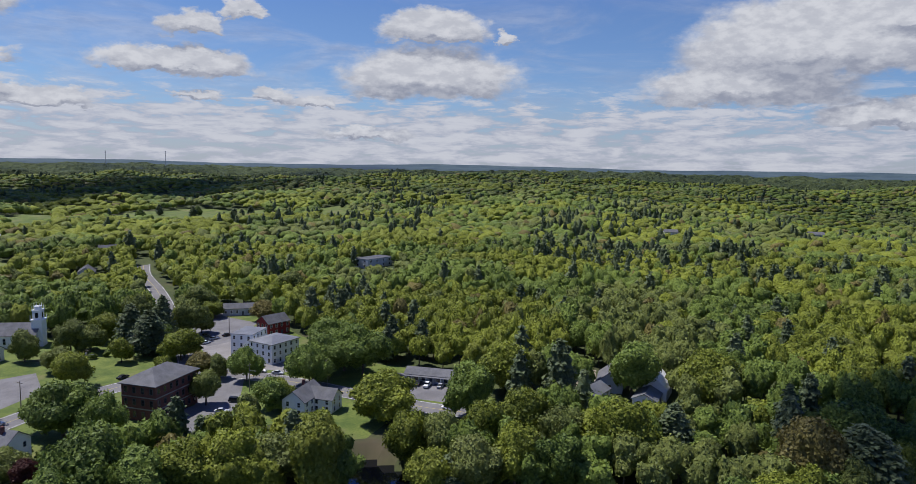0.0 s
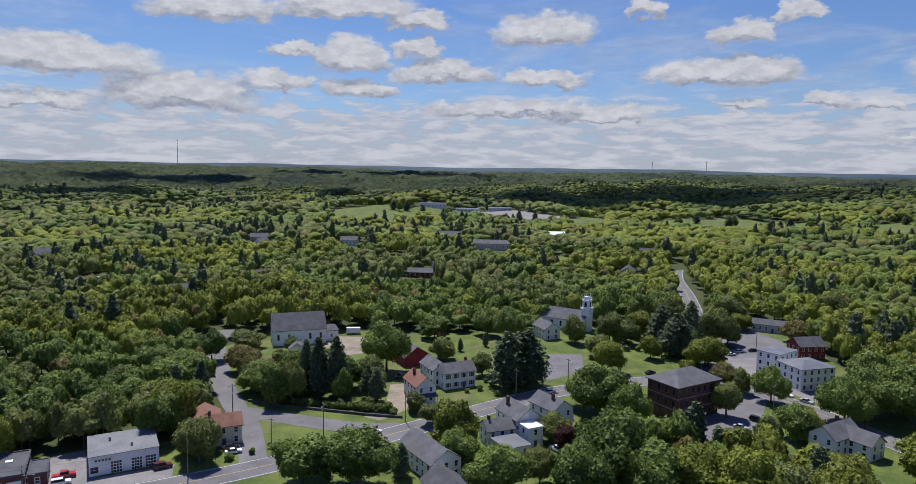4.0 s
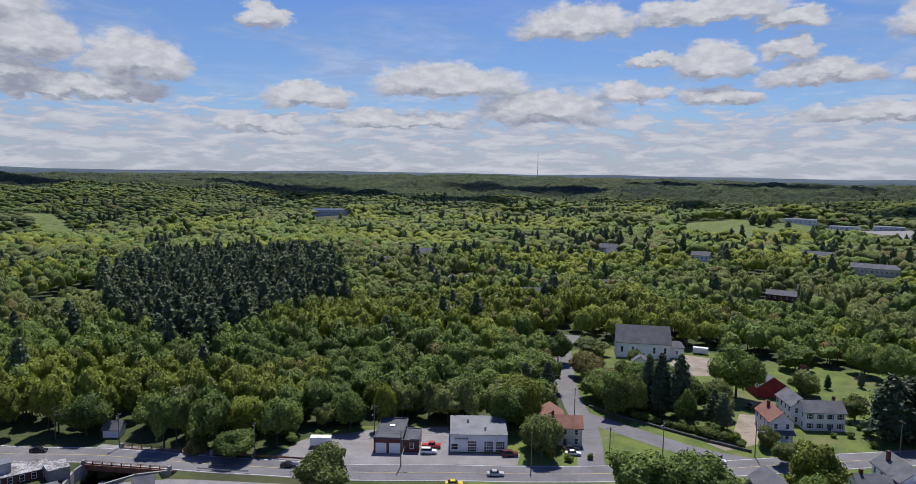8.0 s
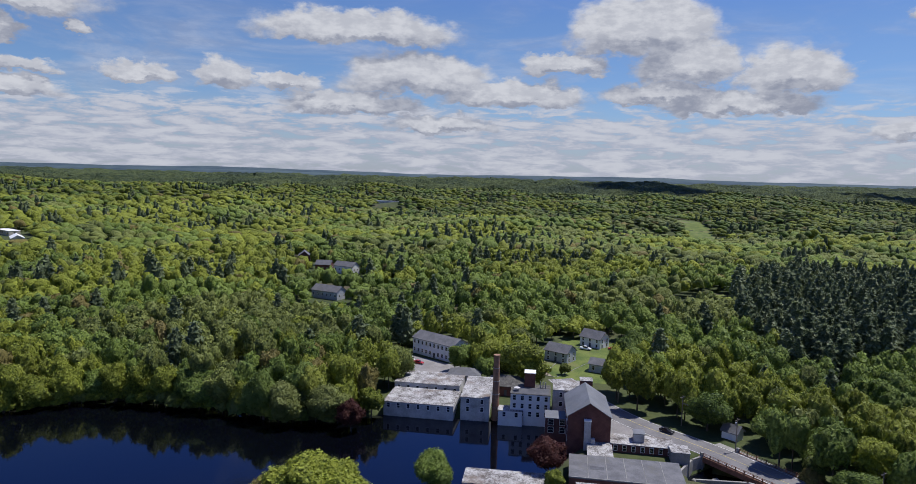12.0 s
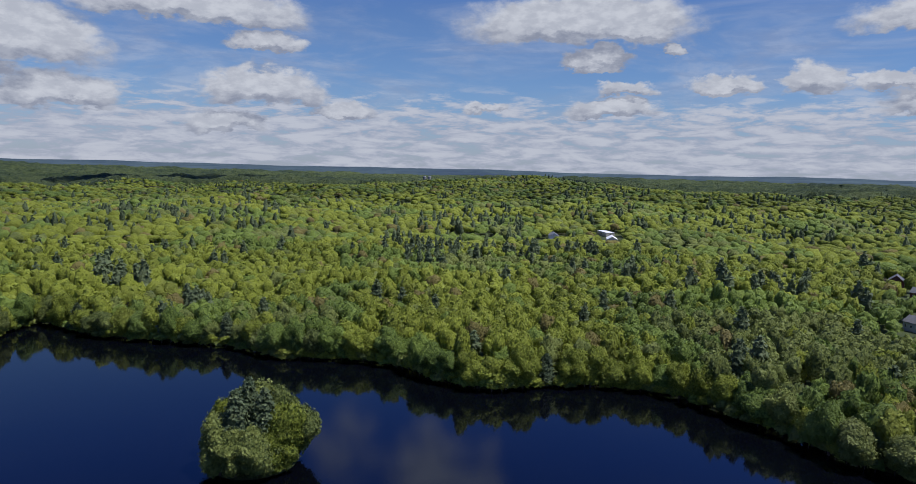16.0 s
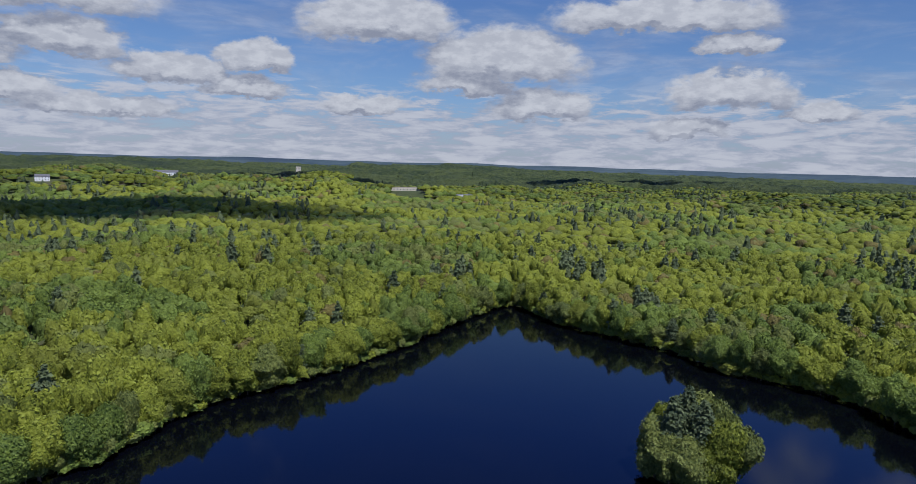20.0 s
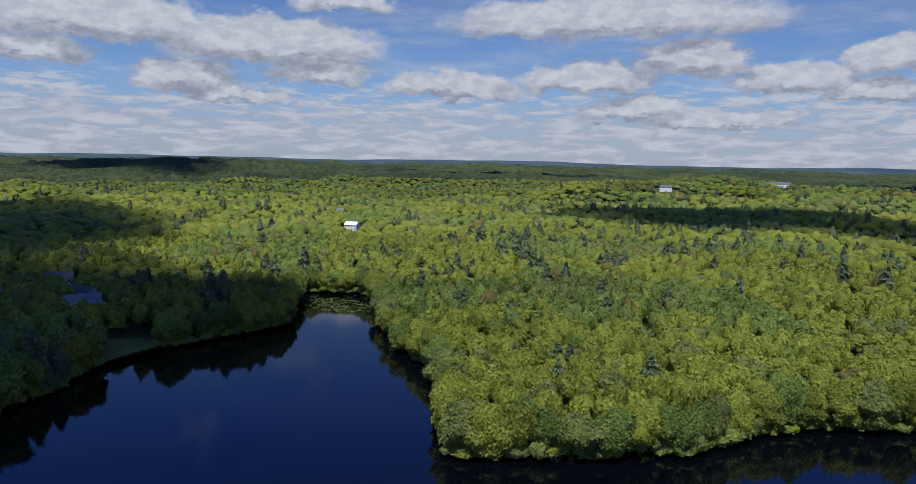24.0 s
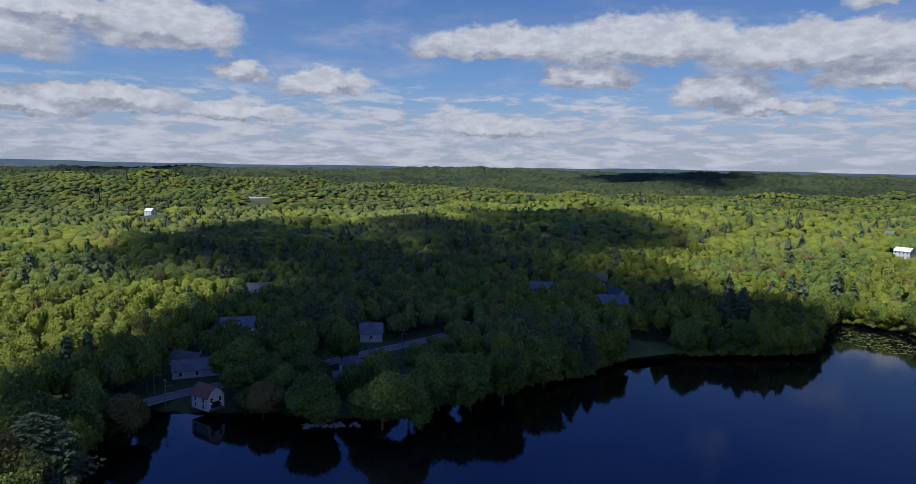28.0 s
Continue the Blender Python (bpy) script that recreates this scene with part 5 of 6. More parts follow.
far_block("long pale low building among woods", -735, -455, 50, 34, 11, 5, CREAM, TRIM, category="building", clear=20, reach=90)
far_block("red-brick house among trees", -535, -88, 80, 12, 9, 6, BRICK, SHINGLE, roof="gable", ridge=9, category="house", clear=14, reach=60, gap=3, win=(1, 1.4))
far_block("white house among trees", -530, -70, 60, 18, 9, 6, WHITE, SHINGLE, roof="gable", ridge=9, category="house", clear=14, reach=60, gap=3, win=(1, 1.4))
far_block("grey house among trees", -425, -67, 60, 20, 9, 5, GREYW, SHINGLE, roof="gable", ridge=8, category="house", clear=14, reach=60, gap=3, win=(1, 1.4))
far_block("brown ranch house in the woods", -103, 477, 5, 18, 9, 4, BRICK, SHINGLE, roof="gable", ridge=6.5, category="house", clear=14, reach=60, gap=3, win=(1, 1.4))
far_block("pale house in the woods", -205, 625, 5, 16, 9, 5, WHITE, SHINGLE, roof="gable", ridge=8, category="house", clear=16, reach=70, gap=3, win=(1, 1.4))
far_block("brown long house in the woods", -70, 640, 5, 34, 12, 6, CREAM, SHINGLE, roof="gable", ridge=9, category="house", clear=20, reach=80, gap=3, win=(1, 1.4))
far_block("white house high among woods", 680, 545, -40, 16, 10, 5, WHITE, SHINGLE, roof="gable", ridge=8, category="house", clear=16, reach=90, gap=3, win=(1, 1.4))
far_block("grey house high among woods", 890, 480, -50, 20, 10, 5, GREYW, SHINGLE, roof="gable", ridge=8, category="house", clear=16, reach=90, gap=3, win=(1, 1.4))

# more roofs that show between the trees
SLATE = material("blue_grey_shingle", ((0.13, 0.136, 0.152), (0.21, 0.216, 0.235), (0.165, 0.168, 0.18)), 0.35, 0.9, 4.0)
PINK = material("faded_pink_siding", ((0.42, 0.30, 0.29), (0.52, 0.39, 0.37)), 0.4, 0.7, 5.0)
HOUSES = (
    ("pink-grey house with pale roof among trees", -297, 626, 20, 17, 10, 5, PINK, SHINGLE, 8.5, 15, 70),
    ("white house with steep gable among trees", -276, 586, 70, 12, 9, 5, WHITE, SHINGLE, 9, 12, 50),
    ("dark barn with pale grey gable roof", -411, 474, 62, 18, 11, 6, GREYW, SHINGLE, 10.5, 13, 55),
    ("low brown-roofed house beside the barn", -409, 424, 40, 20, 11, 4, CREAM, SHINGLE, 7.5, 12, 50),
    ("small house with grey roof beside the sandy clearing", 183, 170, 40, 13, 9, 4, GREYW, SHINGLE, 7.5, 8, 22),
    ("small white house among trees by the clearing", 191, 155, 30, 12, 8, 4.5, WHITE, TRIM, 8, 8, 24),
    ("low grey flat-roofed shed among trees", -305, 398, 38, 26, 10, 4, GREYW, METAL_R, None, 13, 55),
    ("grey-roofed bungalow among trees", -226, 373, 30, 16, 10, 4, GREYW, SHINGLE, 7.5, 11, 50),
    ("white cottage among trees", -209, 436, 40, 12, 8, 4, WHITE, SHINGLE, 7, 10, 40),
    ("long brick house with rooflights", -119, 693, 8, 34, 12, 7, PINK, SHINGLE, 11, 18, 80),
    ("white-roofed house among trees", -12, 770, 5, 20, 11, 5, WHITE, TRIM, 8, 15, 60),
    ("cream house with grey gable", -92, 497, 20, 12, 9, 5, CREAM, SHINGLE, 9, 11, 45),
    ("dark-roofed house beside the north street", 46, 514, 80, 18, 10, 5, GREYW, SHINGLE_D, 8.5, 13, 55),
    ("white house at the head of the street", 72, 622, 10, 15, 9, 5, WHITE, SHINGLE, 8.5, 12, 50),
    ("white house with dark blue roof behind the lake road", 322, 54, -80, 15, 9, 5, WHITE, SLATE, 9, 10, 34),
    ("small white garage beside the house", 298, 62, -78, 8, 6, 3, WHITE, SLATE, 5.5, 8, 24),
    ("pale yellow cottage with blue roof", 309, -7, -92, 10, 8, 4.2, CREAM, SLATE, 8, 9, 30),
    ("long low house with blue-grey roof by the road", 264, 60, -75, 17, 9, 3, GREYW, SLATE, 6, 10, 20),
    ("low white boathouse with blue door side", 246, 3, -90, 12, 7, 3, WHITE, SLATE, 5, 8, 14),
    ("house with broad grey roof above the shore lawn", 366, -145, -110, 17, 12, 4, WHITE, SLATE, 8.5, 11, 40),
    ("dark grey house in the shade of the woods", 441, -162, -110, 15, 10, 5, GREYW, SHINGLE_D, 9, 11, 45),
    ("grey house among dark trees", 410, -115, -105, 14, 9, 5, GREYW, SLATE, 9, 10, 40),
    ("white house among dark trees", 421, 60, -82, 18, 10, 5, WHITE, SHINGLE, 8, 10, 40),
    ("red-brown house behind the cove", 457, -307, -124, 12, 8, 5, BRICK, SHINGLE, 8, 11, 45),
    ("pale house and porch behind the cove", 515, -400, -128, 18, 9, 4, CREAM, SHINGLE, 7, 13, 55),
    ("white house on the far southern hill", 558, -1358, 20, 24, 12, 7, WHITE, SHINGLE, 11, 22, 130),
    ("long white trailer by the south-west shore", -257, -73, 106, 15, 4, 3.4, WHITE, TRIM, None, 8, 20),
    ("pale house among western woods", -675, -410, 35, 24, 11, 5, CREAM, TRIM, 8, 15, 70),
    ("brown house among western woods", -583, -113, 10, 14, 10, 6, BRICK, SHINGLE, 10, 12, 50),
)
for label, x, y, turn, L, W, h, wall, top, ridge, clear, reach in HOUSES:
    far_block(label, x, y, turn, L, W, h, wall, top, name="house", roof="gable" if ridge else "flat", ridge=ridge, category="house", clear=clear, reach=0.65 * reach, gap=4.5, win=(1.1, 1.5), storeys=2 if h >= 5 else 1)

for x, y, h in ((-2060, 3380, 150), (740, 3900, 95), (460, 3950, 80)):
    mast = new("radio_mast")
    z = float(ground_z(x, y))
    part("lattice", tapered(bmesh.new(), 2.2, 0.9, z - 5, z + h, 3, x, y), STEEL, mast)
    for k in range(3):
        part("antenna", tapered(bmesh.new(), 2.4, 2.4, z + h * (0.75 + 0.1 * k), z + h * (0.75 + 0.1 * k) + 3, 6, x, y), STEEL, mast)
    tagged(mast, "thin steel radio mast on a far hill", "mast")
for x, y in ((-1905, -2010), (-1890, -2022)):
    silo = new("farm_silo")
    z = float(ground_z(x, y))
    part("drum", tapered(bmesh.new(), 7, 7, z - 3, z + 30, 18, x, y), CONCRETE, silo)
    part("dome", tapered(bmesh.new(), 7, 2, z + 30, z + 35, 18, x, y), METAL_R, silo)
    tagged(silo, "pale concrete farm silo with metal dome", "silo")

# ---- trees ----
rng = np.random.default_rng(7)


def icosphere(sub):
    bm = bmesh.new()
    bmesh.ops.create_icosphere(bm, subdivisions=sub, radius=1.0)
    v = np.array([p.co[:] for p in bm.verts])
    f = np.array([[p.index for p in q.verts] for q in bm.faces])
    bm.free()
    return v, f


ICO1, ICO2, ICO3 = icosphere(1), icosphere(2), icosphere(3)


def leaf_triangles(points, normals, size):
    """One ragged leaf clump, a triangle, at each point, tilted about the normal."""
    n = len(points)
    nn = normals + rng.normal(0, 0.38, (n, 3))
    nn /= np.linalg.norm(nn, axis=1)[:, None]
    a = np.cross(nn, rng.normal(0, 1, (n, 3)))
    a /= np.linalg.norm(a, axis=1)[:, None]
    b = np.cross(nn, a)
    s = size * rng.uniform(0.6, 1.4, (n, 1))
    v = np.stack([points + a * s, points - a * s * 0.6 + b * s * 0.9, points - a * s * 0.5 - b * s * 0.9], 1)
    return v.reshape(-1, 3), np.arange(n * 3).reshape(-1, 3)


def join(chunks):
    vs, fs, base = [], [], 0
    for v, f in chunks:
        vs.append(v), fs.append(f + base)
        base += len(v)
    return np.concatenate(vs), np.concatenate(fs)


def heaped(ball, big, small, cut, clumps=0, leaf=0.03, rough=0.03):
    """A crown of unit height and about unit width on z = 0: a dome heaped up of large and small rounds of leaves, and the number of loose clumps on it."""
    v, f = ball

    def ways(n, lift):
        d = rng.normal(0, 1, (n, 3))
        d[:, 2] += lift
        return d / np.linalg.norm(d, axis=1)[:, None]

    r = np.full(len(v), 0.64)
    for n, lift, height, wide in ((big, 0.5, 0.40, 0.38), (small, 0.4, 0.15, 0.17)):
        if n:
            gap = np.arccos(np.clip(v @ ways(n, lift).T, -1, 1)) / (wide * rng.uniform(0.75, 1.25, n))
            r = r + height * np.sqrt(np.clip(1 - (gap / 1.25) ** 2, 0, 1)).max(1) * rng.uniform(0.9, 1.1)
    r = r * (1 + rng.uniform(-rough, rough, len(v)))
    f = f[v[f].mean(1)[:, 2] > cut]
    v = v * r[:, None]
    v[:, 2] = np.sign(v[:, 2]) * np.abs(v[:, 2]) ** 1.08
    v = v * np.array([0.53, 0.53, 0.47]) + np.array([0, 0, 0.50])
    if clumps:
        v = (v - (0, 0, 0.5)) * 0.94 + (0, 0, 0.5)
    chunks = [(v, f)]
    if clumps:
        k = rng.integers(0, len(f), clumps)
        w = rng.dirichlet((1, 1, 1), clumps)[:, :, None]
        pts = (v[f[k]] * w).sum(1)
        nor = np.cross(v[f[k, 1]] - v[f[k, 0]], v[f[k, 2]] - v[f[k, 0]])
        nor /= np.linalg.norm(nor, axis=1)[:, None] + 1e-9
        chunks.append(leaf_triangles(pts + nor * rng.uniform(0.0, 0.26, (clumps, 1)) ** 2, nor, leaf))
    v, f = join(chunks)
    used = np.unique(f)
    back = np.zeros(len(v), int)
    back[used] = np.arange(len(used))
    return v[used], back[f], clumps


def spire(ball, clumps=0, leaf=0.05, tiers=6, rough=0.10):
    """A conifer of unit height: tiers of boughs round a tapering crown, rough at the outside."""
    v, f = ball
    z = (v[:, 2] + 1) / 2
    a = np.arctan2(v[:, 1], v[:, 0])
    turn = rng.uniform(0, 6.283)
    reach = 0.31 * (np.clip(1 - z, 0, 1) ** 0.54) * np.clip(z / 0.18, 0, 1) ** 0.7
    reach = reach * (1 + 0.20 * np.sin(z * 6.283 * tiers + 2 * np.sin(2 * a + turn)) + 0.16 * np.sin(5 * a + z * 17 + turn)) * (1 + rng.uniform(-rough, rough, len(v)))
    core = reach * (0.74 if clumps else 1.0)
    v = np.stack([np.cos(a) * core, np.sin(a) * core, 0.06 + 0.94 * z - 0.10 * core], 1)
    chunks = [(v, f)]
    if clumps:
        k = rng.integers(0, len(f), clumps)
        pts = v[f[k]].mean(1) + rng.normal(0, 0.012, (clumps, 3))
        pts[:, :2] *= rng.uniform(0.95, 1.55, (clumps, 1))
        nor = np.stack([pts[:, 0], pts[:, 1], np.full(clumps, 0.30)], 1)
        nor /= np.linalg.norm(nor, axis=1)[:, None]
        chunks.append(leaf_triangles(pts, nor, leaf))
    return (*join(chunks), clumps)


def stem(kit, thick=0.022, top=0.5):
    """Adds a slender three-sided trunk; its faces come last."""
    v, f, leaves = kit
    a = np.arange(3) * 2.094
    ring = np.stack([np.cos(a), np.sin(a)], 1)
    tv = np.concatenate([np.c_[ring * thick * 1.4, np.full(3, -0.03)], np.c_[ring * thick * 0.6, np.full(3, top)]])
    tf = np.array([[i, (i + 1) % 3, 3 + (i + 1) % 3] for i in range(3)] + [[i, 3 + (i + 1) % 3, 3 + i] for i in range(3)])
    return np.concatenate([v, tv]), np.concatenate([f, tf + len(v)]), leaves, 6


NEAREST = [stem(heaped(ICO3, 8, 26, -0.50, 400, 0.044, 0.07)) for _ in range(9)]
NEAR = [stem(heaped(ICO2, 8, 0, -0.45, 190, 0.058, 0.09)) for _ in range(9)]
MID = [(*heaped(ICO2, 7, 0, -0.38, 40, 0.085, 0.11), 0) for _ in range(9)]
FAR = [(*heaped(ICO2, 6, 0, -0.25, rough=0.13), 0) for _ in range(9)]
FARTHEST = [(*heaped(ICO1, 0, 0, -0.60, rough=0.22), 0) for _ in range(6)]
PINE_NEAR = [stem(spire(ICO2, 430, 0.042)) for _ in range(4)]
PINE_MID = [(*spire(ICO2, 130, 0.062, 4, 0.2), 0) for _ in range(4)]
PINE_FAR = [(*spire(ICO2, 16, 0.09, 3, 0.25), 0) for _ in range(4)]

# trees that stand by themselves: x, y, height, width of the crown
MAPLES = [(-67.7, 251.9, 20.8, 15.0), (11.8, 218.3, 17.5, 15.4), (20.6, 208.3, 15.2, 11.2), (14.2, 171.0, 19.0, 17.1), (23.7, 161.6, 15.8, 15.0), (6.2, 158.0, 15.5, 13.1), (72.1, 244.3, 12.6, 10.2), (70.7, 210.7, 10.7, 11.8), (-63.3, 155.5, 13.1, 15.4), (-49.2, 156.0, 15.9, 15.8), (-93.4, 207.9, 14.4, 10.0), (-26.5, 172.8, 10.5, 9.6), (-15.1, 160.2, 11.7, 13.4), (106.0, 247.5, 19.9, 21.0), (111.5, 228.9, 20.6, 20.0), (90.9, 227.9, 14.4, 12.9), (-113.6, 268.8, 7.2, 5.1), (-72.9, 214.1, 11.7, 6.0), (-152.2, 142.2, 12.2, 8.4)]
MORE_MAPLES = [(236, 40, 12, 11), (243, 30, 13, 12), (232, 25, 12, 11), (226, 14, 11, 11), (239, 14, 13, 12), (250, 19, 12, 11), (230, 2, 12, 11), (238, -8, 13, 12), (248, -10, 12, 11), (254, -24, 13, 12), (243, -28, 12, 12), (264, -34, 13, 12), (272, -42, 13, 11), (225, 36, 9, 8), (-98, 214, 13, 10), (-88, 226, 14, 10), (-84, 232, 13, 9), (-75, 228, 12, 10), (-100, 236, 11, 9), (-140, 250, 13, 10), (109.3, 117.9, 16.3, 12.0), (63.4, 149.8, 14.9, 12.1), (-105.7, 218.0, 10.9, 13.0), (-17.8, 331.0, 8.8, 11.6), (-59.1, 305.2, 10.9, 13.7), (-3.6, 351.5, 7.8, 12.3), (-27.7, 345.6, 8.6, 12.1), (-132.4, 216.6, 13.7, 18.1), (-114.2, 172.9, 14.3, 11.2), (-161.0, 106.4, 8.4, 10.4), (-269.6, 10.7, 11.8, 10.8), (-171.0, 0.8, 10.6, 9.7), (251.4, 42.2, 16.8, 22.2), (260.3, 24.4, 22.5, 20.4), (270.1, 5.6, 18.1, 12.9), (213.1, 12.7, 16.6, 18.0), (207.3, -8.2, 18.2, 22.1), (206.4, -16.4, 19.2, 14.7), (221.2, -38.4, 21.3, 21.7), (243.6, -70.3, 21.4, 24.3), (222.3, -27.6, 20.3, 17.7), (225.8, -50.6, 25.0, 16.2), (199.7, 78.6, 17.0, 15.2), (185.4, 86.0, 21.9, 18.1), (181.3, 158.5, 24.1, 27.3), (99, 232, 17, 15), (108, 238, 18, 16), (89.7, 227.7, 15.1, 12.9), (119.3, 170.1, 18.9, 14.7)]
OAKS = [(88.7, 153.7, 16.4, 11.4), (106.3, 143.0, 16.4, 11.5), (123.5, 146.3, 16.6, 14.0), (83.8, 133.7, 14.7, 11.8), (102.6, 125.5, 16.6, 12.1), (86.7, 355.8, 9.1, 12.8), (35.5, 328.8, 13.1, 11.6), (36.9, 291.6, 10.4, 7.8), (46.7, 258.5, 9.3, 7.0), (-29.4, 182.0, 14.3, 12.5), (57.4, 283.7, 12.9, 14.5), (-114.8, 180.3, 15.9, 13.3), (17.9, 268.5, 12.1, 11.7), (32.5, 161.9, 15.8, 13.6), (43.5, 159.3, 15.6, 13.6), (67.7, 166.4, 14.6, 13.0), (100.8, 189.4, 13.8, 15.2), (-114.4, 180.4, 14.8, 9.9), (-143.8, 149.2, 14.1, 6.5), (-253.7, 34.1, 16.4, 19.0), (-166.3, 31.4, 5.5, 4.7), (-162.0, -32.0, 12.9, 16.7), (-163.2, -23.3, 10.7, 13.7), (195.4, 136.6, 24.0, 31.2), (135.1, 121.1, 17.8, 16.4), (144.0, 180.8, 25.9, 22.2), (96.5, 183.9, 15.1, 16.6), (59.8, 148.5, 20.4, 13.2), (136.6, 128.9, 15.1, 15.2)]
ASHES = [(-92, 219, 12, 9), (-70, 236, 11, 9), (-108, 244, 9, 7), (-96, 246, 10, 8), (-47, 211, 7, 6), (-66, 228, 9, 8), (94.9, 145.7, 16.1, 11.2), (126.7, 134.9, 15.1, 11.9), (92.2, 128.4, 16.3, 11.9), (21.2, 315.1, 14.9, 11.1), (26.8, 320.0, 8.6, 8.4), (14.8, 290.2, 10.1, 9.2), (69.0, 319.6, 18.7, 14.3), (49.8, 336.0, 20.8, 11.9), (-135.3, 271.6, 8.5, 13.3), (-30.2, 254.1, 9.2, 6.8), (140.3, 385.3, 16.9, 14.3), (82.5, 285.3, 8.9, 7.8), (5.1, 311.8, 13.3, 9.7), (64.5, 252.2, 9.5, 6.8), (-99.1, 168.2, 10.1, 10.5), (-89.2, 210.2, 15.5, 8.0), (-104.2, 218.1, 9.9, 9.6), (-4.6, 166.2, 10.6, 7.7), (-0.9, 195.6, 8.8, 8.8), (53.2, 226.0, 12.3, 8.2), (82.3, 365.4, 16.1, 19.2), (53.6, 159.7, 13.4, 13.9), (-39.0, 200.7, 7.4, 7.3), (-49.3, 272.7, 9.8, 9.6), (-127.2, 109.3, 11.7, 12.3), (-94.8, 161.5, 12.9, 9.3), (-252.0, -14.1, 15.1, 11.0)]
SPRUCES = [(-87.3, 218.9, 19.8, 6.2), (-81.9, 216.4, 22.7, 7.3), (-76.8, 219.4, 22.3, 8.6), (-66.0, 221.1, 11.7, 4.9), (-62.0, 217.9, 11.9, 5.2), (-19.1, 240.7, 21, 13), (-12.5, 244.5, 21, 14), (-16, 248, 19, 12), (-40.0, 163.9, 9.2, 4.7), (-34.1, 296.7, 6.6, 2.6), (-43.9, 286.4, 5.7, 2.5), (174.6, 78.6, 19.3, 15.4)]
PINES = [(48.2, 297.2, 19.0, 13.0), (56.5, 313.2, 25.0, 9.8), (43.5, 312.3, 19.4, 10.9), (150.4, 116.0, 16.5, 10.2), (176.5, 76.3, 19.3, 20.6), (87.4, 131.4, 13.3, 10.2)]
BUDDING = [(-104, 226, 10, 9), (-112, 230, 10, 8), (107.8, 332.8, 11.2, 12.2), (58.2, 259.2, 9.3, 9.4), (-121.3, 238.5, 10.8, 11.7), (-172.5, 102.0, 6.8, 5.4), (-161.0, -39.2, 7.6, 12.3), (220.1, 29.8, 12.6, 11.8), (209.4, 67.5, 14.4, 13.6), (165.1, 83.4, 23.7, 28.1)]
COPPERS = [(2.5, 187.3, 8.6, 6.8), (-54.1, 295.3, 5.8, 3.6), (-210.6, -26.0, 10.1, 7.6), (-177.0, 31.7, 9.6, 9.8)]
ISLE = [(-92, -168, 20, 14), (-86, -164, 19, 10), (-97, -171, 18.5, 13), (-93, -161, 18.5, 12), (-101, -166, 17, 9)]
ISLE_LEAF = [(-84.2, -168.2, 14, 11), (-97.8, -158.6, 15, 11), (-102.6, -161.0, 14, 11), (-89.0, -157.8, 12, 10), (-90.6, -174.6, 15, 11), (-101.8, -169.8, 15, 10), (-84.2, -161.0, 12, 9), (-93.8, -157.0, 10, 9), (-81.8, -165.0, 9, 8)]


def trunk_mesh(limbs):
    """A tapered trunk of unit height with rising limbs."""
    bm = bmesh.new()

    def limb(p, q, r0, r1, n=6):
        p, q = Vector(p), Vector(q)
        side = (q - p).orthogonal().normalized()
        other = (q - p).normalized().cross(side)
        a = [bm.verts.new(p + (side * math.cos(k * 6.283 / n) + other * math.sin(k * 6.283 / n)) * r0) for k in range(n)]
        b = [bm.verts.new(q + (side * math.cos(k * 6.283 / n) + other * math.sin(k * 6.283 / n)) * r1) for k in range(n)]
        for k in range(n):
            bm.faces.new((a[k], a[(k + 1) % n], b[(k + 1) % n], b[k]))
        bm.faces.new(b)

    limb((0, 0, -0.04), (0, 0, 0.08), 0.034, 0.024)
    limb((0, 0, 0.08), (0.01, 0.005, 0.62 if limbs else 0.96), 0.024, 0.012 if limbs else 0.004)
    for k in range(limbs):
        a = k * 6.283 / limbs + 0.4
        z = 0.24 + 0.06 * k
        limb((0, 0, z), (0.26 * math.cos(a), 0.26 * math.sin(a), z + 0.26), 0.013, 0.005, 5)
    me = bpy.data.meshes.new("trunk")
    bm.to_mesh(me), bm.free()
    me.materials.append(BARK)
    return me


def crown_mesh(kit, mat):
    v, f, leaves = kit
    slot = np.zeros(len(f), int)
    slot[-leaves:] = 1
    ob = link_mesh("crown", v, f, [LEAF[mat], SPRAY[mat]], slot, smooth_shade=True)
    me = ob.data
    bpy.data.objects.remove(ob)
    return me


KINDS = {
    "maple_tree": (MAPLE, "full round spring-green maple tree"), "oak_tree": (OAK, "broad yellow-green oak tree"), "ash_tree": (ASH, "pale olive-green ash tree"),
    "copper_beech": (COPPER, "small dark copper-red leaved tree"), "budding_oak": (BUD, "oak with bronze-yellow young leaves"), "spruce_tree": (PINE, "tall dark green spruce"),
    "white_pine": (PINE, "tall blue-green pine"),
}
CROWNS = {k: [crown_mesh(spire(ICO3, 2600, 0.024, 7, 0.2) if n == PINE else heaped(ICO3, 13, 40, -0.75, 4600, 0.024, 0.06), n) for _ in range(3)] for k, (n, _) in KINDS.items()}
TRUNKS = {True: trunk_mesh(5), False: trunk_mesh(0)}
lone = []


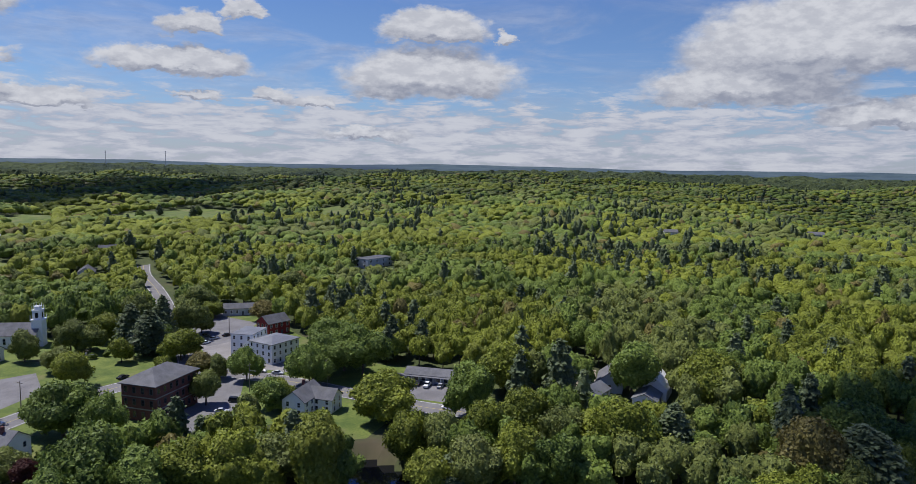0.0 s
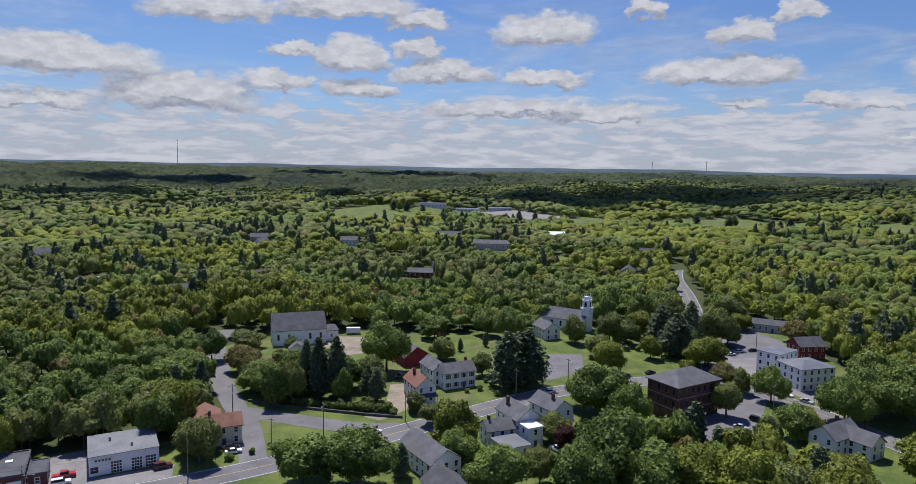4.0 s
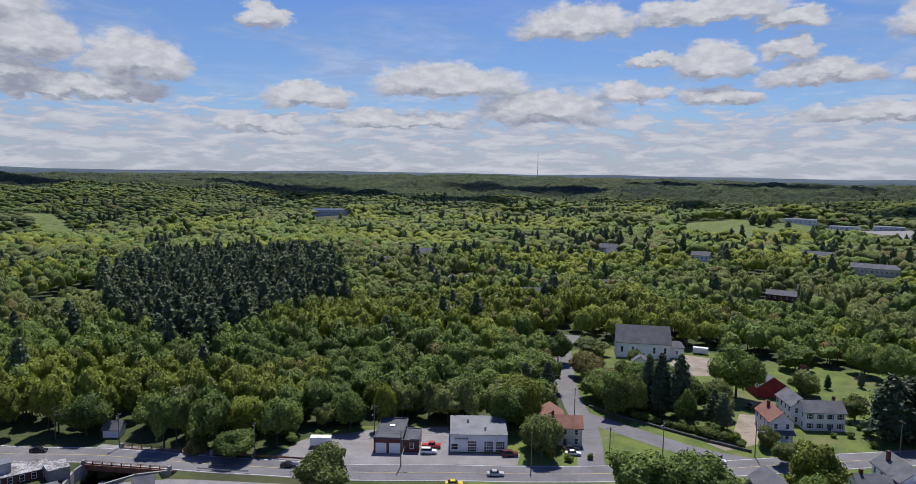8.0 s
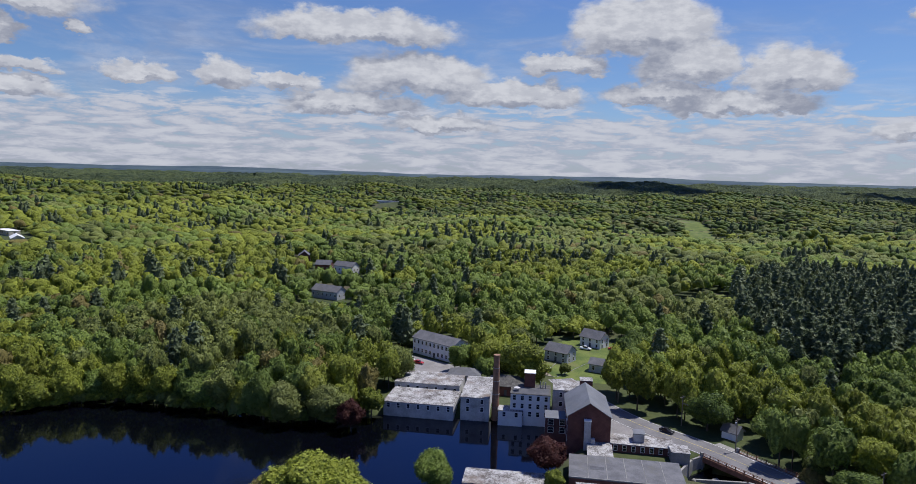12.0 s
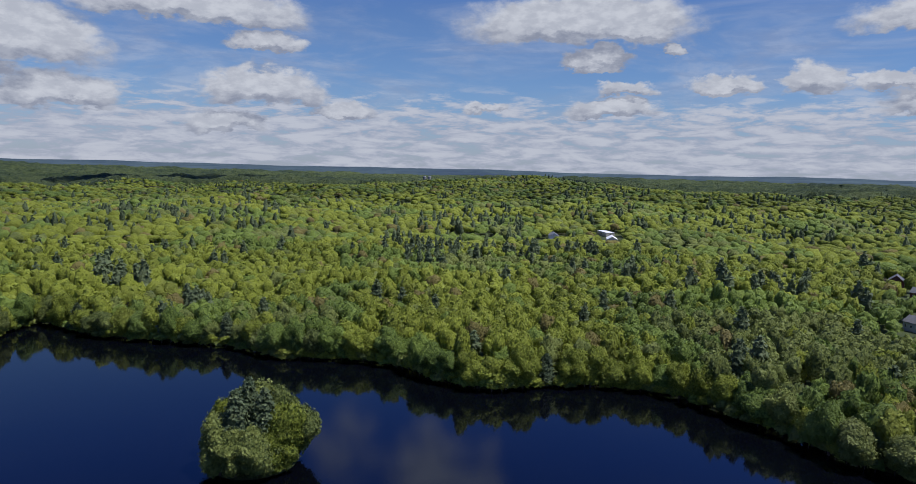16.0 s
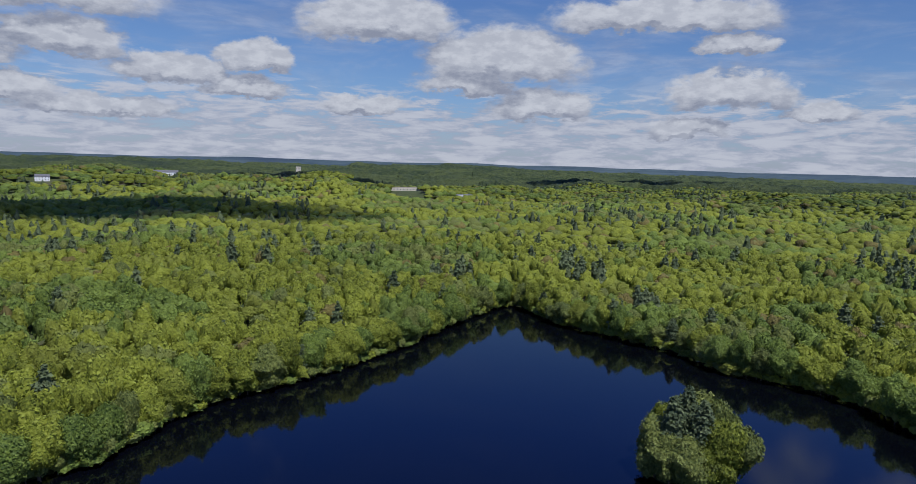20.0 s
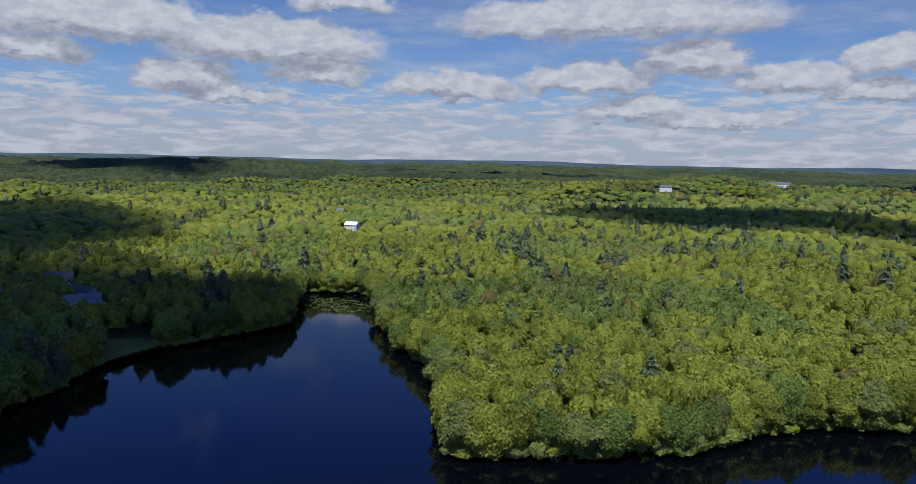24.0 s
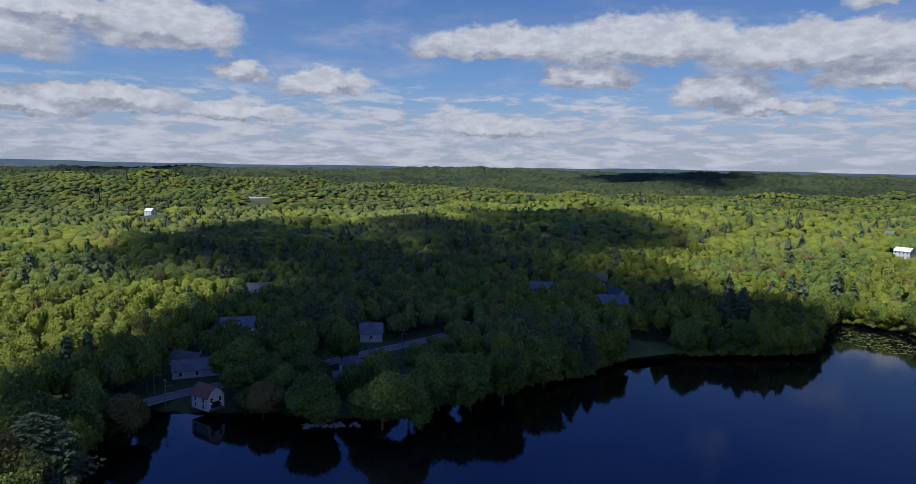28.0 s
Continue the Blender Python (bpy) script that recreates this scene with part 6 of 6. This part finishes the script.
def tree(kind, x, y, h, w, note="", most=20):
    """A tree as a thing of its own: trunk and crown."""
    n, label = KINDS[kind]
    h, w = min(h, most + 1.5 if n == PINE else most), min(w, 17)
    ob = new(kind)
    ob.matrix_world = pose(x, y, max(float(ground_z(x, y)), -2.6), 0, 0, random.uniform(0, 360))
    t = new("trunk", TRUNKS[n != PINE])
    t.parent, t.scale = ob, (h, h, h * 0.97)
    c = new("crown", random.choice(CROWNS[kind]))
    k = w / 0.50 if n == PINE else w * 1.14
    c.parent, c.scale = ob, (k, k, h)
    lone.append((x, y))
    return tagged(ob, label + (note or " near the village"), "tree", "trees that stand apart")


for kind, places in (("maple_tree", MAPLES + MORE_MAPLES), ("oak_tree", OAKS), ("ash_tree", ASHES), ("spruce_tree", SPRUCES), ("white_pine", PINES), ("budding_oak", BUDDING), ("copper_beech", COPPERS)):
    for x, y, h, w in places:
        tree(kind, x, y, h, w)
# young trees behind the garages and about the mill houses
YARD = (("maple_tree", -277.6, 37.9, 11, 12), ("maple_tree", -279, 84, 16, 14), ("ash_tree", -268, 53, 5, 4), ("maple_tree", -272, 21, 7, 7), ("ash_tree", -300, 38, 12, 11), ("maple_tree", -262, 78, 13, 12), ("maple_tree", -301, 22, 13, 12),
        ("ash_tree", -175.6, 104, 6, 6), ("maple_tree", -162, 107, 7, 9), ("maple_tree", -164, 127, 11, 11), ("ash_tree", -160, 139, 8, 7), ("maple_tree", -157, 147, 10, 7), ("oak_tree", -157, 158, 11, 9), ("maple_tree", -146, 162, 10, 8),
        ("maple_tree", -139, 170, 10, 8), ("maple_tree", -131, 176, 14, 12), ("oak_tree", -112.6, 177.5, 11, 8), ("maple_tree", -183, 108, 9, 9), ("maple_tree", -196, 104, 12, 12), ("oak_tree", -172, 118, 12, 11), ("maple_tree", -209, 88, 13, 12),
        ("ash_tree", 28.2, 314.6, 12, 11), ("oak_tree", 75.3, 325.0, 11, 10), ("ash_tree", 59.3, 286.4, 11, 10), ("maple_tree", -24.6, 310.4, 15, 12), ("maple_tree", -35.5, 317.0, 13, 12), ("maple_tree", 12.3, 217.8, 16, 15), ("maple_tree", 7.8, 225.1, 13, 11), ("maple_tree", -114.0, 183.3, 12, 8), ("ash_tree", -116.8, 234.7, 8, 7), ("maple_tree", 52.5, 304.8, 12, 10), ("maple_tree", -96.3, 212.4, 9, 8), ("oak_tree", 73.6, 213.1, 9, 9))
for kind, x, y, h, w in YARD:
    tree(kind, x, y, h, w)
tagged(new("island_mound", mesh_of(("island_mound",), lambda bm: bmesh.ops.create_uvsphere(bm, u_segments=24, v_segments=8, radius=1.0), SOIL)), "low wooded island bank", "ground", kind="structure").matrix_world = \
    pose(-93, -166, -3.4) @ Matrix.Diagonal((14, 13, 1.7, 1))
tagged(new("island_mound", shared[("island_mound",)]), "low bushy islet bank", "ground", kind="structure").matrix_world = pose(-163, -30, -3.2) @ Matrix.Diagonal((10, 12, 1.3, 1))
tagged(new("island_mound", shared[("island_mound",)]), "tiny islet bank with one tree", "ground", kind="structure").matrix_world = pose(-171, 0.8, -3.0) @ Matrix.Diagonal((2.5, 2.5, 0.9, 1))
for n, (x, y, h, w) in enumerate(ISLE):
    tree("white_pine" if n in (0, 1, 3) else "ash_tree", x, y, h + 4, 8.5 if n in (0, 1, 3) else w, " on the pond island", 26)
for n, (x, y, h, w) in enumerate(ISLE_LEAF):
    tree(("ash_tree", "oak_tree", "ash_tree")[n % 3], x, y, h * 1.15, w + 1, " on the pond island")

# where no woods grow: roads, yards, the village itself and the houses' gardens
EAST_SHORE = [(200, 75), (228, 78), (262, 46), (318, -30), (300, -45), (225, -38), (208, 0)]
ROADSIDE = [(62, 200), (70, 176), (78, 159), (118, 131), (134, 149), (138, 172), (135, 193), (100, 192)]
MILL_SIDE = [(-226, -18), (-262, -15), (-240, 55), (-205, 72), (-150, 112), (-100, 141), (-60, 152), (-40, 100), (-120, 20), (-160, -20)]
GARDENS = [(ob.matrix_world.translation.x, ob.matrix_world.translation.y, ob["clear"], ob["open"]) for ob in scene.objects if "clear" in ob]


def open_ground(x, y):
    free = ~inside(POND, x, y) & (edge_distance(POND, x, y) > 1.2)
    for low in (RACE, BROOK):
        free &= ~inside(low, x, y)
    free &= ~inside(VILLAGE, x, y) & ~inside(MILL_SIDE, x, y) & ~inside(ROADSIDE, x, y) & ~inside(EAST_SHORE, x, y)
    for _, outline, _, _ in AREAS:
        free &= ~inside(outline, x, y) & (edge_distance(outline, x, y) > 2.0)
    for line, width, _ in ROADS.values():
        free &= edge_distance(line, x, y, False) > width / 2 + 2.5
    for gx0, gy0, clear, reach in GARDENS:
        r = math.hypot(gx0, gy0)
        free &= np.hypot(x - gx0, y - gy0) > clear
        # gardens lie on the pond side of the houses
        for s in np.arange(clear, reach, clear):
            free &= np.hypot(x - gx0 * (1 - s / r), y - gy0 * (1 - s / r)) > clear
    for lx, ly in lone:
        free &= np.hypot(x - lx, y - ly) > 4.5
    return free


def scatter(r0, r1, step):
    """Tree places on a shaken grid between two distances from the pond."""
    n = int(r1 / step) + 1
    gx, gy = np.meshgrid(np.arange(-n, n + 1) * step, np.arange(-n, n + 1) * step)
    x, y = gx.ravel() + rng.uniform(-0.42, 0.42, gx.size) * step, gy.ravel() + rng.uniform(-0.42, 0.42, gx.size) * step
    r = np.hypot(x, y)
    k = (r >= r0) & (r < r1)
    return x[k], y[k]


PINE_WOOD = [(-250, 138), (-300, 150), (-348, 158), (-474, 212), (-600, 360), (-486, 425), (-332, 310), (-285, 237)]
MEADOWS = [[(-350, 962), (-295, 1020), (-240, 1022), (-158, 1120), (-140, 905), (-222, 790), (-278, 786)], [(4, 988), (70, 1220), (47, 865), (10, 805)],
           [(125, 1014), (240, 1143), (326, 1105), (341, 1002), (282, 835), (192, 815), (113, 858)], [(414, 1017), (488, 1052), (390, 840), (348, 845)],
           [(-155, 563), (-134, 570), (-120, 512), (-139, 506)], [(-15, 612), (8, 600), (7, 535), (-10, 535)], [(-1400, 530), (-1120, 490), (-1050, 425), (-1350, 470)],
           [(-640, -540), (-575, -575), (-520, -525), (-575, -490)], [(640, -205), (850, -243), (800, -215), (660, -180)]]
LOT = [(-163, 1189), (-89, 1161), (-28, 1070), (12, 980), (-32, 925), (-95, 960), (-140, 1080)]
MEADOWS.append(LOT)


def species(x, y):
    u = rng.uniform(0, 1, len(x))
    patch = np.sin(x / 47 + 1.1 * np.sin(y / 63)) + np.sin(y / 39 + 1.3 * np.sin(x / 71)) + 0.6 * np.sin(x / 17) * np.sin(y / 19)
    patch = patch + 0.85 * smooth(50, -250, y) + 1.1 * smooth(20, 110, x) * smooth(60, 130, y) - 0.8 * smooth(180, 260, x) * smooth(-160, -60, y)
    s = np.where(patch > 0.35, OAK, np.where(patch > -0.7, MAPLE, ASH))
    s = np.where(u < 0.15, rng.integers(0, 3, len(x)), s)
    s = np.where(u > 0.972, BUD, s)
    clump = np.sin(x / 23 + 2 * np.sin(y / 31)) * np.sin(y / 27 + 1.7 * np.sin(x / 37))
    s = np.where((clump > 0.78) & (u < 0.5), PINE, s)
    s = np.where((u > 0.90) & (u < 0.915), PINE, s)
    # belts of pine on the far hills
    belt = np.sin(x / 150 + 1.5 * np.sin(y / 210)) * np.sin(y / 120 + 1.2 * np.sin(x / 190))
    s = np.where((belt > 0.55) & (u < 0.2) & (np.hypot(x, y) > 480), PINE, s)
    s = np.where(inside(PINE_WOOD, x, y), PINE, s)
    return s


def plant(name, x, y, sp, broad, conifer, height, width, label, spray=True):
    """Woods of one kind of detail, joined."""
    z = ground_z(x, y)
    vs, fs, ms, ts, base = [], [], [], [], 0
    stands = 0.17 * np.sin(x / 61 + 1.4 * np.sin(y / 83)) * np.sin(y / 57 + 1.1 * np.sin(x / 97))
    tone = np.clip(rng.normal(0, 0.10, len(x)) + stands, -0.4, 0.4)
    for kit, which in ((broad, sp != PINE), (conifer, sp == PINE)):
        pick = rng.integers(0, len(kit), len(x))
        for n, (tv, tf, leaves, bark) in enumerate(kit):
            k = np.where(which & (pick == n))[0]
            if not len(k):
                continue
            a = rng.uniform(0, 6.283, len(k))
            stand = 1 + 0.20 * np.sin(x[k] / 37 + 1.2 * np.sin(y[k] / 53)) * np.sin(y[k] / 41)
            h = rng.uniform(*height, len(k)) * stand * (1.28 if kit is conifer else 1.0)
            w = h * 0.86 if kit is conifer else rng.uniform(*width, len(k))
            c, s = np.cos(a)[:, None], np.sin(a)[:, None]
            v = np.empty((len(k), len(tv), 3), np.float32)
            v[..., 0] = (tv[:, 0] * c - tv[:, 1] * s) * w[:, None] + x[k][:, None]
            v[..., 1] = (tv[:, 0] * s + tv[:, 1] * c) * w[:, None] + y[k][:, None]
            v[..., 2] = tv[:, 2] * h[:, None] + z[k][:, None]
            f = tf[None] + (base + np.arange(len(k)) * len(tv))[:, None, None]
            m = np.repeat(sp[k][:, None], len(tf), 1)
            if spray and leaves:
                m[:, len(tf) - bark - leaves:] += len(LEAF)
            if bark:
                m[:, -bark:] = 2 * len(LEAF)
            vs.append(v.reshape(-1, 3)), fs.append(f.reshape(-1, 3)), ms.append(m.ravel()), ts.append(np.repeat(tone[k], len(tf)))
            base += len(k) * len(tv)
    ob = link_mesh(name, np.concatenate(vs), np.concatenate(fs), LEAF + SPRAY + [BARK], np.concatenate(ms), smooth_shade=True, tone=np.concatenate(ts))
    return tagged(ob, label, "trees", kind="stuff")


# trees along the shore lean over the water
shore = []
for (ax, ay), (bx, by) in zip(POND, POND[1:] + POND[:1]):
    far = math.hypot((ax + bx) / 2, (ay + by) / 2) > 150
    if far and not (ax < -140 and -20 < ay < 62):
        n = max(1, round(math.hypot(bx - ax, by - ay) / 8.0))
        px, py = (by - ay), (ax - bx)
        ln = math.hypot(px, py)
        for k in range(n):
            t = (k + random.uniform(0.2, 0.8)) / n
            off = random.uniform(0.3, 2.2)
            x, y = ax + (bx - ax) * t + px / ln * off, ay + (by - ay) * t + py / ln * off
            if inside(POND, np.array([x]), np.array([y]))[0]:
                x, y = x - 2 * px / ln * off, y - 2 * py / ln * off
            if not inside(EAST_SHORE, np.array([x]), np.array([y]))[0] and math.hypot(x - 227, y - 48) > 9 and math.hypot(x - 272, y + 128) > 16 and all(math.hypot(x - u, y - v) > 5 for u, v in lone):
                shore.append((x, y))
for x, y in shore[:180]:
    kind = random.choice(("oak_tree", "oak_tree", "maple_tree", "maple_tree", "ash_tree", "white_pine" if random.random() < 0.4 else "oak_tree"))
    tree(kind, x, y, random.uniform(11.5, 17), random.uniform(9.5, 13) if kind != "white_pine" else 7, " leaning over the shore")

edge = []
for (ax, ay), (bx, by) in zip(POND, POND[1:] + POND[:1]):
    if math.hypot((ax + bx) / 2, (ay + by) / 2) > 150 and not (ax < -140 and -20 < ay < 62):
        for t in np.arange(0, 1, 3.6 / math.hypot(bx - ax, by - ay)):
            edge.append((ax + (bx - ax) * t + random.uniform(-1, 1), ay + (by - ay) * t + random.uniform(-1, 1)))
edge = np.array([p for p in edge if math.hypot(p[0] - 224, p[1] - 46) > 7 and not inside(EAST_SHORE, np.array(p[:1]), np.array(p[1:]))[0] and math.hypot(p[0] - 274, p[1] + 128) > 14])
plant("bank_scrub", edge[:, 0], edge[:, 1], rng.integers(0, 3, len(edge)), NEAR, PINE_NEAR, (4, 8), (6, 9), "low leafy scrub along the water's edge")
for r0, r1, step, kit, conifer, wide, label in ((158, 290, 7.9, NEAREST, PINE_NEAR, (8.6, 11.8), "dense spring-green mixed woods round pond and village"),
                                               (290, 400, 8.2, NEAR, PINE_NEAR, (8.8, 12.2), "dense spring-green mixed woods"),
                                               (400, 640, 8.9, MID, PINE_MID, (9.6, 13.2), "yellow-green woods with scattered dark pines")):
    x, y = scatter(r0, r1, step)
    k = open_ground(x, y)
    for m in MEADOWS:
        k &= ~inside(m, x, y)
    x, y = x[k], y[k]
    plant("woods", x, y, species(x, y), kit, conifer, (11, 17), wide, label)
x, y = scatter(640, 1150, 13.2)
k = open_ground(x, y)
for m in MEADOWS:
    k &= ~inside(m, x, y)
x, y = x[k], y[k]
plant("woods", x, y, species(x, y), FAR, PINE_FAR, (12, 16.5), (15, 19.5), "yellow-green woods on rolling ground", False)
x, y = scatter(1150, 2330, 17)
k = np.ones(len(x), bool)
for gx0, gy0, clear, reach in GARDENS:
    r = math.hypot(gx0, gy0)
    if r > 1000:
        for s in np.arange(0, reach, clear):
            k &= np.hypot(x - gx0 * (1 - s / r), y - gy0 * (1 - s / r)) > clear
for m in MEADOWS:
    k &= ~inside(m, x, y)
x, y = x[k], y[k]
close = np.hypot(x, y) < 1300
plant("woods", x[close], y[close], species(x[close], y[close]), FAR, PINE_FAR, (11, 17), (18, 23), "far rolling green woods")
plant("woods", x[~close], y[~close], species(x[~close], y[~close]), FARTHEST, PINE_FAR, (11, 14.5), (24, 30), "far rolling green woods")
def drape(name, outline, mat, label, category, step=9.0):
    """Open ground that follows the slopes."""
    xs, ys = [p[0] for p in outline], [p[1] for p in outline]
    gx, gy = np.meshgrid(np.arange(min(xs) - step, max(xs) + 2 * step, step), np.arange(min(ys) - step, max(ys) + 2 * step, step))
    gz = ground_z(gx, gy) + 0.5
    rows, cols = gx.shape
    i, j = np.meshgrid(np.arange(rows - 1), np.arange(cols - 1), indexing="ij")
    q = np.stack([i * cols + j, i * cols + j + 1, (i + 1) * cols + j + 1, (i + 1) * cols + j], -1).reshape(-1, 4)
    mid = np.stack([gx, gy], -1).reshape(-1, 2)[q].mean(1)
    q = q[inside(outline, mid[:, 0], mid[:, 1])]
    tagged(link_mesh(name, np.stack([gx, gy, gz], -1).reshape(-1, 3), q, [mat], smooth_shade=True), label, category, kind="structure")


for m in MEADOWS[:-1]:
    drape("meadow", m, GRASS, "pale green open field among woods", "field")
drape("car_park", LOT, PAVED, "wide pale school car park", "ground")
# trees that dot the open fields
for x, y in ((-255, 985), (-243, 975), (-236, 990), (-205, 960), (-175, 985), (-168, 975), (-120, 960), (-88, 985), (-45, 980), (-70, 1010), (-20, 950), (215, 960), (224, 970), (262, 930), (270, 925), (300, 985), (318, 960), (455, 1010), (470, 1000), (180, 1000), (150, 960)):
    tree("white_pine" if (x + y) % 3 else "maple_tree", x, y, 15, 10, " dotting the far field")


# ---- fair-weather clouds that drift before the sun ----
CLOUD = material("cloud_white", ((0.80, 0.81, 0.83), (0.86, 0.86, 0.87)), 0.01, 1.0, spec=0.0)
thin_out = CLOUD.node_tree.nodes.new("ShaderNodeMixShader")
thin_out.inputs[0].default_value = 0.70
ends = [n for n in CLOUD.node_tree.nodes if n.type == "OUTPUT_MATERIAL"][0].inputs[0]
CLOUD.node_tree.links.new(ends.links[0].from_socket, thin_out.inputs[1])
CLOUD.node_tree.links.new(CLOUD.node_tree.nodes.new("ShaderNodeBsdfTransparent").outputs[0], thin_out.inputs[2])
CLOUD.node_tree.links.new(thin_out.outputs[0], ends)


def cumulus(over_x, over_y, half, label, height=850.0):
    """A flat-based heap cloud of swelling lobes; over_x, over_y is the ground that it shades."""
    k = height / sun_way.z
    cx, cy = over_x + sun_way.x * k, over_y + sun_way.y * k
    chunks = []
    for n in range(26):
        a, r = random.uniform(0, 6.283), math.sqrt(random.random()) * 0.78
        size = random.uniform(0.26, 0.42)
        v = ICO3[0] * np.array([size * half[0], size * half[1], random.uniform(40, 90)])
        v = v * (1 + 0.12 * np.sin(ICO3[0][:, :1] * 9 + n) + 0.08 * np.sin(ICO3[0][:, 1:2] * 14 + 2 * n))
        v[:, 2] = np.maximum(v[:, 2], -12)
        chunks.append((v + np.array([cx + math.cos(a) * r * half[0], cy + math.sin(a) * r * half[1], height + 20 * random.random()]), ICO3[1]))
    v, f = join(chunks)
    return tagged(link_mesh("cumulus_cloud", v, f, [CLOUD], smooth_shade=True), label, "cloud", kind="structure")


cumulus(480, -72, (310, 130), "white heap cloud drifting before the sun over the east woods")
cumulus(272, -850, (310, 120), "white heap cloud over the south woods")
cumulus(262, -52, (80, 62), "trailing white heap cloud near the larger one", 820.0)
cumulus(240, 36, (80, 36), "smaller white heap cloud beside the larger one", 800.0)
cumulus(700, 105, (270, 120), "ragged heap cloud over the east hills", 870.0)
cumulus(150, 1600, (560, 330), "white heap cloud over the north hills")
cumulus(832, -190, (300, 190), "broad white heap cloud over the east woods", 900.0)
cumulus(318, -165, (80, 66), "trailing end of the heap cloud over the cove", 830.0)
cumulus(225, 74, (64, 26), "shred of heap cloud by the east shore", 800.0)
cumulus(330, 42, (85, 52), "torn piece of heap cloud over the east shore", 810.0)
cumulus(-830, 1290, (330, 150), "white heap cloud over the northwest valley", 880.0)
cumulus(-450, 1560, (300, 190), "heap cloud over the northern pine woods", 880.0)
# ten more clouds, out of view, added only to darken the far woods
for x, y in ((1250, 2600), (-1500, 2350), (-2600, 800), (-2350, -1500), (250, -2450), (1750, -2350), (2650, 750), (-750, 3000), (-1900, 1500), (-1100, -2500)):
    cumulus(x, y, (random.uniform(380, 560), random.uniform(170, 260)), "unseen heap cloud added to shade the far woods", 1400.0)
cumulus(2700, -1260, (520, 300), "white heap cloud over the far east hills", 1700.0)


def bush(x, y, r, kind="maple_tree"):
    ob = new("bush", CROWNS[kind][int(abs(x)) % 3])
    ob.matrix_world = pose(x, y, -0.2 * r, 0, 0, (x * 37) % 360) @ Matrix.Diagonal((2.1 * r, 2.1 * r, 1.9 * r, 1))
    return tagged(ob, "rounded green garden bush", "bush", "garden bushes")


for k in range(13):
    bush(-87 + 2.6 * k, 208.5 + random.uniform(-0.4, 0.8), random.uniform(1.3, 2.1), ("maple_tree", "ash_tree")[k % 2])
for x, y, r in ((-63, 212, 2.0), (-56.5, 209, 1.6), (-53, 206.5, 1.5), (-33, 233, 1.0), (-29, 236.5, 1.2), (-25, 243, 1.3), (-28, 246, 1.0), (-31.5, 249, 0.9), (-22, 232, 1.2), (-45, 214, 1.0), (-38, 221, 1.0), (16, 326, 1.4), (20, 318, 1.3), (28, 303, 1.6), (33, 304, 1.5),
                (-88, 165, 1.2), (-84, 170, 1.0), (-31, 180, 1.4), (-22, 178, 1.3), (6, 205, 1.5), (3, 214, 1.2), (50, 262, 1.3), (46, 258, 1.2), (-140, 128, 1.0), (-154, 131, 1.6), (-158, 124, 1.8)):
    bush(x, y, r)


# lily pads at the head of the south-east arm
pads = []
for n in range(260):
    a, r = rng.uniform(0, 6.283), 15 * math.sqrt(rng.uniform(0, 1))
    px, py, rad = 292 + math.cos(a) * r * 1.5, -252 + math.sin(a) * r, rng.uniform(0.35, 1.0)
    if inside(POND, np.array([px]), np.array([py]))[0]:
        ring = np.arange(7) * 0.87 + rng.uniform(0, 1)
        v = np.stack([px + np.cos(ring) * rad, py + np.sin(ring) * rad, np.full(7, POND_Z + 0.02)], 1)
        pads.append((np.concatenate([[[px, py, POND_Z + 0.03]], v]), np.array([[0, k, k + 1] for k in range(1, 7)])))
pv, pf = join(pads)
tagged(link_mesh("lily_pads", pv, pf, [LEAF[ASH]]), "pale green lily pads floating on the pond arm", "plants", kind="stuff")
